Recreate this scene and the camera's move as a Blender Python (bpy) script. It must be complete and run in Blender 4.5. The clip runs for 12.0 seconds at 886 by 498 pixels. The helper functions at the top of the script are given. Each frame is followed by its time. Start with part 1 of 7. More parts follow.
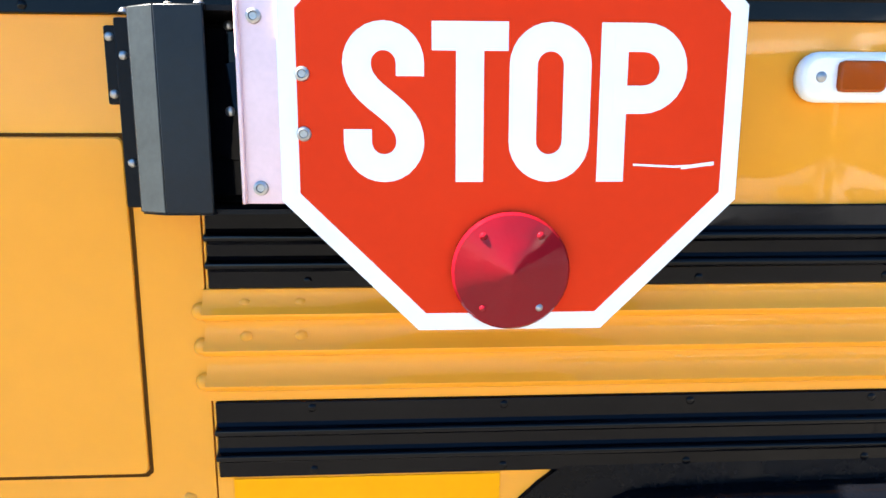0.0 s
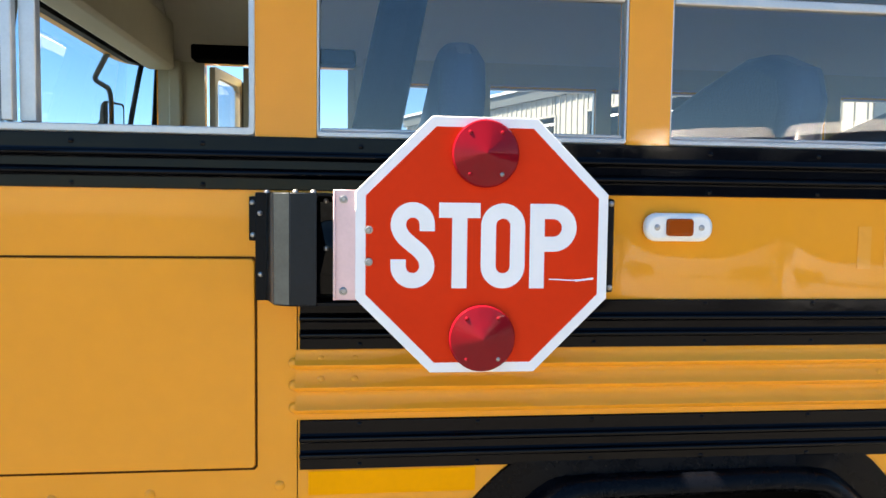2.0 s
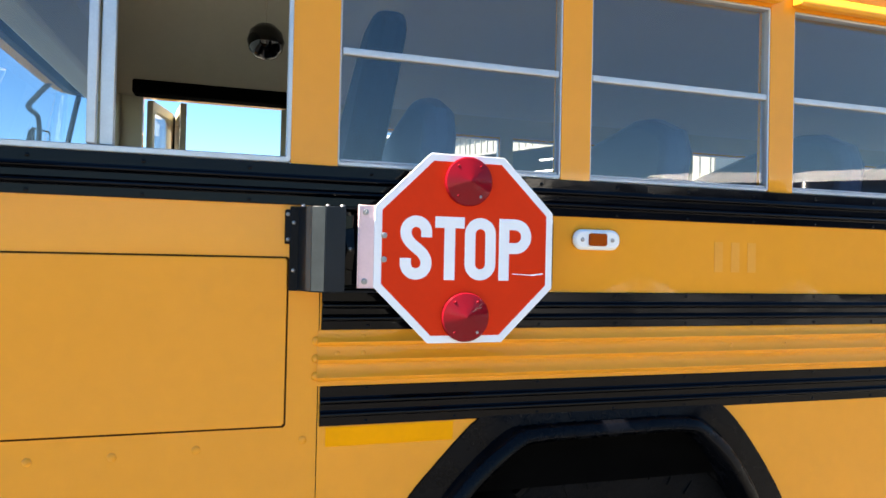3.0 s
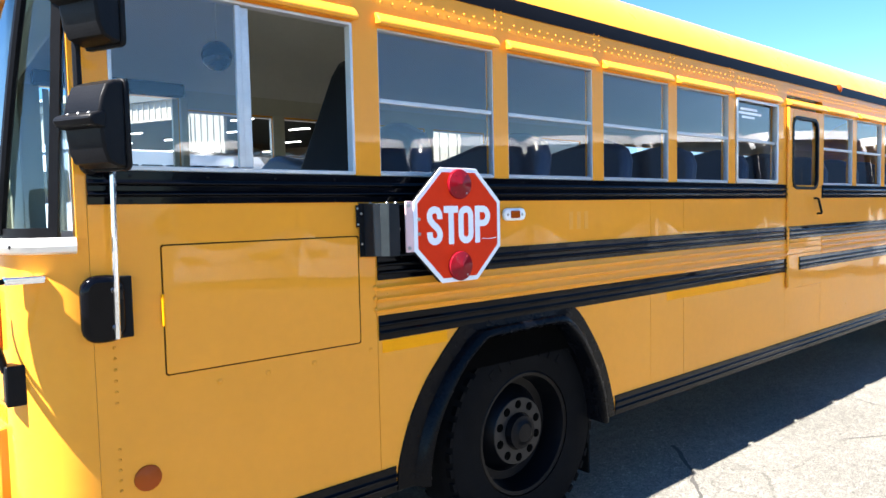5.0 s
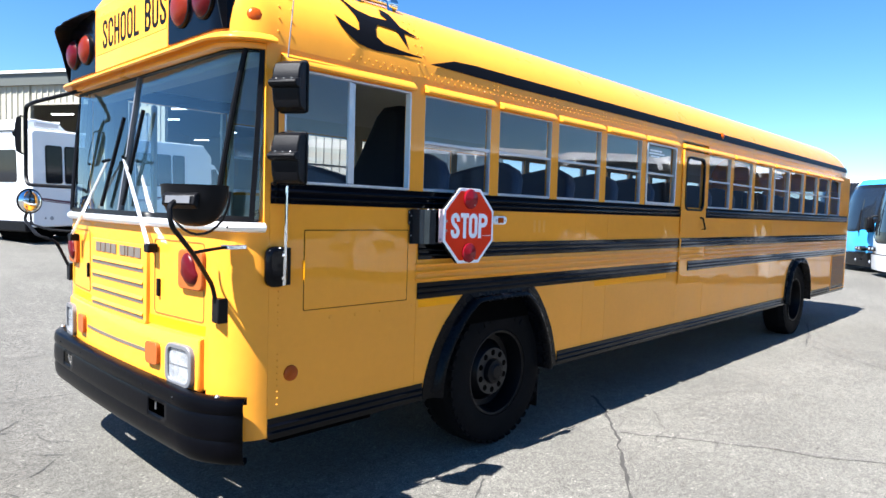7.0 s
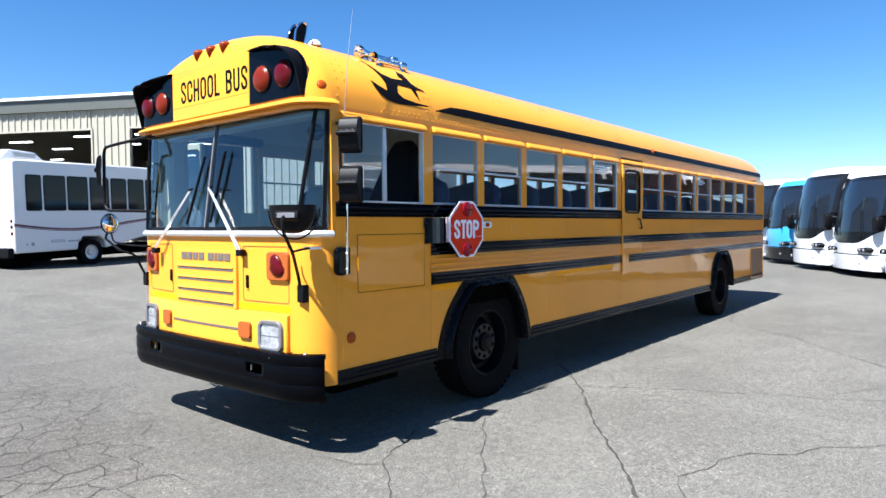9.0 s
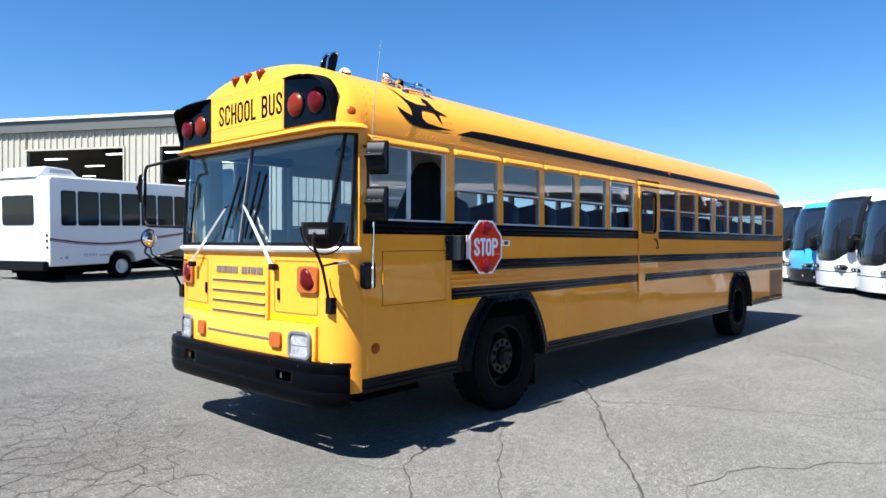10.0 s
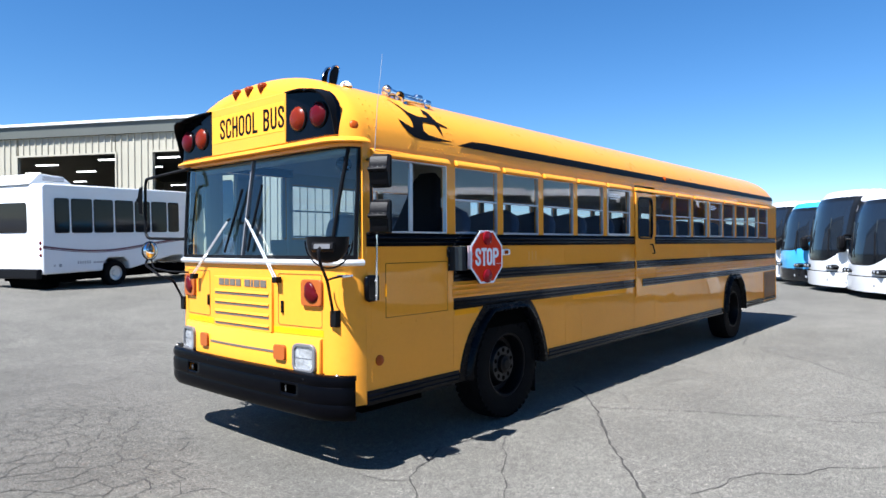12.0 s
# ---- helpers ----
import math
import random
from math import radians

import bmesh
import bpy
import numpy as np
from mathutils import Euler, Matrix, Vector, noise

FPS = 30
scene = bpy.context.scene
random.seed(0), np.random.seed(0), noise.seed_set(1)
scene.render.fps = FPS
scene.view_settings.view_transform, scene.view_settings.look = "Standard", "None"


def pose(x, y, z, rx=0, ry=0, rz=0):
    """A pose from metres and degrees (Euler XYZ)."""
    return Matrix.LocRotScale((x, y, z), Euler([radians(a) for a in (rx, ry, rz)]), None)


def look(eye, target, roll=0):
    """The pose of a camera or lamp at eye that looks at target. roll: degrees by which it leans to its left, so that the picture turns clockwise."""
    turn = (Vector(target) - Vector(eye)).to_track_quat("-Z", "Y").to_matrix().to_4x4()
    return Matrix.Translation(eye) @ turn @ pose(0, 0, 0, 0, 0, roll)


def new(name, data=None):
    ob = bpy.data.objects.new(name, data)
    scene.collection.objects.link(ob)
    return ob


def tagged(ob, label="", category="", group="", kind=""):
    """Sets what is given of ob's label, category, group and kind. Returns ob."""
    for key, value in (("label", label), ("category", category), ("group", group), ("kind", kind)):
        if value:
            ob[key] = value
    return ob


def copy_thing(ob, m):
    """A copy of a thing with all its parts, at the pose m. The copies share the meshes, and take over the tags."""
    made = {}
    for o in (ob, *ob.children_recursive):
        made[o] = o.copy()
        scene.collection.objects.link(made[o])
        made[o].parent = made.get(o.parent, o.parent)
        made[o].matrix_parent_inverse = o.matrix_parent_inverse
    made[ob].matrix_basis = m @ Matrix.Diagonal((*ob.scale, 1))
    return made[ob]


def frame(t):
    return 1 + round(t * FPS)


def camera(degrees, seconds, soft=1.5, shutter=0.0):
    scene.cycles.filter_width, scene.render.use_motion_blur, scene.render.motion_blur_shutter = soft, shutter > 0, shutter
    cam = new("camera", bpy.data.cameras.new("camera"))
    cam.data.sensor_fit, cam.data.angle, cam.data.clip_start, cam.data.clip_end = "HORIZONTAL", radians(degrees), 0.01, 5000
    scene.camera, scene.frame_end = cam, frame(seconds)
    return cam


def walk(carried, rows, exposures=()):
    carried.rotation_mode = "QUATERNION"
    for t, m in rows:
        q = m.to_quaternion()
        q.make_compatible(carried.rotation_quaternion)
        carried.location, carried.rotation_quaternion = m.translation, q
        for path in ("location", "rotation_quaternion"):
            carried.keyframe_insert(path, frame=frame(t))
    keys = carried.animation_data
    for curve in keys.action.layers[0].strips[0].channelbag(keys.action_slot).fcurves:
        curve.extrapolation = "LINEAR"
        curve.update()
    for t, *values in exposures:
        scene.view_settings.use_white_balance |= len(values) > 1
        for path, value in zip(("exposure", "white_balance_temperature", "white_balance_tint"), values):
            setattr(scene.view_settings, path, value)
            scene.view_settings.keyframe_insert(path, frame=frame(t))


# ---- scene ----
cam = camera(68.6, 12.0)
PATH = [
    (0, (1.321, -0.761, 1.528), (1.421, 1.209, 1.196), 0.05),
    (0.5, (1.280, -0.898, 1.614), (1.496, 1.079, 1.408), -1.01),
    (1, (1.297, -1.016, 1.614), (1.454, 0.973, 1.477), -0.36),
    (1.5, (1.311, -1.147, 1.615), (1.405, 0.847, 1.489), 0.60),
    (2, (1.232, -1.273, 1.621), (1.434, 0.714, 1.513), 0.69),
    (2.5, (1.029, -1.414, 1.624), (1.502, 0.525, 1.503), 0.92),
    (3, (0.914, -1.633, 1.542), (1.479, 0.286, 1.567), 1.25),
    (3.5, (0.647, -1.777, 1.565), (1.506, 0.029, 1.604), -0.06),
    (3.7, (0.522, -1.805, 1.567), (1.465, -0.041, 1.533), -2.46),
    (5.3, (-0.512, -2.248, 1.625), (0.774, -0.721, 1.527), -0.40),
    (5.5, (-0.645, -2.329, 1.625), (0.630, -0.790, 1.554), 0.33),
    (6, (-0.968, -2.527, 1.636), (0.362, -1.035, 1.552), -0.17),
    (6.5, (-1.305, -2.654, 1.601), (0.111, -1.246, 1.488), -0.49),
    (6.7, (-1.423, -2.718, 1.653), (-0.007, -1.311, 1.526), 1.24),
    (8.3, (-2.455, -3.172, 1.604), (-0.929, -1.882, 1.517), -0.16),
    (8.5, (-2.561, -3.283, 1.593), (-1.081, -1.939, 1.546), -0.78),
    (9, (-2.892, -3.411, 1.600), (-1.351, -2.138, 1.526), -0.39),
    (9.5, (-3.036, -3.515, 1.611), (-1.541, -2.186, 1.587), -0.95),
    (10, (-3.091, -3.576, 1.593), (-1.590, -2.255, 1.576), 0.20),
    (10.5, (-3.146, -3.560, 1.659), (-1.622, -2.267, 1.604), -0.04),
    (11, (-3.157, -3.532, 1.654), (-1.638, -2.232, 1.609), -0.15),
    (11.5, (-3.167, -3.560, 1.642), (-1.645, -2.262, 1.592), 0.57),
    (12, (-3.171, -3.542, 1.675), (-1.655, -2.239, 1.661), -0.34),
]
EXPOSURES = [(0.0, 3.28, 6950, 10), (0.5, 3.17, 7000, 10), (1.5, 2.78, 7800, 10), (2.5, 2.68, 7650, 10), (3.7, 2.72, 6950, 10), (5.5, 2.51, 6250, 10), (6.7, 2.10, 6050, 10), (8.5, 1.71, 5900, 10), (12.0, 1.50, 5850, 10)]
walk(cam, [(t, look(eye, target, roll)) for t, eye, target, roll in PATH], EXPOSURES)

# ---- light ----
world = bpy.data.worlds.new("world")
scene.world = world
world.use_nodes = True
wn = world.node_tree.nodes
sky = wn.new("ShaderNodeTexSky")
sky.sky_type = "NISHITA"
sky.sun_disc = False
SUN_FROM = Vector((-0.655, 0.022, 1.0)).normalized()
sky.sun_elevation = math.asin(SUN_FROM.z)
sky.sun_rotation = math.atan2(SUN_FROM.x, SUN_FROM.y)
sky.altitude = 800
sky.air_density = 1.0
sky.dust_density = 0.0
sky.ozone_density = 4.0
wn["Background"].inputs[1].default_value = 0.055
deep = wn.new("ShaderNodeHueSaturation")
deep.inputs["Saturation"].default_value = 1.22
world.node_tree.links.new(sky.outputs[0], deep.inputs["Color"])
world.node_tree.links.new(deep.outputs[0], wn["Background"].inputs[0])
sun_data = bpy.data.lights.new("sun", "SUN")
sun_data.energy = 5.0
sun_data.angle = radians(0.53)
sun_data.color = (1.0, 0.95, 0.88)
sun = new("sun", sun_data)
sun.matrix_world = look(SUN_FROM * 60, (0, 0, 0))


# ---- materials ----
def mat(name, base, rough=0.5, metal=0.0, vary=0.0, scale=3.0, bump=0.0, bump_scale=60.0, coat=0.0, spec=0.5, island=0.0, rough_vary=0.0, tint=None, coat_ior=1.38, bump_detail=3):
    """A surface with grain at two scales: colour patches, fine bump."""
    m = bpy.data.materials.new(name)
    m.use_nodes = True
    nt = m.node_tree
    N, L = nt.nodes, nt.links
    b = N["Principled BSDF"]
    b.inputs["Base Color"].default_value = (*base, 1)
    b.inputs["Roughness"].default_value = rough
    b.inputs["Metallic"].default_value = metal
    b.inputs["Coat Weight"].default_value = coat
    b.inputs["Coat Roughness"].default_value = 0.03
    b.inputs["Coat IOR"].default_value = coat_ior
    b.inputs["Specular IOR Level"].default_value = spec
    tc = N.new("ShaderNodeTexCoord")
    if vary or island or rough_vary:
        big = N.new("ShaderNodeTexNoise")
        big.inputs["Scale"].default_value = scale
        big.inputs["Detail"].default_value = 6
        big.inputs["Roughness"].default_value = 0.65
        L.new(tc.outputs["Object"], big.inputs["Vector"])
        fine = N.new("ShaderNodeTexNoise")
        fine.inputs["Scale"].default_value = scale * 14
        fine.inputs["Detail"].default_value = 4
        L.new(tc.outputs["Object"], fine.inputs["Vector"])
        add = N.new("ShaderNodeMath")
        add.operation = "MULTIPLY_ADD"
        add.inputs[1].default_value = 0.4
        L.new(fine.outputs["Fac"], add.inputs[0])
        L.new(big.outputs["Fac"], add.inputs[2])
        ramp = N.new("ShaderNodeMapRange")
        ramp.inputs["From Min"].default_value = 0.4
        ramp.inputs["From Max"].default_value = 1.0
        ramp.inputs["To Min"].default_value = 1 - vary
        ramp.inputs["To Max"].default_value = 1 + vary
        L.new(add.outputs[0], ramp.inputs["Value"])
        mul = N.new("ShaderNodeMix")
        mul.data_type = "RGBA"
        mul.blend_type = "MULTIPLY"
        mul.inputs["Factor"].default_value = 1
        mul.inputs["A"].default_value = (*base, 1)
        L.new(ramp.outputs[0], mul.inputs["B"])
        src = mul.outputs["Result"]
        if tint:
            mx = N.new("ShaderNodeMix")
            mx.data_type = "RGBA"
            mr = N.new("ShaderNodeMapRange")
            mr.inputs["From Min"].default_value = 0.5
            mr.inputs["From Max"].default_value = 0.75
            L.new(big.outputs["Fac"], mr.inputs["Value"])
            L.new(mr.outputs[0], mx.inputs["Factor"])
            L.new(src, mx.inputs["A"])
            mx.inputs["B"].default_value = (*tint, 1)
            src = mx.outputs["Result"]
        if island:
            oi = N.new("ShaderNodeObjectInfo")
            hs = N.new("ShaderNodeHueSaturation")
            mr2 = N.new("ShaderNodeMapRange")
            mr2.inputs["To Min"].default_value = 1 - island
            mr2.inputs["To Max"].default_value = 1 + island
            L.new(oi.outputs["Random"], mr2.inputs["Value"])
            L.new(mr2.outputs[0], hs.inputs["Value"])
            L.new(src, hs.inputs["Color"])
            src = hs.outputs["Color"]
        L.new(src, b.inputs["Base Color"])
        if rough_vary:
            rr = N.new("ShaderNodeMapRange")
            rr.inputs["From Min"].default_value = 0.3
            rr.inputs["From Max"].default_value = 0.7
            rr.inputs["To Min"].default_value = max(0.02, rough - rough_vary)
            rr.inputs["To Max"].default_value = rough + rough_vary
            L.new(big.outputs["Fac"], rr.inputs["Value"])
            L.new(rr.outputs[0], b.inputs["Roughness"])
    if bump:
        bn = N.new("ShaderNodeTexNoise")
        bn.inputs["Scale"].default_value = bump_scale
        bn.inputs["Detail"].default_value = bump_detail
        L.new(tc.outputs["Object"], bn.inputs["Vector"])
        bp = N.new("ShaderNodeBump")
        bp.inputs["Strength"].default_value = bump
        bp.inputs["Distance"].default_value = 0.01
        L.new(bn.outputs["Fac"], bp.inputs["Height"])
        L.new(bp.outputs[0], b.inputs["Normal"])
        L.new(bp.outputs[0], b.inputs["Coat Normal"])
    return m


def glass(name, tint, gloss=0.06, rough=0.0, edge=4.5):
    m = bpy.data.materials.new(name)
    m.use_nodes = True
    N, L = m.node_tree.nodes, m.node_tree.links
    N.remove(N["Principled BSDF"])
    tr = N.new("ShaderNodeBsdfTransparent")
    tr.inputs[0].default_value = (*tint, 1)
    gl = N.new("ShaderNodeBsdfGlossy")
    gl.inputs["Roughness"].default_value = rough
    lw = N.new("ShaderNodeLayerWeight")
    pw = N.new("ShaderNodeMath")
    pw.operation = "POWER"
    pw.inputs[1].default_value = edge
    mr = N.new("ShaderNodeMath")
    mr.operation = "MULTIPLY_ADD"
    mr.inputs[1].default_value = 0.9
    mr.inputs[2].default_value = gloss
    mr.use_clamp = True
    L.new(lw.outputs["Facing"], pw.inputs[0])
    L.new(pw.outputs[0], mr.inputs[0])
    mx = N.new("ShaderNodeMixShader")
    L.new(mr.outputs[0], mx.inputs[0])
    L.new(tr.outputs[0], mx.inputs[1])
    L.new(gl.outputs[0], mx.inputs[2])
    L.new(mx.outputs[0], N["Material Output"].inputs[0])
    return m


def glow(name, colour, strength):
    m = bpy.data.materials.new(name)
    m.use_nodes = True
    b = m.node_tree.nodes["Principled BSDF"]
    b.inputs["Emission Color"].default_value = (*colour, 1)
    b.inputs["Emission Strength"].default_value = strength
    b.inputs["Base Color"].default_value = (0.8, 0.8, 0.8, 1)
    return m


def lens_mat(name, colour, rough=0.12):
    """Coloured plastic lens with fine ribs."""
    m = bpy.data.materials.new(name)
    m.use_nodes = True
    N, L = m.node_tree.nodes, m.node_tree.links
    b = N["Principled BSDF"]
    b.inputs["Base Color"].default_value = (*colour, 1)
    b.inputs["Roughness"].default_value = rough
    b.inputs["Coat Weight"].default_value = 0.12
    b.inputs["Specular IOR Level"].default_value = 0.12
    b.inputs["Coat Roughness"].default_value = 0.05
    b.inputs["Subsurface Weight"].default_value = 0.0
    tc = N.new("ShaderNodeTexCoord")
    no = N.new("ShaderNodeTexNoise")
    no.inputs["Scale"].default_value = 40
    L.new(tc.outputs["Object"], no.inputs["Vector"])
    bp = N.new("ShaderNodeBump")
    bp.inputs["Strength"].default_value = 0.25
    bp.inputs["Distance"].default_value = 0.004
    L.new(no.outputs["Fac"], bp.inputs["Height"])
    L.new(bp.outputs[0], b.inputs["Normal"])
    return m


YELLOW = mat("bus_yellow_paint", (0.80, 0.314, 0.027), 0.34, spec=0.03, vary=0.06, scale=1.6, coat=0.5, coat_ior=1.5, bump=0.42, bump_scale=2.6, bump_detail=0, island=0.025, rough_vary=0.08)
YELLOW_PALE = mat("faded_yellow", (0.82, 0.345, 0.05), 0.32, vary=0.06, scale=5, spec=0.1, coat=0.6)
YELLOW_TAPE = mat("yellow_reflective_tape", (0.92, 0.355, 0.003), 0.4, spec=0.08, vary=0.06, scale=6)
SIGN_FILM = mat("sign_film", (0.85, 0.37, 0.03), 0.4, spec=0.1, vary=0.05, scale=6)
BLACK = mat("black_gloss_paint", (0.0015, 0.0017, 0.003), 0.09, vary=0.3, scale=4, spec=0.13, bump=0.09, bump_scale=9, rough_vary=0.08)
BUMPER_BLACK = mat("black_bumper_paint", (0.0012, 0.0013, 0.0022), 0.3, spec=0.05, vary=0.3, scale=6, bump=0.06, bump_scale=20)
BLACK_SATIN = mat("black_satin_plastic", (0.005, 0.005, 0.006), 0.42, spec=0.10, vary=0.3, scale=8, bump=0.08, bump_scale=180)
BLACK_DECAL = mat("black_vinyl", (0.005, 0.005, 0.006), 0.4, spec=0.04, vary=0.2, scale=5)
# near-black, so deep shade in arches and under floors is in the colour
DARK = mat("shade_black", (0.002, 0.002, 0.002), 0.95, spec=0.01, vary=0.4, scale=5)
RUBBER = mat("tyre_rubber", (0.005, 0.005, 0.0055), 0.75, spec=0.05, vary=0.35, scale=9, bump=0.25, bump_scale=120)
ALU = mat("aluminium", (0.54, 0.54, 0.535), 0.38, 0.6, vary=0.12, scale=14, bump=0.04, bump_scale=90)
CHROME = mat("chrome", (0.75, 0.76, 0.78), 0.12, 1.0, vary=0.06, scale=20)
STEEL = mat("dull_steel_screw", (0.36, 0.35, 0.34), 0.4, 0.9, vary=0.2, scale=60)
CREAM = mat("cream_interior_panel", (0.44, 0.405, 0.28), 0.5, vary=0.08, scale=2, bump=0.03)
CEIL = mat("pale_ceiling_panel", (0.54, 0.51, 0.40), 0.45, vary=0.06, scale=2)
FLOOR_IN = mat("dark_rubber_floor", (0.04, 0.04, 0.045), 0.7, vary=0.2, scale=6)
SEAT = mat("blue_grey_vinyl", (0.019, 0.034, 0.068), 0.45, vary=0.12, scale=5, bump=0.15, bump_scale=140)
SEAT_DARK = mat("dark_driver_vinyl", (0.006, 0.007, 0.010), 0.7, spec=0.15, vary=0.2, scale=6, bump=0.15, bump_scale=140)
GLASS = glass("window_glass", (0.78, 0.82, 0.87), 0.105, 0.0, 4.0)
WSGLASS = glass("windshield_glass", (0.54, 0.70, 0.80), 0.085, 0.0, 3.6)
RED_SIGN = mat("red_reflective_sheet", (0.68, 0.036, 0.008), 0.4, vary=0.05, scale=5, bump=0.015, bump_scale=30, spec=0.05)
WHITE_SIGN = mat("white_reflective_sheet", (0.80, 0.81, 0.83), 0.35, vary=0.03, scale=8)
PINK = mat("bare_metal_strip", (0.70, 0.50, 0.52), 0.38, 0.35, vary=0.10, scale=12)
# paler than GREY_PLATE: carries the painted-in sheen of the drive box's angled facet
PALER_GREY = mat("paler_dark_grey", (0.028, 0.034, 0.036), 0.4, spec=0.22, vary=0.3, scale=14, bump=0.06, bump_scale=60)
TRIM = mat("pale_polished_trim", (0.80, 0.80, 0.79), 0.28, 0.55, vary=0.05, scale=20)
SEAM = mat("brown_panel_seam", (0.07, 0.026, 0.004), 0.8, spec=0.05, vary=0.2, scale=10)
RIM_BLACK = mat("black_rim_paint", (0.003, 0.003, 0.004), 0.35, spec=0.10, vary=0.3, scale=14, bump=0.06, bump_scale=60)
HUB = mat("dull_dark_hub_paint", (0.012, 0.012, 0.013), 0.42, spec=0.25, vary=0.3, scale=14, bump=0.08, bump_scale=70)
GREY_PLATE = mat("worn_black_paint", (0.007, 0.010, 0.014), 0.34, spec=0.2, vary=0.25, scale=9, bump=0.06, bump_scale=60)
RED_LENS = lens_mat("red_lens", (0.20, 0.004, 0.010))
AMBER_LENS = lens_mat("amber_lens", (0.34, 0.058, 0.004))
AMBER_DARK = lens_mat("dark_amber_lens", (0.20, 0.030, 0.004), 0.3)
AMBER_PALE = lens_mat("weathered_amber_lens", (0.33, 0.085, 0.018), 0.3)
ORANGE_LENS = lens_mat("orange_red_lens", (0.15, 0.014, 0.003), 0.3)
CLEAR_LENS = mat("headlamp_glass", (0.52, 0.54, 0.56), 0.10, 0.55, vary=0.6, scale=16, bump=0.55, bump_scale=34)
BEZEL = mat("grey_bezel_plastic", (0.13, 0.13, 0.135), 0.35, vary=0.15, scale=20)
FRONT_RED = lens_mat("dark_red_lens", (0.075, 0.002, 0.004), 0.3)
DARK_GLOSS = mat("smoked_mirror_ball", (0.004, 0.004, 0.005), 0.05, spec=0.6)
VENT = mat("brown_vent_paint", (0.16, 0.065, 0.012), 0.5, vary=0.2, scale=6)
FLARE = mat("black_flare_rubber", (0.002, 0.0023, 0.0035), 0.26, spec=0.09, vary=0.3, scale=9, bump=0.06, bump_scale=25, rough_vary=0.12)
MIRROR = mat("mirror_silver", (0.85, 0.87, 0.88), 0.02, 1.0)
WHITE_PAINT = mat("white_vehicle_paint", (0.70, 0.71, 0.72), 0.25, vary=0.04, scale=1.5, coat=0.4)
WHITE_PLASTIC = mat("white_plastic", (0.84, 0.84, 0.82), 0.35, vary=0.05, scale=20)
BLUE_PAINT = mat("sky_blue_paint", (0.06, 0.36, 0.70), 0.25, vary=0.05, scale=1.5, coat=0.4)
GREY_PAINT = mat("grey_vehicle_paint", (0.30, 0.31, 0.33), 0.35, vary=0.06, scale=2)
NAME_GREY = mat("dark_grey_badge", (0.12, 0.10, 0.08), 0.4, vary=0.2, scale=20)
STRIPE_PAINT = mat("plum_stripe", (0.10, 0.03, 0.05), 0.4, vary=0.1, scale=3)
DOORDARK = mat("dark_interior", (0.02, 0.02, 0.022), 0.9, vary=0.2, scale=1)
METAL_WALL = mat("beige_ribbed_steel", (0.36, 0.335, 0.265), 0.5, vary=0.06, scale=0.8, bump=0.03, bump_scale=8)
FASCIA = mat("grey_green_fascia", (0.085, 0.09, 0.078), 0.5, vary=0.08, scale=0.6)
TUBE = glow("fluorescent_tube", (1.0, 0.98, 0.92), 1.6)
HILL = mat("far_hills", (0.13, 0.15, 0.19), 0.95, vary=0.15, scale=0.02)


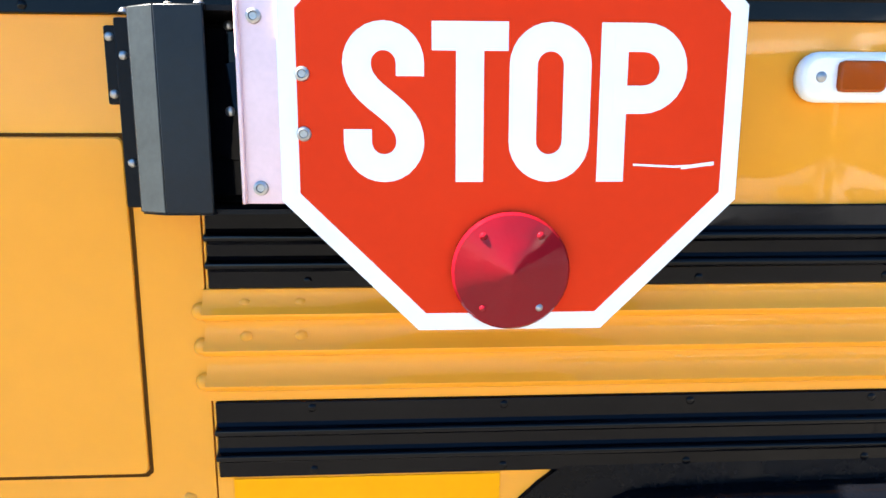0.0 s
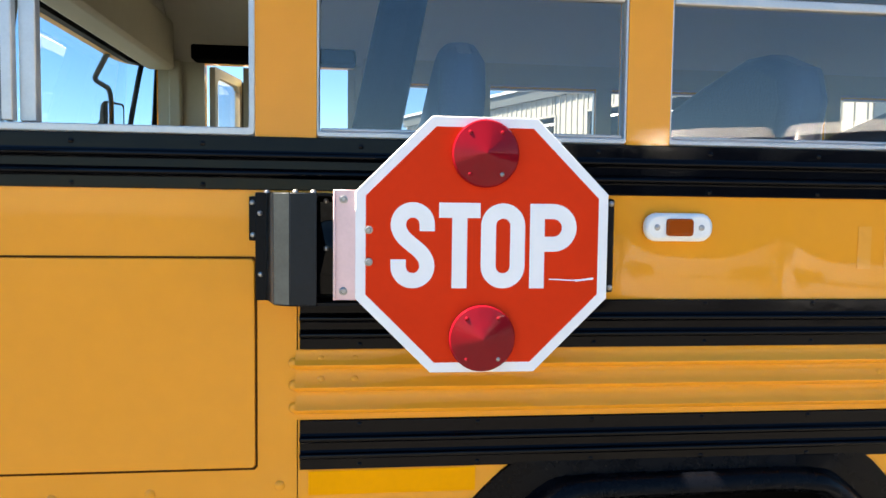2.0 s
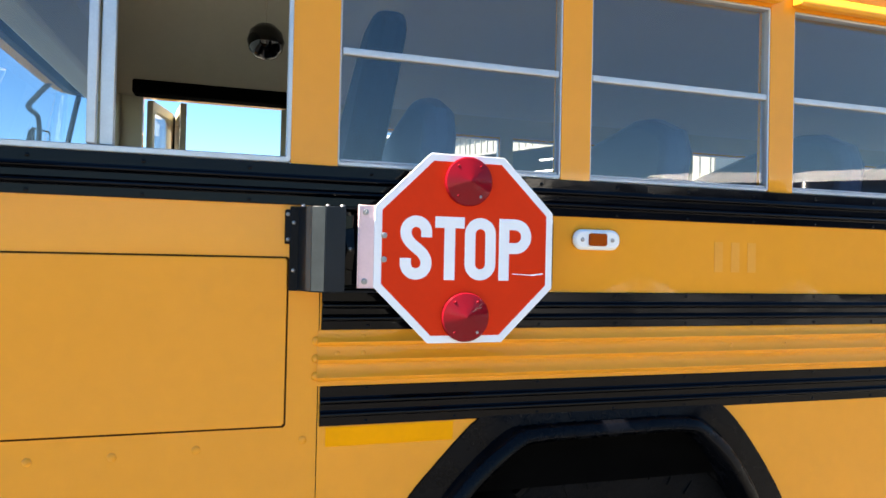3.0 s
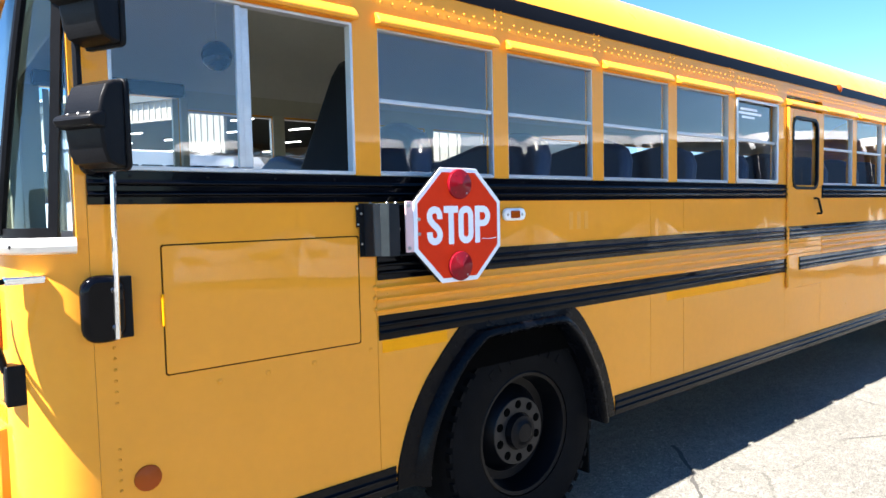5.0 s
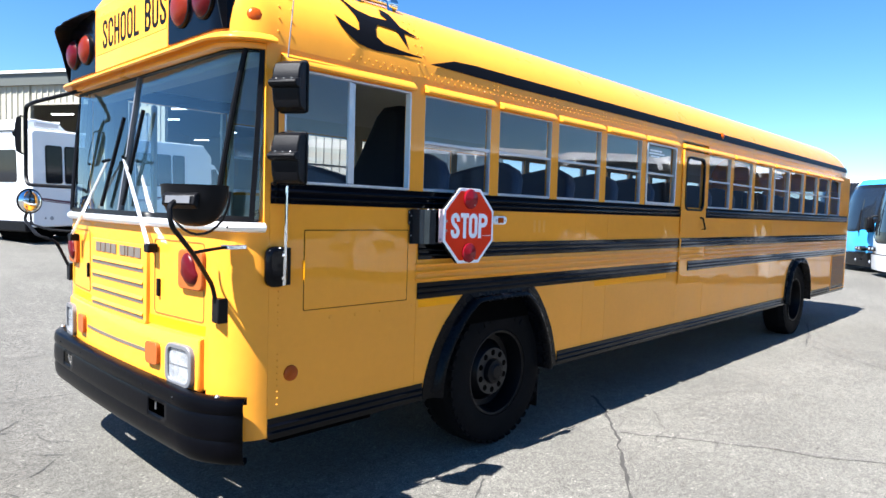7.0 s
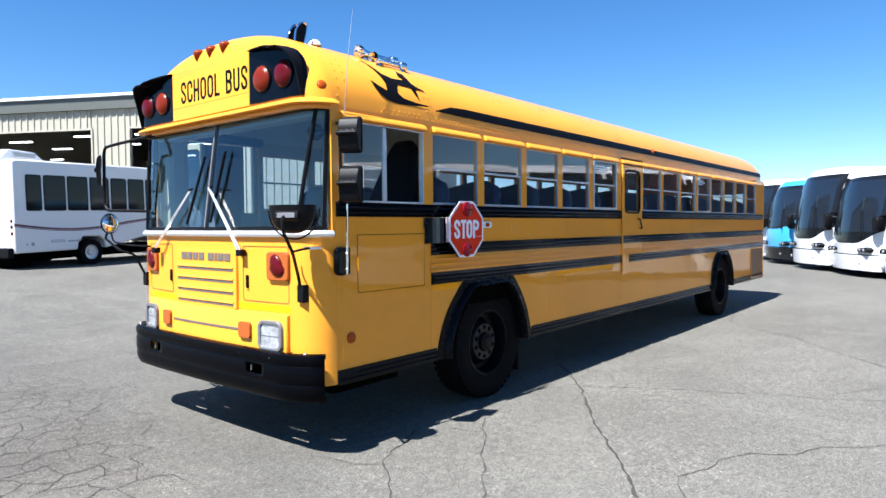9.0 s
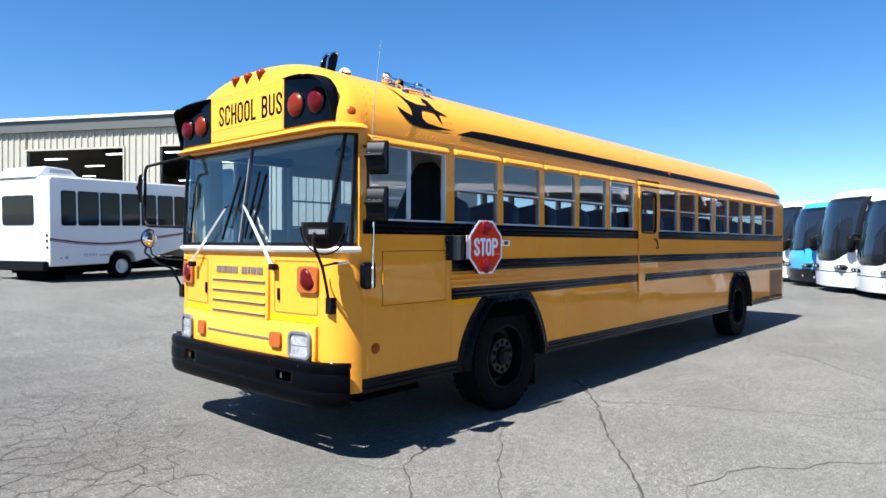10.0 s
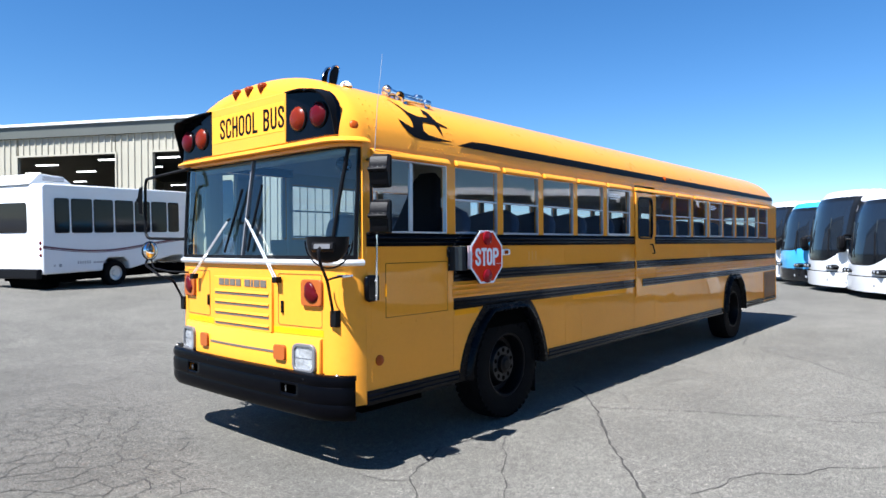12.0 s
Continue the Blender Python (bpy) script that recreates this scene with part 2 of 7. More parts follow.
def asphalt():
    m = bpy.data.materials.new("weathered_asphalt")
    m.use_nodes = True
    N, L = m.node_tree.nodes, m.node_tree.links
    b = N["Principled BSDF"]
    b.inputs["Roughness"].default_value = 0.88
    b.inputs["Specular IOR Level"].default_value = 0.3
    tc = N.new("ShaderNodeTexCoord")

    def noise_tex(scale, detail=5, rough=0.6):
        n = N.new("ShaderNodeTexNoise")
        n.inputs["Scale"].default_value = scale
        n.inputs["Detail"].default_value = detail
        n.inputs["Roughness"].default_value = rough
        L.new(tc.outputs["Object"], n.inputs["Vector"])
        return n

    def rng(src, a, c, lo, hi):
        r = N.new("ShaderNodeMapRange")
        for k, v in (("From Min", a), ("From Max", c), ("To Min", lo), ("To Max", hi)):
            r.inputs[k].default_value = v
        L.new(src, r.inputs["Value"])
        return r.outputs[0]

    def mathn(op, a, c):
        n = N.new("ShaderNodeMath")
        n.operation = op
        for i, v in enumerate((a, c)):
            if isinstance(v, (int, float)):
                n.inputs[i].default_value = v
            else:
                L.new(v, n.inputs[i])
        return n.outputs[0]

    big, mid, fine, grit = noise_tex(0.12), noise_tex(0.9, 6), noise_tex(14, 4), noise_tex(160, 2)
    pebble = noise_tex(46, 3, 0.75)
    v1 = rng(big.outputs["Fac"], 0.35, 0.65, 0.86, 1.1)
    v2 = rng(mid.outputs["Fac"], 0.3, 0.7, 0.90, 1.08)
    v3 = rng(fine.outputs["Fac"], 0.3, 0.7, 0.8, 1.2)
    v4 = rng(grit.outputs["Fac"], 0.32, 0.68, 0.22, 1.78)
    val = mathn("MULTIPLY", mathn("MULTIPLY", v1, v2), mathn("MULTIPLY", v3, v4))
    val = mathn("MULTIPLY", val, rng(pebble.outputs["Fac"], 0.36, 0.64, 0.66, 1.34))
    # crazed crack net, in patches only
    warp = noise_tex(1.3, 4)
    mixv = N.new("ShaderNodeMix")
    mixv.data_type = "VECTOR"
    mixv.inputs["Factor"].default_value = 0.16
    L.new(tc.outputs["Object"], mixv.inputs["A"])
    L.new(warp.outputs["Color"], mixv.inputs["B"])
    vo = N.new("ShaderNodeTexVoronoi")
    vo.feature = "DISTANCE_TO_EDGE"
    vo.inputs["Scale"].default_value = 3.6
    L.new(mixv.outputs["Result"], vo.inputs["Vector"])
    line = rng(vo.outputs["Distance"], 0.0, 0.035, 1.0, 0.0)
    patch = noise_tex(0.45, 3)
    pm = rng(patch.outputs["Fac"], 0.56, 0.70, 0.0, 0.6)
    crack = mathn("MULTIPLY", line, pm)
    # pale stones in the worn surface
    st = N.new("ShaderNodeTexVoronoi")
    st.inputs["Scale"].default_value = 42
    L.new(tc.outputs["Object"], st.inputs["Vector"])
    near_c = rng(st.outputs["Distance"], 0.22, 0.34, 1.0, 0.0)
    pick = N.new("ShaderNodeSeparateColor")
    L.new(st.outputs["Color"], pick.inputs[0])
    stone = mathn("MULTIPLY", near_c, rng(pick.outputs[0], 0.80, 0.83, 0.0, 1.0))
    val = mathn("MULTIPLY", val, mathn("ADD", 1.0, mathn("MULTIPLY", stone, 0.85)))
    dk = mathn("MULTIPLY", near_c, rng(pick.outputs[1], 0.84, 0.87, 0.0, 1.0))
    val = mathn("MULTIPLY", val, mathn("SUBTRACT", 1.0, mathn("MULTIPLY", dk, 0.45)))
    # tyre-worn and dusty drifts
    drift = noise_tex(0.5, 7, 0.7)
    drift.inputs["Distortion"].default_value = 1.2
    val = mathn("MULTIPLY", val, rng(drift.outputs["Fac"], 0.38, 0.62, 0.9, 1.09))
    # older, darker paving ahead of the bus
    sep = N.new("ShaderNodeSeparateXYZ")
    L.new(tc.outputs["Object"], sep.inputs[0])
    old = mathn("ADD", mathn("SUBTRACT", sep.outputs["X"], mathn("MULTIPLY", sep.outputs["Y"], 0.12)), mathn("MULTIPLY", mid.outputs["Fac"], 2.4))
    val = mathn("MULTIPLY", val, rng(old, -0.6, 2.4, 0.80, 1.0))
    dark = mathn("SUBTRACT", 1.0, mathn("MULTIPLY", crack, 0.62))
    val = mathn("MULTIPLY", val, dark)
    col = N.new("ShaderNodeMix")
    col.data_type = "RGBA"
    col.blend_type = "MULTIPLY"
    col.inputs["Factor"].default_value = 1
    col.inputs["A"].default_value = (0.121, 0.114, 0.0985, 1)
    L.new(val, col.inputs["B"])
    L.new(col.outputs["Result"], b.inputs["Base Color"])
    bp = N.new("ShaderNodeBump")
    bp.inputs["Strength"].default_value = 0.5
    bp.inputs["Distance"].default_value = 0.012
    h = mathn("SUBTRACT", mathn("MULTIPLY", grit.outputs["Fac"], 0.5), crack)
    L.new(h, bp.inputs["Height"])
    L.new(bp.outputs[0], b.inputs["Normal"])
    return m


ASPHALT = asphalt()
CRACK = mat("dark_crack_fill", (0.040, 0.037, 0.033), 0.95, vary=0.4, scale=6, bump=0.3)


# ---- mesh helpers ----
def bmn():
    return bmesh.new()


def part(name, bm, material, parent=None, label="", loc=(0, 0, 0), smooth=35, bevel=0.0, segs=2, kind=""):
    """Links a bmesh as one mesh object under a thing or part."""
    bmesh.ops.recalc_face_normals(bm, faces=bm.faces)
    me = bpy.data.meshes.new(name)
    bm.to_mesh(me)
    bm.free()
    me.materials.append(material)
    if smooth:
        me.polygons.foreach_set("use_smooth", [True] * len(me.polygons))
        me.set_sharp_from_angle(angle=radians(smooth))
    ob = new(name, me)
    ob.parent = parent
    ob.location = loc
    if label:
        ob["label"] = label
    if kind:
        ob["kind"] = kind
    if bevel:
        md = ob.modifiers.new("bevel", "BEVEL")
        md.width, md.segments, md.limit_method, md.angle_limit = bevel, segs, "ANGLE", radians(50)
    return ob


def again(ob, loc=None, rot=None, parent=None):
    """A part that shares ob's mesh, with its own sub-parts shared too."""
    o = ob.copy()
    scene.collection.objects.link(o)
    if parent is not None:
        o.parent = parent
    if loc is not None:
        o.location = loc
    if rot is not None:
        o.rotation_euler = rot
    for c in ob.children:
        again(c, parent=o)
    return o


def thing(name, label, category, at=(0, 0, 0), rz=0, group="", kind=""):
    e = new(name)
    e.empty_display_size = 0.3
    e.matrix_basis = pose(*at, 0, 0, rz)
    return tagged(e, label, category, group, kind)


def box(bm, x0, x1, y0, y1, z0, z1):
    v = [bm.verts.new((x, y, z)) for x in (x0, x1) for y in (y0, y1) for z in (z0, z1)]
    for f in ((0, 1, 3, 2), (4, 6, 7, 5), (0, 4, 5, 1), (2, 3, 7, 6), (0, 2, 6, 4), (1, 5, 7, 3)):
        bm.faces.new([v[i] for i in f])
    return bm


def prism(bm, pts, axis, a, b):
    """Extrudes a 2D outline along axis from a to b. Outline axes: x: (y,z), y: (x,z), z: (x,y)."""
    def to(p, d):
        return {"x": (d, p[0], p[1]), "y": (p[0], d, p[1]), "z": (p[0], p[1], d)}[axis]
    A = [bm.verts.new(to(p, a)) for p in pts]
    B = [bm.verts.new(to(p, b)) for p in pts]
    n = len(pts)
    bm.faces.new(A)
    bm.faces.new(B[::-1])
    for i in range(n):
        bm.faces.new((A[i], A[(i + 1) % n], B[(i + 1) % n], B[i]))
    return bm


def frame_ring(bm, outer, inner, axis, a, b):
    """A flat ring between two outlines of equal count, extruded along axis."""
    def to(p, d):
        return {"x": (d, p[0], p[1]), "y": (p[0], d, p[1]), "z": (p[0], p[1], d)}[axis]
    n = len(outer)
    oa, ia = [bm.verts.new(to(p, a)) for p in outer], [bm.verts.new(to(p, a)) for p in inner]
    ob_, ib = [bm.verts.new(to(p, b)) for p in outer], [bm.verts.new(to(p, b)) for p in inner]
    for i in range(n):
        j = (i + 1) % n
        bm.faces.new((oa[i], oa[j], ia[j], ia[i]))
        bm.faces.new((ob_[j], ob_[i], ib[i], ib[j]))
        bm.faces.new((oa[j], oa[i], ob_[i], ob_[j]))
        bm.faces.new((ia[i], ia[j], ib[j], ib[i]))
    return bm


def rrect(u0, u1, v0, v1, r, n=5):
    """A rounded rectangle outline."""
    out = []
    for cu, cv, a0 in ((u1 - r, v1 - r, 0), (u0 + r, v1 - r, 90), (u0 + r, v0 + r, 180), (u1 - r, v0 + r, 270)):
        for k in range(n):
            a = radians(a0 + 90 * k / (n - 1))
            out.append((cu + r * math.cos(a), cv + r * math.sin(a)))
    return out


def tube(bm, pts, r, n=8, r_end=None, cap=True):
    """A round rod along a polyline."""
    pts = [Vector(p) for p in pts]
    rings = []
    up = None
    for i, p in enumerate(pts):
        d = (pts[min(i + 1, len(pts) - 1)] - pts[max(i - 1, 0)]).normalized()
        if up is None:
            up = d.orthogonal().normalized()
        up = (up - d * up.dot(d)).normalized()
        side = d.cross(up)
        rr = r if r_end is None else r + (r_end - r) * i / (len(pts) - 1)
        rings.append([bm.verts.new(p + rr * (math.cos(2 * math.pi * k / n) * up + math.sin(2 * math.pi * k / n) * side)) for k in range(n)])
    for a, b in zip(rings, rings[1:]):
        for k in range(n):
            bm.faces.new((a[k], a[(k + 1) % n], b[(k + 1) % n], b[k]))
    if cap:
        bm.faces.new(rings[0][::-1])
        bm.faces.new(rings[-1])
    return bm


def bend(pts, r=0.05, n=4):
    """Rounds the corners of a polyline."""
    P = [Vector(p) for p in pts]
    out = [P[0]]
    for a, b, c in zip(P, P[1:], P[2:]):
        rr = min(r, (a - b).length * 0.45, (c - b).length * 0.45)
        p, q = b + (a - b).normalized() * rr, b + (c - b).normalized() * rr
        for k in range(n + 1):
            t = k / n
            out.append((1 - t) ** 2 * p + 2 * t * (1 - t) * b + t * t * q)
    out.append(P[-1])
    return out


def lathe(bm, prof, centre, axis="y", n=32, a0=0.0, a1=360.0):
    """Turns a profile of (distance along axis, radius) round the axis."""
    full = abs(a1 - a0 - 360) < 1e-6
    m = n if full else n + 1
    c = Vector(centre)
    rings = []
    for d, r in prof:
        ring = []
        for k in range(m):
            a = radians(a0 + (a1 - a0) * k / n)
            u, v = r * math.cos(a), r * math.sin(a)
            ring.append(bm.verts.new(c + Vector({"x": (d, u, v), "y": (u, d, v), "z": (u, v, d)}[axis])))
        rings.append(ring)
    for A, B in zip(rings, rings[1:]):
        for k in range(n):
            j = (k + 1) % m
            bm.faces.new((A[k], A[j], B[j], B[k]))
    bmesh.ops.remove_doubles(bm, verts=bm.verts, dist=1e-6)
    return bm


def dome(bm, centre, r, h, axis="y", sign=1, n=24, m=6):
    prof = [(sign * h * math.sin(math.pi / 2 * k / m), max(1e-6, r * math.cos(math.pi / 2 * k / m))) for k in range(m + 1)]
    return lathe(bm, [(0, 1e-6)] + prof, centre, axis, n)


def ribbon(bm, pts, hw, to3, d0, d1, closed=False):
    """A stroke of even width along a flat polyline, given depth. to3 maps (u, v, depth) to a place."""
    P = [Vector((p[0], p[1])) for p in pts]
    n = len(P)
    Lf, Rt = [], []
    for i in range(n):
        a = P[(i - 1) % n] if closed or i else None
        b = P[(i + 1) % n] if closed or i < n - 1 else None
        d1v = (P[i] - a).normalized() if a is not None else None
        d2v = (b - P[i]).normalized() if b is not None else None
        if d1v is None:
            t, k = d2v, 1
        elif d2v is None:
            t, k = d1v, 1
        else:
            t = (d1v + d2v).normalized()
            k = 1 / max(0.35, t.dot(d1v))
        nrm = Vector((-t.y, t.x)) * hw * k
        Lf.append(P[i] + nrm)
        Rt.append(P[i] - nrm)
    V = [[bm.verts.new(to3(p.x, p.y, d)) for p in S] for S in (Lf, Rt) for d in (d0, d1)]
    l0, l1, r0, r1 = V
    for i in range(n if closed else n - 1):
        j = (i + 1) % n
        bm.faces.new((l1[i], l1[j], r1[j], r1[i]))
        bm.faces.new((l0[j], l0[i], r0[i], r0[j]))
        bm.faces.new((l0[i], l0[j], l1[j], l1[i]))
        bm.faces.new((r0[j], r0[i], r1[i], r1[j]))
    if not closed:
        for i in (0, n - 1):
            bm.faces.new((l0[i], l1[i], r1[i], r0[i]))
    return bm


def arc(cx, cy, rx, ry, a0, a1, n=10):
    return [(cx + rx * math.cos(radians(a0 + (a1 - a0) * k / n)), cy + ry * math.sin(radians(a0 + (a1 - a0) * k / n))) for k in range(n + 1)]


def letter_strokes(ch, W, H, HW=0.0):
    """Centre lines of a narrow sans capital in a box W x H: (points, closed)."""
    r = W / 2
    q = min(r, H * 0.24)
    if ch == "S":
        mid = []
        for k in range(1, 14):
            t = k / 14
            w0, w1, w2, w3 = (1 - t) ** 3, 3 * t * (1 - t) ** 2, 3 * t * t * (1 - t), t ** 3
            mid.append((W * (w2 + w3), (H - q) * w0 + H * 0.52 * w1 + H * 0.48 * w2 + q * w3))
        return [([(W, H * 0.70)] + arc(r, H - q, r, q, 0, 180, 14) + mid + arc(r, q, r, q, 0, -180, 14) + [(0, H * 0.30)], False)]
    if ch == "T":
        return [([(-HW, H), (W + HW, H)], False), ([(r, H), (r, -W * 0.0)], False)]
    if ch == "O":
        return [(arc(r, H - q, r, q, 0, 180, 14) + arc(r, q, r, q, 180, 360, 14), True)]
    if ch == "P":
        s = H * 0.235
        return [([(0, -0.0), (0, H)], False), ([(0, H)] + arc(W - s, H - s, s, s, 90, -90, 14) + [(0, H - 2 * s)], False)]
    if ch == "C":
        return [([(W, H * 0.66)] + arc(r, H - q, r, q, 0, 180, 14) + arc(r, q, r, q, 180, 360, 14) + [(W, H * 0.34)], False)]
    if ch == "H":
        return [([(0, 0), (0, H)], False), ([(W, 0), (W, H)], False), ([(0, H / 2), (W, H / 2)], False)]
    if ch == "L":
        return [([(0, H), (0, 0), (W, 0)], False)]
    if ch == "B":
        s = H * 0.245
        return [([(0, 0), (0, H)], False), ([(0, H)] + arc(W - s * 0.8, H - s, s * 0.8, s, 90, -90, 10) + [(0, H - 2 * s)], False), ([(0, H - 2 * s)] + arc(W - s * 0.8, s, s * 0.8, s + 0.002, 90, -90, 10) + [(0, 0)], False)]
    if ch == "U":
        return [([(0, H)] + arc(r, q, r, q, 180, 360, 14) + [(W, H)], False)]
    return []


def letter(ch, W, H, hw, to3, d):
    """One capital as a raised mesh; W and H are outer sizes."""
    bm = bmn()
    for k, (pts, closed) in enumerate(letter_strokes(ch, W - 2 * hw, H - 2 * hw, hw)):
        pts = [(u + hw, v + hw) for u, v in pts]
        if not closed and ch in "TPHLBUO":
            a, b = Vector(pts[0]), Vector(pts[1])
            if ch == "T" and k == 1:
                pts[-1] = (pts[-1][0], 0)
            elif ch in "PHB" and abs(a.x - b.x) < 1e-6 and len(pts) == 2:
                pts = [(a.x, 0), (a.x, H)]
            elif ch == "L":
                pts[0], pts[-1] = (pts[0][0], H), (W, pts[-1][1])
            elif ch == "U":
                pts[0], pts[-1] = (pts[0][0], H), (pts[-1][0], H)
        ribbon(bm, pts, hw, to3, 0, d + 0.0004 * k, closed)
    return bm


# ---- ground ----
def ground_z(x, y):
    """The lot is level round the bus and rises a little towards the workshop."""
    a = min(max((y - 5.0) / 14.0, 0.0), 1.0)
    b = min(max((x - 12.0) / 12.0, 0.0), 1.0)
    return 0.62 * a * a * (3 - 2 * a) + 0.06 * b * b * (3 - 2 * b) * (1 - a)


bm = bmn()
xs = [-2500, -600, -200, -90] + [-50 + 2.5 * k for k in range(45)] + [90, 200, 600, 2500]
ys = [-2500, -600, -200, -90] + [-50 + 2.5 * k for k in range(45)] + [90, 200, 600, 2500]
grid = [[bm.verts.new((x, y, ground_z(x, y))) for y in ys] for x in xs]
for i in range(len(xs) - 1):
    for j in range(len(ys) - 1):
        bm.faces.new((grid[i][j], grid[i + 1][j], grid[i + 1][j + 1], grid[i][j + 1]))
ground = part("ground", bm, ASPHALT, smooth=60)
tagged(ground, "sun-bleached grey asphalt lot with fine cracks", "ground", kind="structure")


# ---- school bus: measures ----
BW, ZS, ZH, ZE, ZT, XR = 2.44, 1.765, 2.335, 2.42, 3.06, 11.61
RX, RY, XF = 0.20, 0.21, -0.12
WINDOWS = [(1.115 + 0.705 * k, 0.615) for k in range(5)] + [(5.372 + 0.705 * k, 0.615) for k in range(8)]
FAR_WINDOWS = [(1.155 + 0.705 * k, 0.615) for k in range(14)]
DOOR_X0, DOOR_X1, DOOR_Z0, DOOR_Z1 = 4.70, 5.33, 0.98, 2.33

bus = thing("school_bus", "yellow school bus with black rub rails, parked on grey asphalt", "school bus")


def bow(y, z=0.0):
    """How far the front bulges forward between its corners; the bulge dies out up the windshield."""
    return 0.065 * max(0.0, 1 - ((y - BW / 2) / 1.0) ** 2) * min(1.0, max(0.0, 1 - (z - 1.58) / 0.81))


def bowed(bm):
    """Bend a flat part to the bulge of the front."""
    for k in range(14):
        bmesh.ops.bisect_plane(bm, geom=bm.verts[:] + bm.edges[:] + bm.faces[:], plane_co=(0, 0.31 + 0.14 * k, 0), plane_no=(0, 1, 0))
    for v in bm.verts:
        v.co.x -= bow(v.co.y, v.co.z)
    return bm


def plan(d=0.0, n=9):
    """The rounded front in plan, from the near side to the far side, moved outwards by d."""
    pts = []
    for k in range(n + 1):
        a = math.pi / 2 * k / n
        pts.append((XF + RX - (RX + d) * math.sin(a), RY - (RY + d) * math.cos(a)))
    for k in range(1, 12):
        pts.append((XF - d, RY + (BW - 2 * RY) * k / 12))
    for k in range(n + 1):
        a = math.pi / 2 * (1 - k / n)
        pts.append((XF + RX - (RX + d) * math.sin(a), BW - RY + (RY + d) * math.cos(a)))
    return pts


def clip_plan(pts, y0, y1):
    """The stretch of a plan line between two values of y."""
    out = []
    for (xa, ya), (xb, yb) in zip(pts, pts[1:]):
        if yb <= y0 or ya >= y1:
            continue
        ta, tb = max(0, (y0 - ya) / (yb - ya)), min(1, (y1 - ya) / (yb - ya))
        if not out:
            out.append((xa + (xb - xa) * ta, ya + (yb - ya) * ta))
        out.append((xa + (xb - xa) * tb, ya + (yb - ya) * tb))
    return out


def band(bm, z0, z1, d_out, d_in, y0=-1, y1=9, rake=0.0, sheet=False):
    """A wall that follows the front's plan between two heights."""
    o = clip_plan(plan(d_out), y0, y1)
    n = len(o)
    i = []
    for k in range(n):
        a, b = o[max(0, k - 1)], o[min(n - 1, k + 1)]
        t = Vector((b[0] - a[0], b[1] - a[1])).normalized()
        i.append((o[k][0] + t.y * (d_out - d_in), o[k][1] - t.x * (d_out - d_in)))
    V = [[bm.verts.new((x + rake * (z - 1.58) / 0.83 - bow(y, z), y, z)) for x, y in line] for line in ((o,) if sheet else (o, i)) for z in (z0, z1)]
    if sheet:
        for k in range(n - 1):
            bm.faces.new((V[0][k], V[0][k + 1], V[1][k + 1], V[1][k]))
        return bm
    oa, ob_, ia, ib = V
    for k in range(n - 1):
        bm.faces.new((oa[k], oa[k + 1], ob_[k + 1], ob_[k]))
        bm.faces.new((ia[k + 1], ia[k], ib[k], ib[k + 1]))
        bm.faces.new((ob_[k], ob_[k + 1], ib[k + 1], ib[k]))
        bm.faces.new((oa[k + 1], oa[k], ia[k], ia[k + 1]))
    for k in (0, n - 1):
        bm.faces.new((oa[k], ob_[k], ib[k], ia[k]))
    return bm


# front wheel arch outline on the side, from front to rear
ARCH_F = [(1.155, 0.49), (1.165, 0.60), (1.22, 0.76), (1.30, 0.90), (1.385, 1.0), (1.51, 1.121), (1.58, 1.122), (1.70, 1.122), (1.90, 1.122), (2.08, 1.122), (2.19, 1.122), (2.27, 1.121), (2.38, 1.005), (2.49, 0.84), (2.55, 0.70), (2.59, 0.56), (2.60, 0.49)]
ARCH_R = [(8.17, 0.49), (8.20, 0.75), (8.29, 0.97), (8.45, 1.1), (8.55, 1.122), (8.79, 1.122), (9.01, 1.122), (9.13, 1.1), (9.29, 0.97), (9.38, 0.75), (9.40, 0.49)]

# side walls, one panel each side of every seam
def side_panel(x0, x1, z0, z1, arch=None):
    pts = [(x0, z0)]
    if arch:
        pts += arch
    pts += [(x1, z0), (x1, z1), (x0, z1)]
    return pts


SEAMS = [XF + RX, 1.079, 2.95, 3.30, 4.695, 5.335, 7.50, 9.65, XR - 0.12]
for far in (0, 1):
    y0, y1 = (0.0, 0.05) if not far else (BW - 0.05, BW)
    for a, b in zip(SEAMS, SEAMS[1:]):
        if far and a < 0.5:
            continue
        arch = ARCH_F if a == 1.079 else ARCH_R if a == 7.50 else None
        bm = bmn()
        prism(bm, side_panel(a + 0.0012, b - 0.0012, 0.499, ZS - 0.004, [(px, max(pz, 0.499)) for px, pz in arch] if arch else None), "y", y0, y1)
        part("side_panel", bm, YELLOW, bus)
    wins = [(0.155, 0.845)] + WINDOWS if not far else [(0.30, 0.80)] + FAR_WINDOWS
    edges = [XF + RX]
    for x, w in wins:
        edges += [x, x + w]
    edges.append(XR - 0.12)
    posts = []
    for a, b in zip(edges[::2], edges[1::2]):
        if not far and a < DOOR_X0 < b:
            posts += [(a, DOOR_X0 - 0.005), (DOOR_X1 + 0.005, b)]
        else:
            posts.append((a, b))
    for a, b in posts:
        bm = bmn()
        box(bm, a, b, y0, y1, ZS - 0.004, ZE + 0.01)
        part("window_pillar", bm, YELLOW, bus)
    for x, w in wins:
        bm = bmn()
        box(bm, x, x + w, y0 + (0.001 if not far else 0), y1, ZE - 0.005 if far and x < 0.5 else ZH, ZE + 0.01)
        part("window_header", bm, YELLOW, bus)

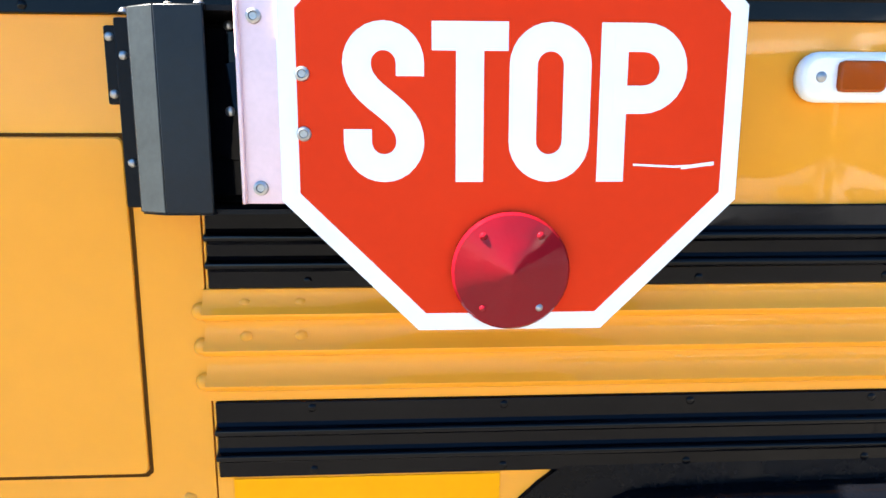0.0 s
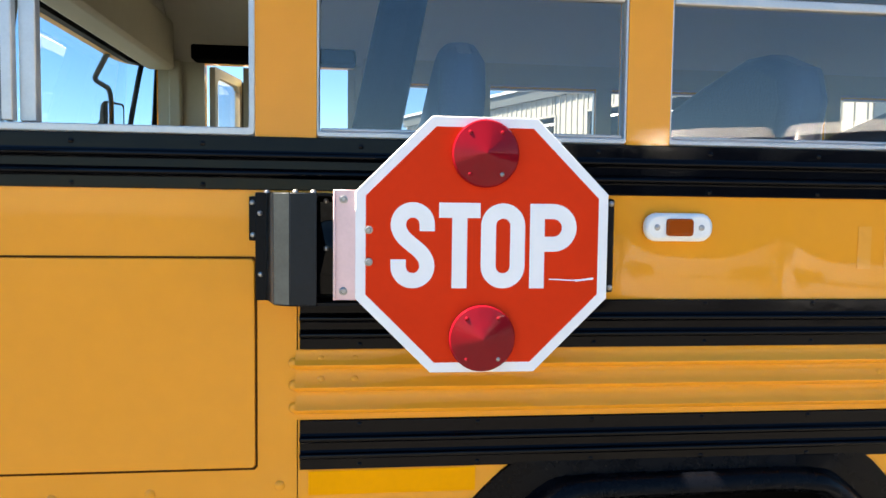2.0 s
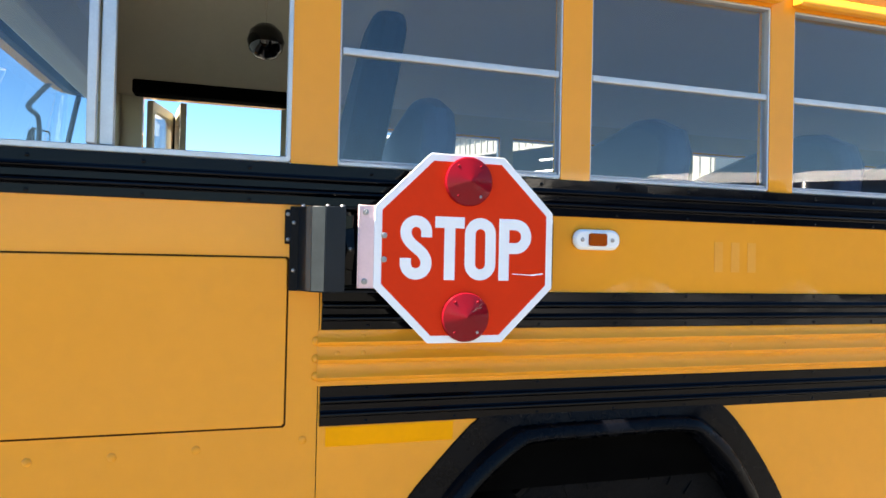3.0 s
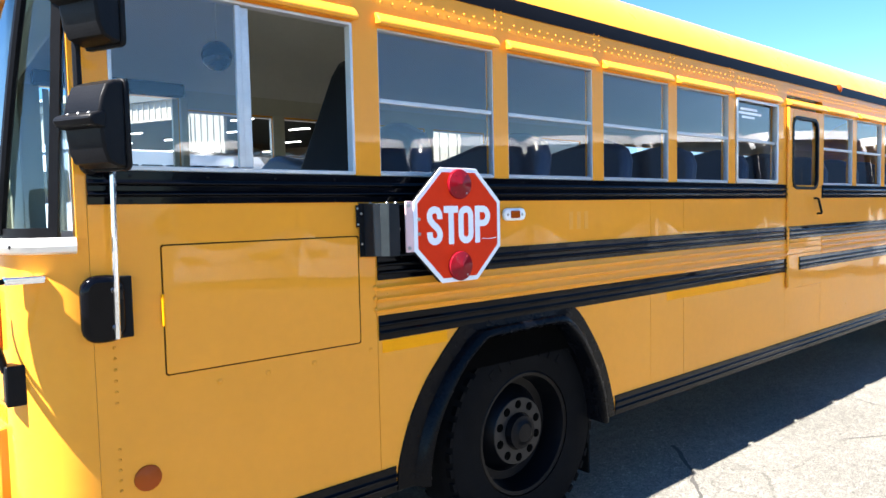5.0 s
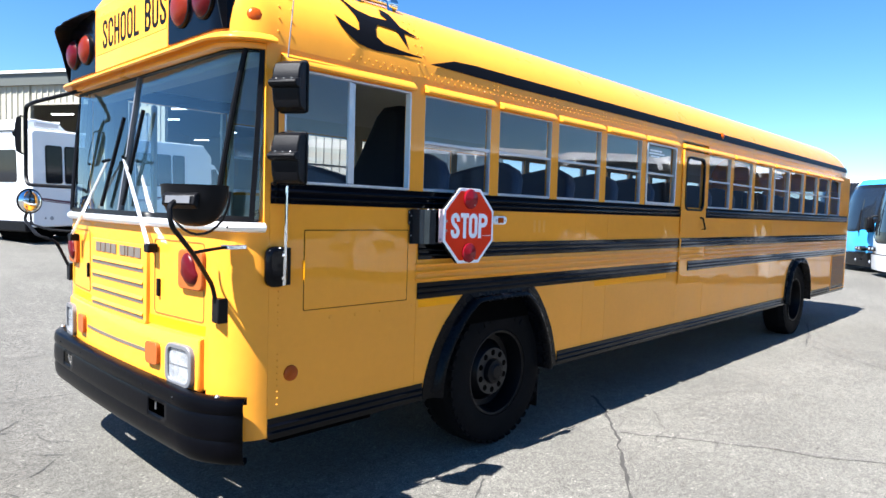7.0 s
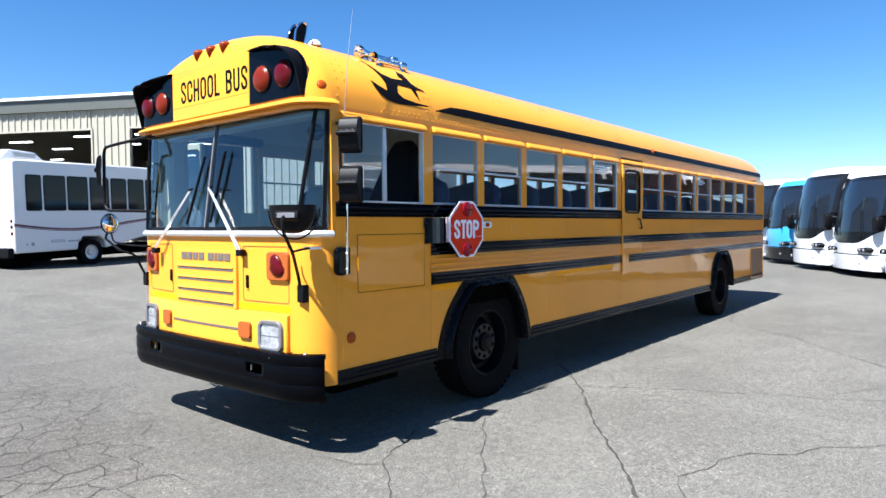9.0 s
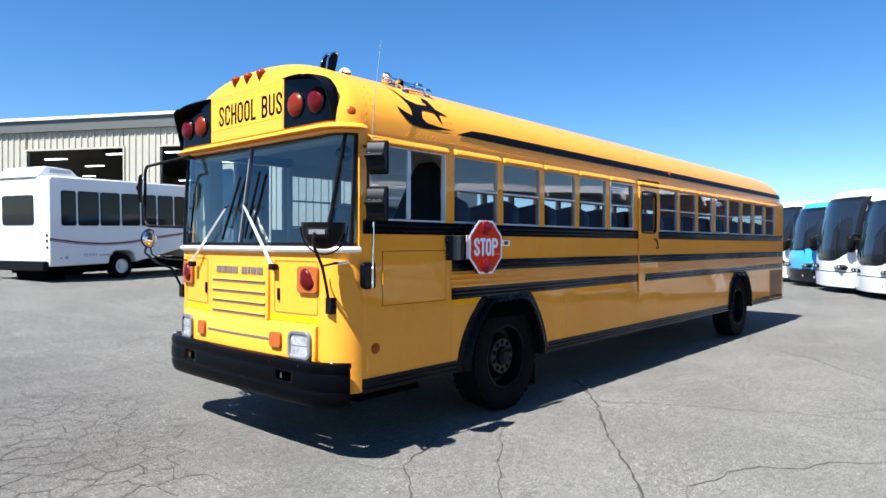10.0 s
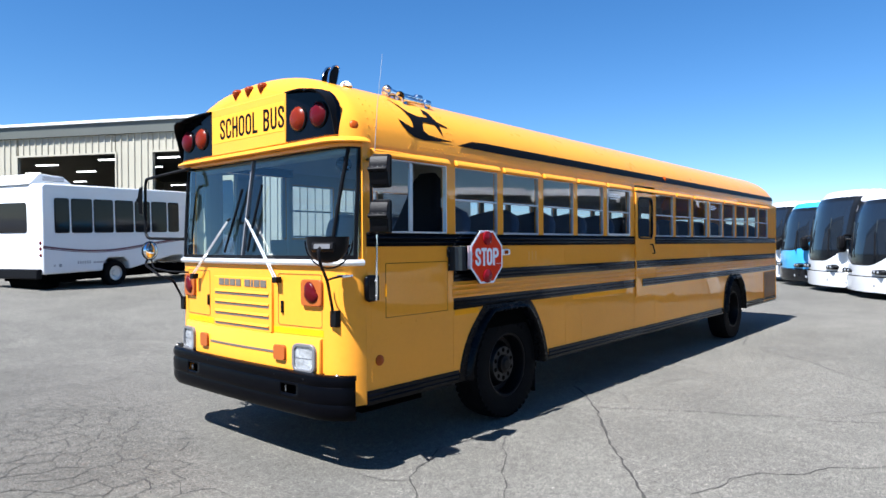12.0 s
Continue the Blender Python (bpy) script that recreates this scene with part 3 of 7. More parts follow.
# roof shell with rounded ends
def roof_section(hw, top, x, grow=0.0, n=2.25, K=28):
    out = []
    for k in range(K + 1):
        a = math.pi * k / K
        c, s = math.cos(a), math.sin(a)
        y = BW / 2 - (hw + grow) * math.copysign(abs(c) ** (2 / n), c)
        z = ZE + (top + grow - ZE) * abs(s) ** (2 / n)
        out.append((x, y, z))
    return out


def roof_sections(grow=0.0):
    secs = []
    for k in range(8, -1, -1):
        a = math.pi / 2 * k / 8
        secs.append(roof_section(BW / 2 - RY * (1 - math.cos(a)), ZT - 0.15 * (1 - math.cos(a)), XF + RX - RX * math.sin(a), grow))
    for x in (1.1, 3.0, 5.0, 7.0, 9.0):
        secs.append(roof_section(BW / 2, ZT, x, grow))
    for k in range(9):
        a = math.pi / 2 * k / 8
        secs.append(roof_section(BW / 2 - 0.12 * (1 - math.cos(a)), ZT - 0.24 * (1 - math.cos(a)), XR - 0.55 + 0.55 * math.sin(a), grow))
    return secs


bm = bmn()
rows = [[bm.verts.new(p) for p in s] for s in roof_sections()]
for A, B in zip(rows, rows[1:]):
    for k in range(len(A) - 1):
        bm.faces.new((A[k], A[k + 1], B[k + 1], B[k]))
bm.faces.new(rows[0])
bm.faces.new(rows[-1])
part("roof", bm, YELLOW, bus, smooth=50)
bm = bmn()
rows = [[bm.verts.new(p) for p in s] for s in [roof_section(BW / 2 - 0.05, ZT - 0.06, x, 0) for x in (0.12, 2, 4, 6, 8, XR - 0.2)]]
for A, B in zip(rows, rows[1:]):
    for k in range(len(A) - 1):
        bm.faces.new((A[k], A[k + 1], B[k + 1], B[k]))
bm.faces.new(rows[0])
part("ceiling_lining", bm, CEIL, bus, "pale painted ceiling inside the bus", smooth=50)

# rear wall with two windows
bm = bmn()
for y0, y1, z0, z1 in ((0.05, BW - 0.05, 0.49, 1.70), (0.05, 0.35, 1.70, 2.2), (1.0, 1.44, 1.70, 2.2), (2.1, BW - 0.05, 1.70, 2.2), (0.05, BW - 0.05, 2.2, 2.44)):
    box(bm, XR - 0.12, XR - 0.03, y0, y1, z0, z1)
for y0, y1 in ((0.0, 0.05), (BW - 0.05, BW)):
    box(bm, XR - 0.12, XR - 0.03, y0, y1, 0.49, 2.43)
part("rear_wall", bm, YELLOW, bus, bevel=0.03)
for y0, y1 in ((0.35, 1.0), (1.44, 2.1)):
    bm = bmn()
    box(bm, XR - 0.08, XR - 0.075, y0, y1, 1.70, 2.2)
    part("rear_pane", bm, GLASS, bus).visible_shadow = False

# inside: floor, chassis, linings
bm = bmn()
box(bm, 0.0, XR - 0.12, 0.056, BW - 0.056, 0.98, 1.02)
part("floor_plate", bm, FLOOR_IN, bus)
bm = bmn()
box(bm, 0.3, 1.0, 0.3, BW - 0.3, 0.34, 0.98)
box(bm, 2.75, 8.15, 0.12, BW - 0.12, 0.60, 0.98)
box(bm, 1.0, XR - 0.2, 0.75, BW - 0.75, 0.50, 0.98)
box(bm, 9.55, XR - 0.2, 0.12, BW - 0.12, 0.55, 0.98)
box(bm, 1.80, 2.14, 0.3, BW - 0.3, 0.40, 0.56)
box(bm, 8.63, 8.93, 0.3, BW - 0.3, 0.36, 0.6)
# cross bar added to keep the gap behind the bumper dark
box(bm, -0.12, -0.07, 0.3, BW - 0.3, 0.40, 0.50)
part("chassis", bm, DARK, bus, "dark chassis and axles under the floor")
for y0, y1 in ((0.052, 0.062), (BW - 0.062, BW - 0.052)):
    bm = bmn()
    box(bm, 0.9, XR - 0.13, y0, y1, 1.02, ZS - 0.03)
    part("wall_lining", bm, CREAM, bus)
bm = bmn()
box(bm, 1.15, XR - 0.13, BW - 0.064, BW - 0.053, ZH + 0.01, ZE + 0.05)
part("head_lining", bm, CREAM, bus)
for k in range(14):
    bm = bmn()
    box(bm, 1.155 + 0.615 + 0.705 * k, 1.155 + 0.705 * (k + 1), BW - 0.060, BW - 0.051, ZS - 0.03, ZH + 0.01)
    part("pillar_lining", bm, CREAM, bus)
bm = bmn()
box(bm, 0.02, 0.16, 0.10, BW - 0.1, 2.36, 2.62)
part("front_bulkhead", bm, CREAM, bus, "cream panel over the windshield inside", bevel=0.02)
for y0, y1 in ((0.051, 0.058), (BW - 0.058, BW - 0.051)):
    bm = bmn()
    box(bm, 0.06, 0.30 if y0 > 1 else 0.15, y0, y1, 1.02, 2.42)
    part("corner_lining", bm, CREAM, bus)
for x0, x1, y0, y1, z0 in ((0.088, 0.15, 0.058, 0.10, 1.5), (0.125, 0.19, BW - 0.10, BW - 0.055, 1.5), (1.10, 1.15, BW - 0.10, BW - 0.055, 1.02)):
    bm = bmn()
    box(bm, x0, x1, y0, y1, z0, 2.42)
    part("inner_post", bm, CREAM, bus, bevel=0.01)

# rub rails: ribbed black strips
def rail(x0, x1, z0, z1, ribs=2, depth=0.013, mat_=BLACK, y=0.0, far=False, name="rub_rail", parent=bus):
    h = z1 - z0
    prof = [(0, z0), (0.005, z0), (0.006, z0 + 0.002)]
    for r in range(ribs):
        zc = z0 + h * (r + 1) / (ribs + 1)
        prof += [(0.006, zc - 0.011), (depth + 0.003, zc - 0.006), (depth + 0.004, zc - 0.002), (depth + 0.002, zc + 0.0005), (0.009, zc + 0.003), (0.006, zc + 0.007)]
    prof += [(0.006, z1 - 0.002), (0.005, z1), (0, z1)]
    bm = bmn()
    s = -1 if not far else 1
    prism(bm, [(y + s * d, z) for d, z in prof], "x", x0, x1)
    return part(name, bm, mat_, parent, smooth=20, bevel=0.0015, segs=1)


for a, b in ((0.082, 4.695), (5.335, 7.50), (7.502, XR - 0.13)):
    rail(a, b, 1.662, 1.7635)
for a, b in ((1.084, 4.695), (5.335, 7.50), (7.502, XR - 0.13)):
    rail(a, b, 1.355, 1.452)
for a, b in ((1.084, 4.695), (5.335, 7.50), (7.502, XR - 0.13)):
    rail(a, b, 1.116, 1.215)
for a, b in ((0.082, 1.15), (2.605, 4.9), (4.902, 8.15), (9.42, XR - 0.13)):
    rail(a, b, 0.487, 0.595)

# corrugated yellow panel between the middle rails
def corrugation(x0, x1):
    prof = [(0.0, 1.216), (-0.003, 1.216)]
    for k in range(3):
        z = 1.232 + 0.044 * k
        prof += [(-0.003, z - 0.005), (-0.012, z), (-0.015, z + 0.006), (-0.010, z + 0.012), (-0.003, z + 0.022)]
    prof += [(-0.003, 1.354), (0, 1.354)]
    bm = bmn()
    prism(bm, prof, "x", x0, x1)
    return part("corrugated_panel", bm, YELLOW, bus, smooth=60)


for a, b in ((1.076, 4.695), (5.335, 7.50), (7.502, XR - 0.13)):
    corrugation(a, b)

for k in range(3):
    bm = bmn()
    dome(bm, (1.073, -0.002, 1.240 + 0.044 * k), 0.011, 0.008, "y", -1, 14, 4)
    part("ridge_end", bm, YELLOW, bus, smooth=60)

# pale traces of removed numbers
for x in (2.24, 2.30, 2.36):
    bm = bmn()
    box(bm, x, x + 0.030, -0.0012, 0.001, 1.515, 1.605)
    part("faded_mark", bm, YELLOW_PALE, bus)

# faded reflective tape under the lower rail
for a, b in ((1.10, 1.432), (3.12, 4.45)):
    bm = bmn()
    box(bm, a, b, -0.0015, 0.001, 1.064, 1.112)
    part("reflective_tape", bm, YELLOW_TAPE, bus)

# fuel and service hatch ahead of the wheel
bm = bmn()
frame_ring(bm, rrect(0.279, 1.003, 1.118, 1.535, 0.006, 2), rrect(0.283, 0.999, 1.122, 1.531, 0.006, 2), "y", -0.0012, 0.002)
part("hatch_gap", bm, SEAM, bus)
bm = bmn()
prism(bm, rrect(0.2838, 0.9982, 1.1228, 1.5302, 0.008, 3), "y", -0.0035, 0.001)
hatch = part("service_hatch", bm, YELLOW, bus, "flush yellow service hatch", bevel=0.0015)
bm = bmn()
tube(bm, [(0.279, -0.006, 1.28), (0.279, -0.006, 1.38)], 0.005)
part("hinge", bm, YELLOW_TAPE, hatch)


# rivets
def rivets(pts, r=0.0055, h=0.0035, name="rivets", mat_=YELLOW, label=""):
    """Small domed rivets, each at a place with an outward direction."""
    bm = bmn()
    for p, d in pts:
        p, d = Vector(p), Vector(d).normalized()
        u = d.orthogonal().normalized()
        w = d.cross(u)
        rings = [[bm.verts.new(p + rr * (math.cos(k * math.pi / 3) * u + math.sin(k * math.pi / 3) * w) + hh * d) for k in range(6)] for rr, hh in ((r, 0), (r * 0.75, h * 0.7))]
        top = bm.verts.new(p + d * h)
        for k in range(6):
            bm.faces.new((rings[0][k], rings[0][(k + 1) % 6], rings[1][(k + 1) % 6], rings[1][k]))
            bm.faces.new((rings[1][k], rings[1][(k + 1) % 6], top))
    return part(name, bm, mat_, bus, label, smooth=80, kind="stuff")


def roof_point(a_deg, x, grow=0.0):
    """A place on the roof shell and its outward direction, by the section's angle."""
    def at(a):
        c, s = math.cos(radians(a)), math.sin(radians(a))
        return Vector((x, BW / 2 - (BW / 2 + grow) * abs(c) ** (2 / 2.25) * (1 if c > 0 else -1), ZE + (ZT + grow - ZE) * abs(s) ** (2 / 2.25)))
    t = at(a_deg + 0.5) - at(a_deg - 0.5)
    return at(a_deg), Vector((0, -t.z, t.y)).normalized()


pts = []
for x0, x1 in [(0.52, 1.0)] + [(w[0], w[0] + w[1]) for w in WINDOWS] + [(DOOR_X0, DOOR_X1)]:
    n = int((x1 - x0) / 0.058)
    for k in range(n + 1):
        pts.append(roof_point(0.9, x0 + 0.02 + (x1 - x0 - 0.04) * k / n))
        if k < n:
            pts.append(roof_point(2.7, x0 + 0.02 + (x1 - x0 - 0.04) * (k + 0.5) / n))
for x in (0.115, 0.185):
    for j in range(6):
        pts.append(roof_point(5.0 + j * 5.5, x + 0.012 * j))
for x in (1.055, 1.105):
    for j in range(7):
        p, d = roof_point(1.0 + j * 5.0, x)
        pts.append((p, d))
for x0 in [w[0] for w in WINDOWS[1:]]:
    for dx in (-0.07, -0.03):
        for j in range(4):
            pts.append(roof_point(0.6 + j * 2.0, x0 + dx))
for j in range(9):
    pts.append(((0.135, -0.0005, 0.66 + 0.032 * j), (0, -1, 0)))
    pts.append(((0.135, -0.0005, 1.06 + 0.034 * j), (0, -1, 0)))
rivets(pts, 0.006, 0.0055, name="rivets", label="rows of small domed rivets")
pts = []
for x0, x1, zs in ((0.2, 1.09, (1.748, 1.671)), (1.2, 4.5, (1.748, 1.671, 1.443, 1.364, 1.206, 1.125)), (5.3, 9.6, (1.748, 1.443, 1.206)), (0.2, 1.1, (0.585, 0.505)), (2.7, 7.8, (0.585,))):
    for z in zs:
        x = x0
        while x < x1:
            pts.append(((x, -0.0068, z), (0, -1, 0)))
            x += 0.235
rivets(pts, 0.0055, 0.002, "rail_bolts", BLACK, "painted bolt heads on the black rails")
rivets([((1.045, -0.0005, 1.085), (0, -1, 0)), ((0.62, -0.0005, 1.07), (0, -1, 0)), ((0.80, -0.0005, 1.075), (0, -1, 0)), ((0.45, -0.0005, 1.07), (0, -1, 0))], 0.011, 0.004, "panel_screws")
rivets([((x, -0.0045, z), (0, -1, 0)) for x in (1.125, 1.19, 2.3, 2.5, 2.9) for z in (1.296, 1.336)], 0.008, 0.003, "panel_rivets")


# ---- side windows ----
def window_unit(w, side):
    """A split-sash window in an aluminium frame; origin at its lower front corner."""
    s = 1 if side == 0 else -1
    h = ZH - ZS
    bm = bmn()
    frame_ring(bm, rrect(0.0, w, 0.0, h, 0.006, 3), rrect(0.0045, w - 0.0045, 0.012, h - 0.007, 0.004, 3), "y", s * 0.002, s * 0.034)
    win = part("window", bm, ALU, bus, "aluminium split-sash window with clear glass", bevel=0.002, segs=1)
    bm = bmn()
    box(bm, 0.007, w - 0.007, s * 0.004, s * 0.026, 0.283, 0.302)
    part("sash_rail", bm, ALU, win, bevel=0.003)
    bm = bmn()
    box(bm, 0.007, w - 0.007, s * 0.006, s * 0.024, 0.012, 0.019)
    part("lower_sash", bm, ALU, win, bevel=0.003)
    for z0, z1, d in ((0.012, 0.286, 0.014), (0.299, h - 0.007, 0.020)):
        bm = bmn()
        V = [bm.verts.new(p) for p in ((0.007, s * d, z0), (w - 0.007, s * d, z0), (w - 0.007, s * d, z1), (0.007, s * d, z1))]
        bm.faces.new(V)
        part("pane", bm, GLASS, win, smooth=0).visible_shadow = False
    return win


def drip_hood(x0, x1, z=2.345):
    bm = bmn()
    prism(bm, [(0.0, z), (-0.036, z - 0.006), (-0.042, z - 0.001), (-0.040, z + 0.010), (-0.022, z + 0.034), (0.0, z + 0.050)], "x", x0 - 0.012, x1 + 0.012)
    return part("drip_hood", bm, YELLOW, bus, smooth=50, bevel=0.006)


proto = {}
for far, wins in ((0, WINDOWS), (1, FAR_WINDOWS)):
    for x, w in wins:
        y = 0.0 if not far else BW
        if (far, w) in proto:
            again(proto[far, w], (x, y, ZS))
        else:
            proto[far, w] = window_unit(w, far)
            proto[far, w].location = (x, y, ZS)
        if not far:
            drip_hood(x, x + w)

# two of the windows push out: broader frames, a pale notice at the top
for x, w in (WINDOWS[4], WINDOWS[8]):
    bm = bmn()
    frame_ring(bm, rrect(x + 0.001, x + w - 0.001, ZS + 0.001, ZH - 0.001, 0.02, 4), rrect(x + 0.022, x + w - 0.022, ZS + 0.03, ZH - 0.02, 0.02, 4), "y", -0.010, 0.001)
    ef = part("push_out_frame", bm, ALU, bus, "broad aluminium frame of a push-out window", bevel=0.002, segs=1)
    for z_, u0, u1 in ((2.262, 0.10, 0.34), (2.235, 0.08, 0.40), (2.208, 0.12, 0.30)):
        bm = bmn()
        box(bm, x + u0, x + u1, 0.0165, 0.018, z_, z_ + 0.016)
        part("notice_bar", bm, WHITE_PLASTIC, ef)

# driver's sliding window, its rear half open
bm = bmn()
frame_ring(bm, rrect(0.155, 1.0, ZS, ZH, 0.008, 3), rrect(0.166, 0.989, ZS + 0.015, ZH - 0.011, 0.005, 3), "y", -0.004, 0.036)
dwin = part("driver_window", bm, ALU, bus, "aluminium sliding driver's window, rear half slid open", bevel=0.002, segs=1)
for x0, x1, y0, y1 in ((0.548, 0.568, -0.002, 0.016), (0.572, 0.602, 0.014, 0.034)):
    bm = bmn()
    box(bm, x0, x1, y0, y1, ZS + 0.018, ZH - 0.014)
    part("sliding_stile", bm, ALU, dwin, bevel=0.002, segs=1)
bm = bmn()
bm.faces.new([bm.verts.new(p) for p in ((0.164, 0.008, ZS + 0.013), (0.55, 0.008, ZS + 0.013), (0.55, 0.008, ZH - 0.009), (0.164, 0.008, ZH - 0.009))])
part("pane", bm, GLASS, dwin, smooth=0).visible_shadow = False
drip_hood(0.14, 1.0)

# side emergency door
bm = bmn()
prism(bm, [(DOOR_X0 + 0.004, DOOR_Z0), (DOOR_X1 - 0.004, DOOR_Z0), (DOOR_X1 - 0.004, 1.745), (DOOR_X0 + 0.004, 1.745)], "y", -0.006, 0.04)
box(bm, DOOR_X0 + 0.004, 4.800, -0.006, 0.04, 1.745, DOOR_Z1)
box(bm, 5.240, DOOR_X1 - 0.004, -0.006, 0.04, 1.745, DOOR_Z1)
box(bm, 4.800, 5.240, -0.006, 0.04, 2.262, DOOR_Z1)
edoor = part("emergency_door", bm, YELLOW, bus, "closed yellow side emergency door with a rounded window", bevel=0.004)
bm = bmn()
frame_ring(bm, rrect(4.783, 5.257, 1.728, 2.278, 0.085, 6), rrect(4.805, 5.235, 1.750, 2.256, 0.07, 6), "y", -0.012, 0.01)
part("window_gasket", bm, BLACK_SATIN, edoor)
bm = bmn()
bm.faces.new([bm.verts.new((x, 0.006, z)) for x, z in rrect(4.800, 5.240, 1.745, 2.262, 0.07, 6)])
part("pane", bm, GLASS, edoor, smooth=0).visible_shadow = False
for z0, z1 in ((1.72, 2.33), (1.50, 1.71), (1.0, 1.24), (1.26, 1.44)):
    bm = bmn()
    tube(bm, [(DOOR_X0 + 0.004, -0.012, z0), (DOOR_X0 + 0.004, -0.012, z1)], 0.011)
    part("hinge", bm, YELLOW, edoor)
bm = bmn()
tube(bm, bend([(5.175, -0.008, 1.66), (5.175, -0.04, 1.66), (5.235, -0.045, 1.54), (5.245, -0.008, 1.54)], 0.02), 0.009)
part("door_handle", bm, BLACK_SATIN, edoor, "black lever handle")
rail(DOOR_X0 + 0.03, DOOR_X1 - 0.008, 1.355, 1.452, y=-0.006, name="door_rail", parent=edoor)
rail(4.915, DOOR_X1 - 0.008, 1.116, 1.215, y=-0.006, name="door_rail", parent=edoor)
bm = bmn()
for k in range(3):
    tube(bm, [(DOOR_X0 + 0.03, -0.007, 1.238 + 0.044 * k), (DOOR_X1 - 0.01, -0.007, 1.238 + 0.044 * k)], 0.006, 6)
part("door_ridges", bm, YELLOW, edoor)
drip_hood(DOOR_X0, DOOR_X1)

# engine or battery grille door near the rear
bm = bmn()
frame_ring(bm, rrect(10.60, 11.46, 0.52, 1.108, 0.01, 2), rrect(10.62, 11.44, 0.54, 1.088, 0.01, 2), "y", -0.008, 0.002)
vent_door = part("vent_door", bm, YELLOW, bus, "louvred vent door near the rear")
for k in range(18):
    bm = bmn()
    z = 0.542 + 0.0303 * k
    prism(bm, [(-0.001, z), (-0.007, z + 0.004), (-0.002, z + 0.027)], "x", 10.62, 11.44)
    part("louvre", bm, VENT, vent_door)

# wheel arch flares
LIP_F = [(1.265, 0.49), (1.275, 0.60), (1.32, 0.74), (1.395, 0.87), (1.485, 0.98), (1.60, 1.070), (1.66, 1.084), (1.76, 1.088), (1.90, 1.09), (2.04, 1.092), (2.12, 1.088), (2.18, 1.070), (2.285, 0.975), (2.38, 0.83), (2.44, 0.70), (2.475, 0.57), (2.485, 0.49)]
LIP_R = [(8.27, 0.49), (8.30, 0.72), (8.39, 0.92), (8.53, 1.05), (8.63, 1.08), (8.79, 1.085), (8.95, 1.08), (9.05, 1.05), (9.19, 0.92), (9.28, 0.72), (9.31, 0.49)]


def soft_line(pts, m=4):
    """A smoother line through a few points."""
    out = []
    n = len(pts)
    for i in range(n - 1):
        p0, p1, p2, p3 = pts[max(0, i - 1)], pts[i], pts[i + 1], pts[min(n - 1, i + 2)]
        for k in range(m):
            t = k / m
            out.append(tuple(0.5 * (2 * b + (c - a) * t + (2 * a - 5 * b + 4 * c - d) * t * t + (3 * b - a - 3 * c + d) * t ** 3) for a, b, c, d in zip(p0, p1, p2, p3)))
    out.append(pts[-1])
    return out


def flare(arch, lip):
    """Black flare: a flat band from the panel's edge to a raised rounded lip, with a return inwards."""
    A, B = soft_line(arch), soft_line(lip)
    top = max(z for x, z in arch)
    A = [(x, min(z, top)) for x, z in A]
    B = [(x, min(z, top - 0.024)) for x, z in B]
    bm = bmn()
    rings = []
    for i, ((ax, az), (bx, bz)) in enumerate(zip(A, B)):
        o = Vector((bx - ax, bz - az))
        a, b = B[max(0, i - 1)], B[min(len(B) - 1, i + 1)]
        t = Vector((b[0] - a[0], b[1] - a[1])).normalized()
        inn = Vector((t.y, -t.x))
        P = [(ax - o.x * 0.03, az - o.y * 0.03, 0.002), (ax, az, -0.006), (ax + o.x * 0.75, az + o.y * 0.75, -0.012), (bx - inn.x * 0.012, bz - inn.y * 0.012, -0.040), (bx, bz, -0.056), (bx + inn.x * 0.02, bz + inn.y * 0.02, -0.058), (bx + inn.x * 0.032, bz + inn.y * 0.032, -0.045), (bx + inn.x * 0.034, bz + inn.y * 0.034, 0.20)]
        rings.append([bm.verts.new((x, y, z)) for x, z, y in P])
    for R, S in zip(rings, rings[1:]):
        for k in range(len(R) - 1):
            bm.faces.new((R[k], R[k + 1], S[k + 1], S[k]))
    return part("wheel_flare", bm, FLARE, bus, "black rubber wheel arch flare", smooth=50)


flare(ARCH_F, LIP_F)
flare(ARCH_R, LIP_R)


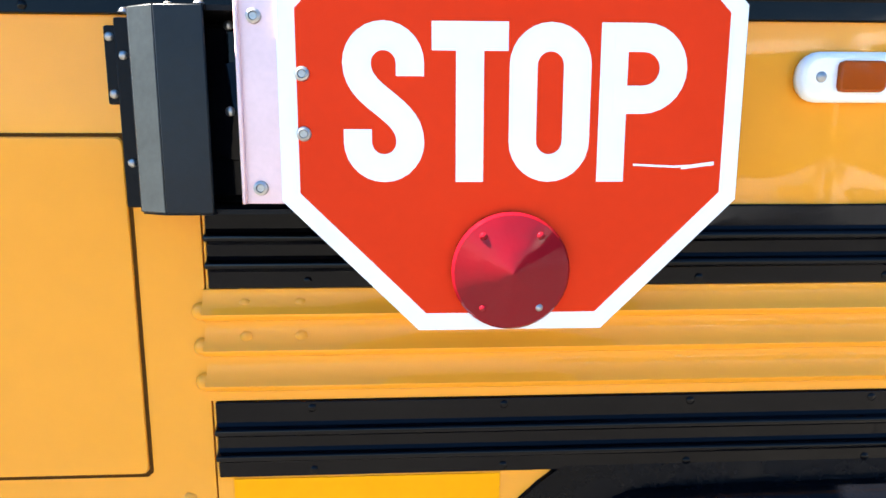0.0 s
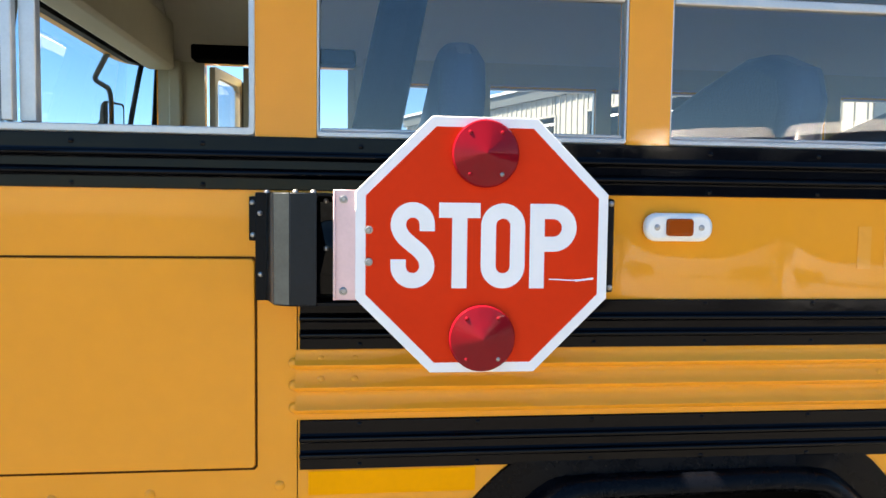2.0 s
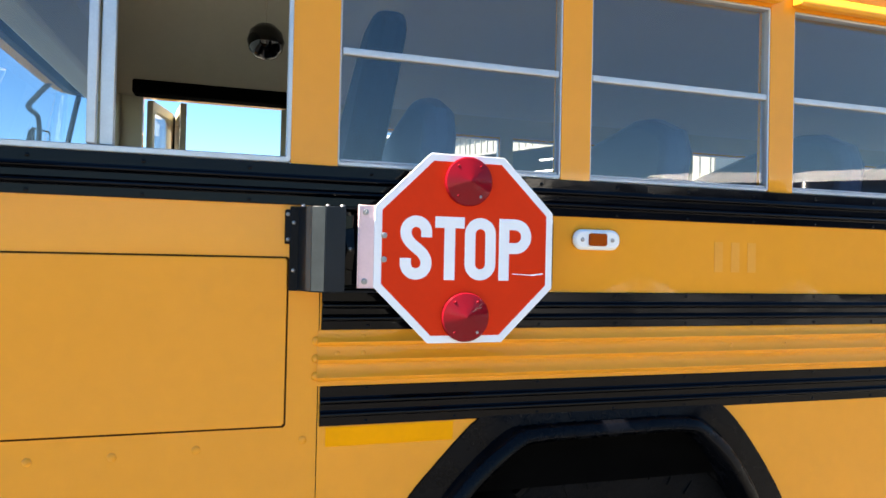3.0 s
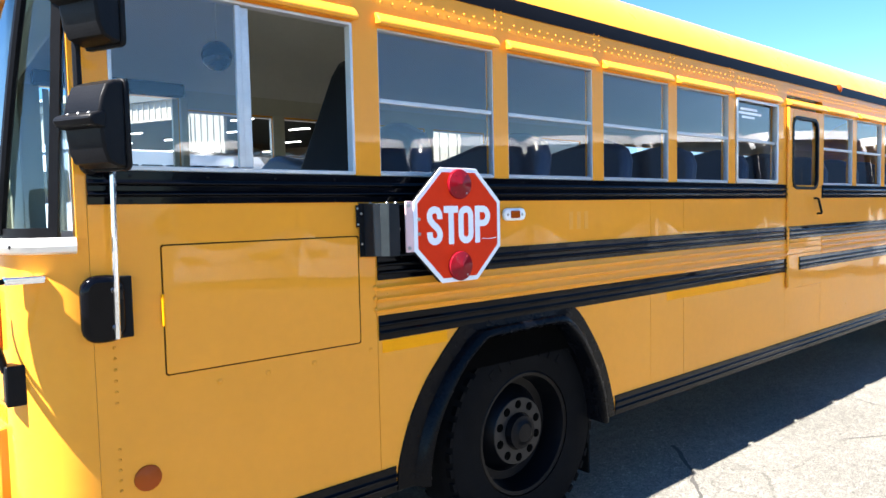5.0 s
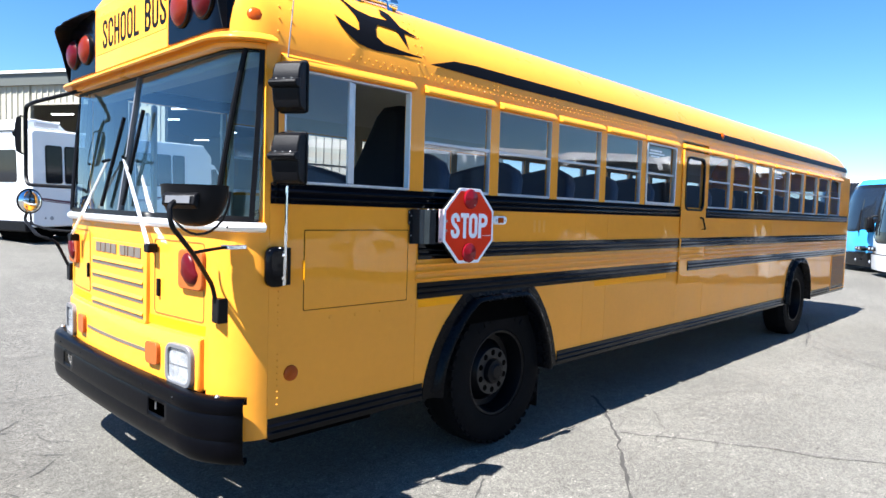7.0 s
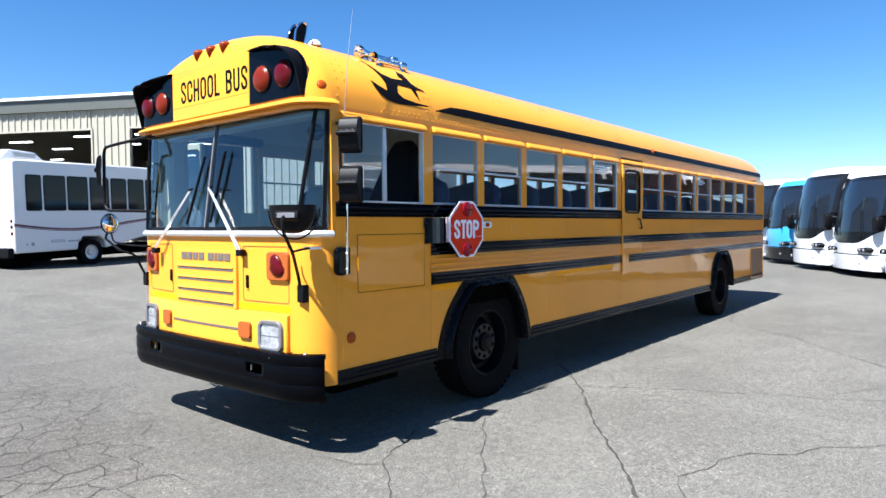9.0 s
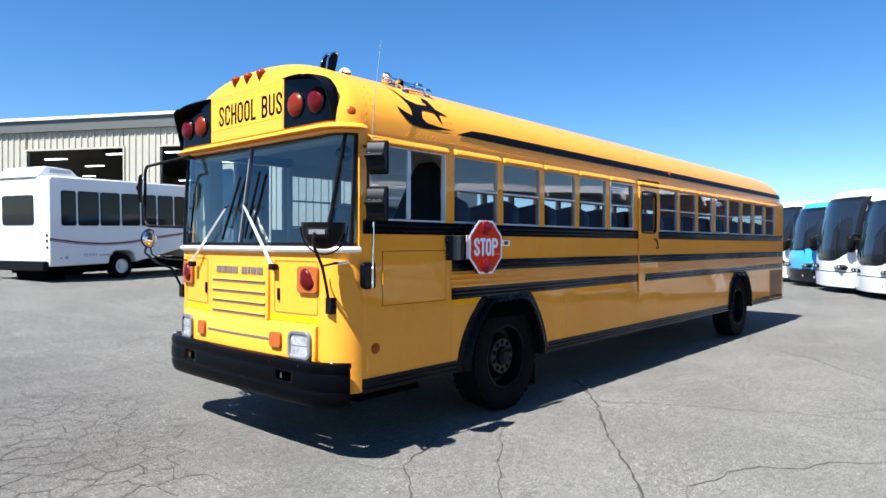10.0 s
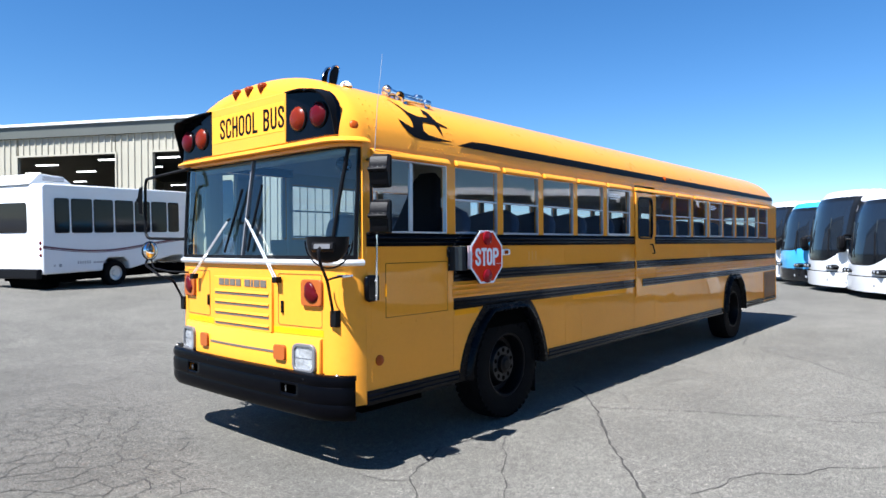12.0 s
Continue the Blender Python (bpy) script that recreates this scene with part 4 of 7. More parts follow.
# wheels
def wheel(x, y, dish, side=-1):
    """Tyre with shoulder blocks, black steel rim, hub with hand holes and nuts."""
    s = side
    e = new("wheel")
    e.parent = bus
    e.location = (x, y, 0.513)
    e.scale = (1.035, 1, 1.035)
    bm = bmn()
    prof = [(0.13, 0.30), (0.14, 0.34), (0.15, 0.42), (0.138, 0.465), (0.10, 0.492), (0.05, 0.497), (-0.05, 0.497), (-0.10, 0.492), (-0.138, 0.465), (-0.15, 0.42), (-0.14, 0.34), (-0.13, 0.30)]
    lathe(bm, [(d, r) for d, r in prof], (0, 0, 0), "y", 48)
    tyre = part("tyre", bm, RUBBER, e, "black worn truck tyre")
    bm = bmn()
    for k in range(44):
        a = 2 * math.pi * k / 44
        for d in (0.125, -0.125):
            c = Vector((0.4765 * math.cos(a), d, 0.4765 * math.sin(a)))
            t = Vector((-math.sin(a), 0, math.cos(a)))
            r = Vector((math.cos(a), 0, math.sin(a)))
            vs = [bm.verts.new(c + t * (i * 0.02) + r * (j * 0.008) + Vector((0, l * 0.016, 0))) for i in (-1, 1) for j in (-1, 1) for l in (-1, 1)]
            for f in ((0, 1, 3, 2), (4, 6, 7, 5), (0, 4, 5, 1), (2, 3, 7, 6), (0, 2, 6, 4), (1, 5, 7, 3)):
                bm.faces.new([vs[q] for q in f])
    part("tread", bm, RUBBER, tyre, kind="stuff")
    bm = bmn()
    for k in range(8):
        a = radians(55 + 10 * k)
        c = Vector((0.395 * math.cos(a), s * 0.150, 0.395 * math.sin(a)))
        t, r = Vector((-math.sin(a), 0, math.cos(a))), Vector((math.cos(a), 0, math.sin(a)))
        vs = [bm.verts.new(c + t * (i * 0.02) + r * (j * 0.022) + Vector((0, l * 0.0025, 0))) for i in (-1, 1) for j in (-1, 1) for l in (-1, 1)]
        for f in ((0, 1, 3, 2), (4, 6, 7, 5), (0, 4, 5, 1), (2, 3, 7, 6), (0, 2, 6, 4), (1, 5, 7, 3)):
            bm.faces.new([vs[q] for q in f])
    part("sidewall_relief", bm, RUBBER, tyre, "raised sidewall marks", kind="stuff")
    bm = bmn()
    if dish > 0:
        rp = [(s * 0.125, 0.300), (s * 0.130, 0.292), (s * 0.124, 0.276), (s * 0.08, 0.262), (s * 0.01, 0.252), (s * 0.0, 0.215), (s * 0.060, 0.172), (s * 0.075, 0.160), (s * 0.075, 0.085), (s * 0.075, 1e-6)]
    else:
        rp = [(s * 0.135, 0.295), (s * 0.142, 0.302), (s * 0.140, 0.288), (s * 0.05, 0.268), (s * -0.06, 0.255), (s * -0.085, 0.2), (s * -0.09, 0.10), (s * -0.09, 1e-6)]
    lathe(bm, rp, (0, 0, 0), "y", 40)
    rim = part("rim", bm, RIM_BLACK, e, "black steel rim")
    face = 0.075 if dish > 0 else -0.088
    if dish > 0:
        bm = bmn()
        ring_pts = [(face * s, 0.163), (face * s + s * 0.004, 0.160), (face * s + s * 0.004, 0.092), (face * s, 0.09)]
        lathe(bm, ring_pts, (0, 0, 0), "y", 40)
        part("hub_plate", bm, HUB, rim, "dull dark grey hub face")
    # flat near-black discs give the shaded hand holes
    for k in range(10):
        a = 2 * math.pi * (k + 0.5) / 10
        bm = bmn()
        lathe(bm, [(0, 0.021), (s * 0.002, 0.020), (s * 0.002, 1e-6)], (0.130 * math.cos(a), face * s + s * 0.004, 0.130 * math.sin(a)), "y", 12)
        part("wheel_nut_hole", bm, DARK, rim)
    bm = bmn()
    h = face * s
    lathe(bm, [(h, 0.085), (h + s * 0.035, 0.080), (h + s * 0.036, 0.066), (h + s * 0.045, 0.052), (h + s * 0.052, 0.044), (h + s * 0.053, 1e-6)], (0, 0, 0), "y", 28)
    part("hub_cap", bm, BLACK_SATIN, rim)
    return e


wheel(1.985, 0.205, 1)
wheel(8.78, 0.165, -1)
wheel(1.995, BW - 0.24, 1, 1)
wheel(8.78, BW - 0.22, -1, 1)
bm = bmn()
box(bm, 2.50, 2.512, 0.10, 0.45, 0.16, 0.66)
part("mud_flap", bm, RUBBER, bus)
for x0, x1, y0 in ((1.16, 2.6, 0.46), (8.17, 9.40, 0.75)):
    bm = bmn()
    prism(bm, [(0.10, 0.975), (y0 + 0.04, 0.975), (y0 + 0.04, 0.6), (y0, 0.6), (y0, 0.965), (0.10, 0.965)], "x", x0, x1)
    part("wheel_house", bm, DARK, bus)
# thin black sheets added as the shade at the top of the arches
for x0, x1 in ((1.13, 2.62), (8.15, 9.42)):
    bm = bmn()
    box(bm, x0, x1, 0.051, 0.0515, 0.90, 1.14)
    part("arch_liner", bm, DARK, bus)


# ---- front of the bus ----
bm = bmn()
band(bm, 0.73, 1.565, 0.0, -0.05)
for ya, yb in ((-1, 0.235), (BW - 0.235, 9)):
    band(bm, 0.50, 0.73, 0.0, -0.05, ya, yb)
box(bm, XF + RX, 0.30, BW - 0.05, BW, 0.49, ZS)
part("front_panel", bm, YELLOW, bus, "yellow rounded front panel", smooth=50)
for y0, y1 in ((0.0, 0.05), (BW - 0.05, BW)):
    bm = bmn()
    box(bm, XF + RX - 0.03, XF + RX, y0, y1, 1.565, ZE + 0.02)
    part("corner_post", bm, YELLOW, bus)
# front header, brow and face
bm = bmn()
band(bm, 2.392, 2.4175, 0.002, -0.06)
part("front_header", bm, YELLOW, bus, smooth=50)
bm = bmn()
V = []
for line, z in ((plan(0.0), 2.445), (plan(0.046), 2.418), (plan(0.056), 2.426), (plan(0.052), 2.440), (plan(0.0), 2.466)):
    V.append([bm.verts.new((x, y, z)) for x, y in line])
for A, B in zip(V, V[1:] + V[:1]):
    for k in range(len(A) - 1):
        bm.faces.new((A[k], A[k + 1], B[k + 1], B[k]))
for k in (0, -1):
    bm.faces.new([r[k] for r in V])
part("brow", bm, YELLOW, bus, "yellow ledge over the windshield", smooth=50)

# windshield: gasket, dividers and panes, leaning back a little
RAKE = 0.05
ws = new("windshield")
ws.parent = bus
ws["label"] = "two-piece flat windshield with corner panes in black gaskets"
for z0, z1, y0, y1 in ((1.565, 1.597, 0.012, BW - 0.012), (2.385, 2.43, 0.012, BW - 0.012), (1.597, 2.385, 0.012, 0.023), (1.597, 2.385, BW - 0.023, BW - 0.012)):
    bm = bmn()
    band(bm, z0, z1, 0.004, -0.03, y0, y1, RAKE)
    part("gasket", bm, BLACK_SATIN, ws, smooth=40)


bm = bmn()
band(bm, 1.597, 2.385, 0.006, -0.03, 1.212, 1.228, RAKE)
part("centre_bar", bm, BEZEL, ws, "slim grey centre bar", smooth=40)


def front_x(y, z=None):
    """The front's plan: x at a distance from the nearer side, leaning back with height in the windshield."""
    y = min(y, BW - y)
    x = XF + RX - RX * math.sqrt(max(0, 1 - ((RY - y) / RY) ** 2)) if y < RY else XF
    return x - bow(y, z or 0.0) + (RAKE * (z - 1.58) / 0.83 if z else 0)


for s in (0, 1):
    bm = bmn()
    f = (lambda y: y) if s == 0 else (lambda y: BW - y)
    line = [(0.165 - 0.10 * k / 6, 1.58 + 0.83 * k / 6) for k in range(7)]
    tube(bm, [(front_x(y, z) - 0.004, f(y), z) for y, z in line], 0.014, 8)
    part("divider_bar", bm, BLACK_SATIN, ws)
for y0, y1 in ((0.018, 0.12), (0.12, 1.22), (1.22, BW - 0.12), (BW - 0.12, BW - 0.018)):
    bm = bmn()
    band(bm, 1.585, 2.41, -0.010, -0.016, y0, y1, RAKE, True)
    part("pane", bm, WSGLASS, ws, smooth=60).visible_shadow = False
# chrome trim below the windshield
bm = bmn()
line = [(x - bow(y), y, 1.545) for x, y in clip_plan(plan(0.012), -0.009, BW + 0.009)]
tube(bm, line, 0.024, 8)
trim = part("chrome_trim", bm, TRIM, bus, "pale polished trim strip")
for f in (lambda y: y, lambda y: BW - y):
    bm = bmn()
    dome(bm, (front_x(0.075) - 0.034, f(0.062), 1.545), 0.007, 0.005, "x", -1, 10, 3)
    part("screw", bm, BLACK_SATIN, trim)

# upper face with the sign panel and lamp hoods
bm = bmn()
prism(bm, [(0.676, 2.468), (0.676, 2.868), (1.0, 2.868), (1.44, 2.868), (1.764, 2.868), (1.764, 2.468)], "x", XF - 0.012, XF + 0.01)
panel = part("sign_panel", bm, YELLOW, bus, "yellow sign panel lettered in black", bevel=0.006)
u = 0.0
for ch, w in (("S", 0.082), ("C", 0.082), ("H", 0.084), ("O", 0.086), ("O", 0.086), ("L", 0.074), (" ", 0.050), ("B", 0.084), ("U", 0.084), ("S", 0.082)):
    if ch != " ":
        u0 = u
        bm = letter(ch, w, 0.175, 0.0125, lambda a, b, d: (XF - 0.0118 - d, 1.624 - u0 - a, 2.594 + b), 0.003)
        part("letter_" + ch.lower(), bm, BLACK_DECAL, panel)
    u += w + 0.0155
bm = bmn()
box(bm, XF - 0.014, XF - 0.011, 0.69, 1.75, 2.57, 2.80)
part("sign_film", bm, SIGN_FILM, panel, "brighter yellow reflective film behind the words")


def lamp_hood(mirror):
    """Black arched plate with a curved visor and two round lamps."""
    f = (lambda y: y) if not mirror else (lambda y: BW - y)

    def xf(y):
        return XF + RX - RX * math.sqrt(max(0, 1 - max(0, (RY - y) / RY) ** 2)) if y < RY else XF

    arch_ = [(0.672, 2.862), (0.56, 2.86), (0.44, 2.852), (0.34, 2.838)] + [(0.27 + 0.168 * math.cos(radians(a)), 2.655 + 0.168 * math.sin(radians(a))) for a in range(75, 181, 15)] + [(0.1, 2.60), (0.1, 2.54), (0.1, 2.478)]
    low = arch_[::-1]
    cols = []
    bm = bmn()
    for k in range(25):
        y = 0.1 + (0.672 - 0.1) * (k / 24) ** 1.3
        top_ = 2.862
        for (ya, za), (yb, zb_) in zip(low, low[1:]):
            if ya <= y <= yb + 1e-9:
                top_ = max(za, zb_) if yb - ya < 1e-6 else za + (zb_ - za) * (y - ya) / (yb - ya)
        cols.append([bm.verts.new((xf(y) - d, f(y), z)) for d, z in ((-0.03, 2.478), (0.010, 2.478), (0.010, top_), (-0.03, top_))])
    for A, B in zip(cols, cols[1:]):
        for k in range(3):
            bm.faces.new((A[k], A[k + 1], B[k + 1], B[k]))
    bm.faces.new(cols[0])
    bm.faces.new(cols[-1])
    hood = part("lamp_housing", bm, BLACK, bus, "black arched housing of the warning lamps", smooth=40)
    # visor: deepest over the lamps, dying away down the outer edge
    bm = bmn()
    n = len(arch_)
    deep_ = [0.02 + 0.085 * min(1.0, 4.0 * k / n) if k < n * 0.45 else 0.105 * max(0.0, 1 - (k - n * 0.45) / (n * 0.55)) ** 0.8 for k in range(n)]
    rows_ = []
    for shrink, dd in ((0.0, 0.0), (0.0, 1.0), (0.035, 1.0), (0.035, 0.0)):
        rows_.append([bm.verts.new((xf(y) - 0.010 - d * dd, f(y + (0.40 - y) * shrink), z + (2.64 - z) * shrink - 0.10 * d * dd)) for (y, z), d in zip(arch_, deep_)])
    for A, B in zip(rows_, rows_[1:]):
        for k in range(n - 1):
            bm.faces.new((A[k], A[k + 1], B[k + 1], B[k]))
    part("visor", bm, BLACK_SATIN, hood, "black visor over the lamps", smooth=50)
    for y, m_, nm in ((0.513, ORANGE_LENS, "amber_lamp"), (0.268, FRONT_RED, "red_lamp")):
        bm = bmn()
        lathe(bm, [(-0.008, 0.100), (-0.022, 0.098), (-0.024, 0.090)], (XF, f(y), 2.638), "x", 32)
        bezel = part("lamp_bezel", bm, BLACK_SATIN, hood)
        bm = bmn()
        lathe(bm, [(-0.022, 0.091), (-0.036, 0.079), (-0.048, 0.054), (-0.053, 0.026), (-0.054, 1e-6)], (XF, f(y), 2.638), "x", 32)
        part(nm, bm, m_, hood, "dark red lens" if nm == "red_lamp" else "orange lens")
    return hood


lamp_hood(False)
lamp_hood(True)
for y in (1.023, 1.208, 1.393):
    bm = bmn()
    dome(bm, (0, 0, 0), 0.046, 0.055, "x", -1, 16, 4)
    for v in bm.verts:
        if v.co.z < 0:
            v.co.y *= max(0.12, 1 + v.co.z / 0.05)
            v.co.z *= 1.75
        else:
            v.co.z *= 0.7
    part("clearance_lamp", bm, AMBER_DARK, bus, "small dark amber roof lamp, pointed below", loc=(-0.092, y, 2.972))
for y, s in ((0.06, 0), (BW - 0.06, 1)):
    bm = bmn()
    dome(bm, (0.02, y, 2.545), 0.05, 0.04, "y", -1 if s == 0 else 1, 16, 4)
    part("corner_lamp", bm, AMBER_LENS, bus)
bm = bmn()
dome(bm, (5.72, 0.03, 2.565), 0.04, 0.035, "y", -1, 16, 4)
part("roof_lamp", bm, AMBER_LENS, bus)

# grille panel with slots
XG = XF - 0.061
bm = bmn()
prism(bm, rrect(0.79, 1.652, 0.985, 1.418, 0.02, 3), "x", XG - 0.014, XG + 0.02)
grille = part("grille_panel", bm, YELLOW, bus, "raised yellow panel with four louvres", bevel=0.005)
for k in range(4):
    bm = bmn()
    z = 1.281 - 0.086 * k
    box(bm, XG - 0.0165, XG - 0.012, 0.826, 1.619, z - 0.016, z + 0.008)
    part("slot", bm, NAME_GREY, grille)
    bm = bmn()
    prism(bm, [(XG - 0.014, z + 0.026), (XG - 0.024, z + 0.008), (XG - 0.022, z + 0.004), (XG - 0.014, z + 0.008)], "y", 0.826, 1.619)
    part("louvre", bm, YELLOW, grille)
# maker's name as plain bars
u = 1.551
for w in (0.078, 0.066, 0.078, 0.072, 0, 0.078, 0.03, 0.078, 0.078):
    if w:
        bm = bmn()
        box(bm, XG - 0.019, XG - 0.0145, u - w, u, 1.343, 1.399)
        part("name_bar", bm, NAME_GREY, grille)
    u -= (w + 0.013) if w else 0.045
# access doors either side of the grille
PANEL_GAP = mat("front_panel_seam", (0.25, 0.11, 0.01), 0.6, vary=0.2)
for y0, y1 in ((0.252, 0.735), (1.75, 2.215)):
    bm = bmn()
    frame_ring(bm, rrect(y0, y1, 1.060, 1.46, 0.02, 3), rrect(y0 + 0.006, y1 - 0.006, 1.066, 1.454, 0.018, 3), "x", XF - 0.003, XF + 0.005)
    part("panel_gap", bowed(bm), PANEL_GAP, bus)
for y0, y1 in ((0.24, 0.80), (1.645, 2.20)):
    bm = bmn()
    box(bm, XF - 0.002, XF + 0.001, y0, y1, 0.998, 1.046)
    part("reflective_tape", bowed(bm), YELLOW_TAPE, bus)
for y in (0.678, 1.774):
    bm = bmn()
    box(bm, XF - 0.016, XF, y - 0.011, y + 0.011, 1.153, 1.247)
    part("panel_latch", bowed(bm), BLACK_SATIN, bus, bevel=0.004)
# turn lamps: a square amber lens over a red inner one
for y0, y1 in ((0.238, 0.450), (2.035, 2.250)):
    bm = bmn()
    prism(bm, rrect(y0, y1, 1.220, 1.420, 0.03, 4), "x", XF - 0.026, XF)
    tl = part("turn_lamp", bowed(bm), AMBER_PALE, bus, "square amber turn lamp with a red inner lens", bevel=0.006)
    bm = bmn()
    c = (y0 + y1) / 2
    dome(bm, (XF - 0.026, c, 1.325), 0.080, 0.026, "x", -1, 22, 5)
    for v in bm.verts:
        v.co.y = c + (v.co.y - c) * (0.74 if v.co.z > 1.325 else 0.95) + 0.22 * (v.co.z - 1.325)
    part("inner_lens", bowed(bm), FRONT_RED, tl, "dark red inner lens")
# headlamp panel
bm = bmn()
prism(bm, [(XF + 0.01, 0.72), (XF - 0.020, 0.715), (XF - 0.030, 0.728), (XF - 0.030, 0.972), (XF - 0.022, 0.985), (XF + 0.01, 0.990)], "y", 0.250, BW - 0.235)
hp = part("headlamp_panel", bowed(bm), YELLOW, bus, "raised yellow panel holding the headlamps", bevel=0.008)
XH = XF - 0.030
for y0, y1 in ((0.280, 0.520), (1.985, 2.225)):
    bm = bmn()
    frame_ring(bm, rrect(y0, y1, 0.725, 0.940, 0.055, 5), rrect(y0 + 0.026, y1 - 0.026, 0.750, 0.915, 0.035, 5), "x", XH - 0.024, XH + 0.01)
    hl = part("headlamp", bowed(bm), BEZEL, bus, "rectangular headlamp in a grey bezel", bevel=0.005)
    bm = bmn()
    prism(bm, rrect(y0 + 0.024, y1 - 0.024, 0.748, 0.917, 0.034, 4), "x", XH - 0.012, XH)
    part("lamp_glass", bowed(bm), CLEAR_LENS, hl, "clear ribbed headlamp glass", bevel=0.004)
    bm = bmn()
    prism(bm, rrect(y0 + 0.028, y1 - 0.028, 0.829, 0.834, 0.002, 2), "x", XH - 0.0145, XH - 0.010)
    part("lamp_bar", bowed(bm), BEZEL, hl)
for y0, y1 in ((0.605, 0.735), (1.722, 1.852)):
    bm = bmn()
    prism(bm, rrect(y0, y1, 0.795, 0.912, 0.025, 4), "x", XH - 0.022, XH)
    part("marker_lamp", bowed(bm), AMBER_PALE, bus, "square amber marker lamp", bevel=0.012)
bm = bmn()
box(bm, XH - 0.004, XH, 0.75, 1.69, 0.842, 0.860)
part("panel_slot", bowed(bm), NAME_GREY, hp)

# bumper: pressed black channel, bowed in plan, with two oval tow holes
bm = bmn()
prof = [(-0.022, 0.700), (-0.022, 0.735), (-0.055, 0.735), (-0.070, 0.726), (-0.075, 0.708), (-0.075, 0.678), (-0.067, 0.658), (-0.075, 0.640), (-0.075, 0.574), (-0.075, 0.548), (-0.067, 0.532), (-0.073, 0.512), (-0.069, 0.465), (-0.058, 0.432), (-0.042, 0.415), (-0.012, 0.415), (-0.012, 0.44)]
HOLES = ((0.402, 0.585), (1.80, 1.97))
ts = sorted([-1 + 2 * k / 32 for k in range(33)] + [(y - BW / 2) / 1.235 for h in HOLES for y in h])
line = []
for t in ts:
    line.append((-0.195 + 0.035 * t * t + 0.13 * max(0, (abs(t) - 0.78) / 0.22) ** 2, BW / 2 + t * 1.235))
rings = []
for i, (x, y) in enumerate(line):
    a, b = line[max(0, i - 1)], line[min(len(line) - 1, i + 1)]
    t = Vector((b[0] - a[0], b[1] - a[1])).normalized()
    rings.append([bm.verts.new((x + t.y * d, y - t.x * d, z)) for d, z in prof])
for (xa, ya), (xb, yb), A, B in zip(line, line[1:], rings, rings[1:]):
    for k in range(len(prof) - 1):
        if k == 7 and any(h0 - 0.001 < min(ya, yb) and max(ya, yb) < h1 + 0.001 for h0, h1 in HOLES):
            continue
        bm.faces.new((A[k], A[k + 1], B[k + 1], B[k]))
bumper = part("front_bumper", bm, BUMPER_BLACK, bus, "black ribbed steel bumper with two tow holes", smooth=35)
so = bumper.modifiers.new("plate", "SOLIDIFY")
so.thickness, so.offset = 0.006, 0
for y in (0.66, 0.32, 1.62, 2.05):
    bm = bmn()
    dome(bm, (-0.190 - 0.075 + 0.03 * ((y - 1.22) / 1.235) ** 2, y, 0.695), 0.012, 0.01, "x", -1, 8, 3)
    part("bolt", bm, BLACK_SATIN, bumper)
for y in (0.06, BW - 0.06):
    bm = bmn()
    dome(bm, (-0.15, y, 0.737), 0.014, 0.012, "z", 1, 8, 3)
    part("end_bolt", bm, STEEL, bumper)
# unseen black blocks added so the tow holes look dark inside
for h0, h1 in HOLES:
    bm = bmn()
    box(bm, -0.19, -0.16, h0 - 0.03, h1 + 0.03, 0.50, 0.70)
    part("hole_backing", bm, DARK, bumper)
for y in (0.585, 1.97):
    bm = bmn()
    tube(bm, [(-0.235, y - 0.03, 0.58), (-0.235, y - 0.03, 0.62)], 0.006, 8)
    part("tow_pin", bm, STEEL, bumper)

# wipers
XW = XF - 0.055
for base, tip, blade in (((XW - 0.02, 0.71, 1.42), (XW + 0.025, 1.175, 1.90), ((XW - 0.02, 1.12, 1.63), (XW + 0.05, 1.01, 2.17))), ((XW - 0.02, 1.965, 1.415), (XW + 0.025, 1.436, 1.90), ((XW - 0.02, 1.463, 1.62), (XW + 0.05, 1.295, 2.15)))):
    e = new("wiper")
    e.parent = bus
    bm = bmn()
    for off in (-0.017, 0.017):
        tube(bm, [(base[0] - 0.02, base[1] + off, base[2]), (tip[0] - 0.02, tip[1] + off * 0.5, tip[2])], 0.0055, 6)
    part("wiper_arm", bm, TRIM, e)
    bm = bmn()
    box(bm, base[0] - 0.034, base[0] + 0.02, base[1] - 0.03, base[1] + 0.03, base[2] - 0.035, base[2] + 0.012)
    part("wiper_base", bm, BLACK_SATIN, e, bevel=0.006)
    bm = bmn()
    tube(bm, [blade[0], blade[1]], 0.011, 6)
    tube(bm, [(tip[0] - 0.01, tip[1], tip[2]), (blade[0][0] - 0.02, (blade[0][1] + blade[1][1]) / 2, (blade[0][2] + blade[1][2]) / 2)], 0.01, 6)
    part("wiper_blade", bm, BLACK_SATIN, e)


# ---- stop arm ----
SX, SY, SZ, AP = 1.4255, -0.104, 1.5635, 0.2325
arm = new("stop_arm")
arm.parent = bus
arm["label"] = "red octagonal stop sign with two red lamps, folded against the side"


def octagon(ap, cx=SX, cz=SZ):
    r = ap / math.cos(math.pi / 8)
    return [(cx + r * math.cos(math.pi / 8 + k * math.pi / 4), cz + r * math.sin(math.pi / 8 + k * math.pi / 4)) for k in range(8)]


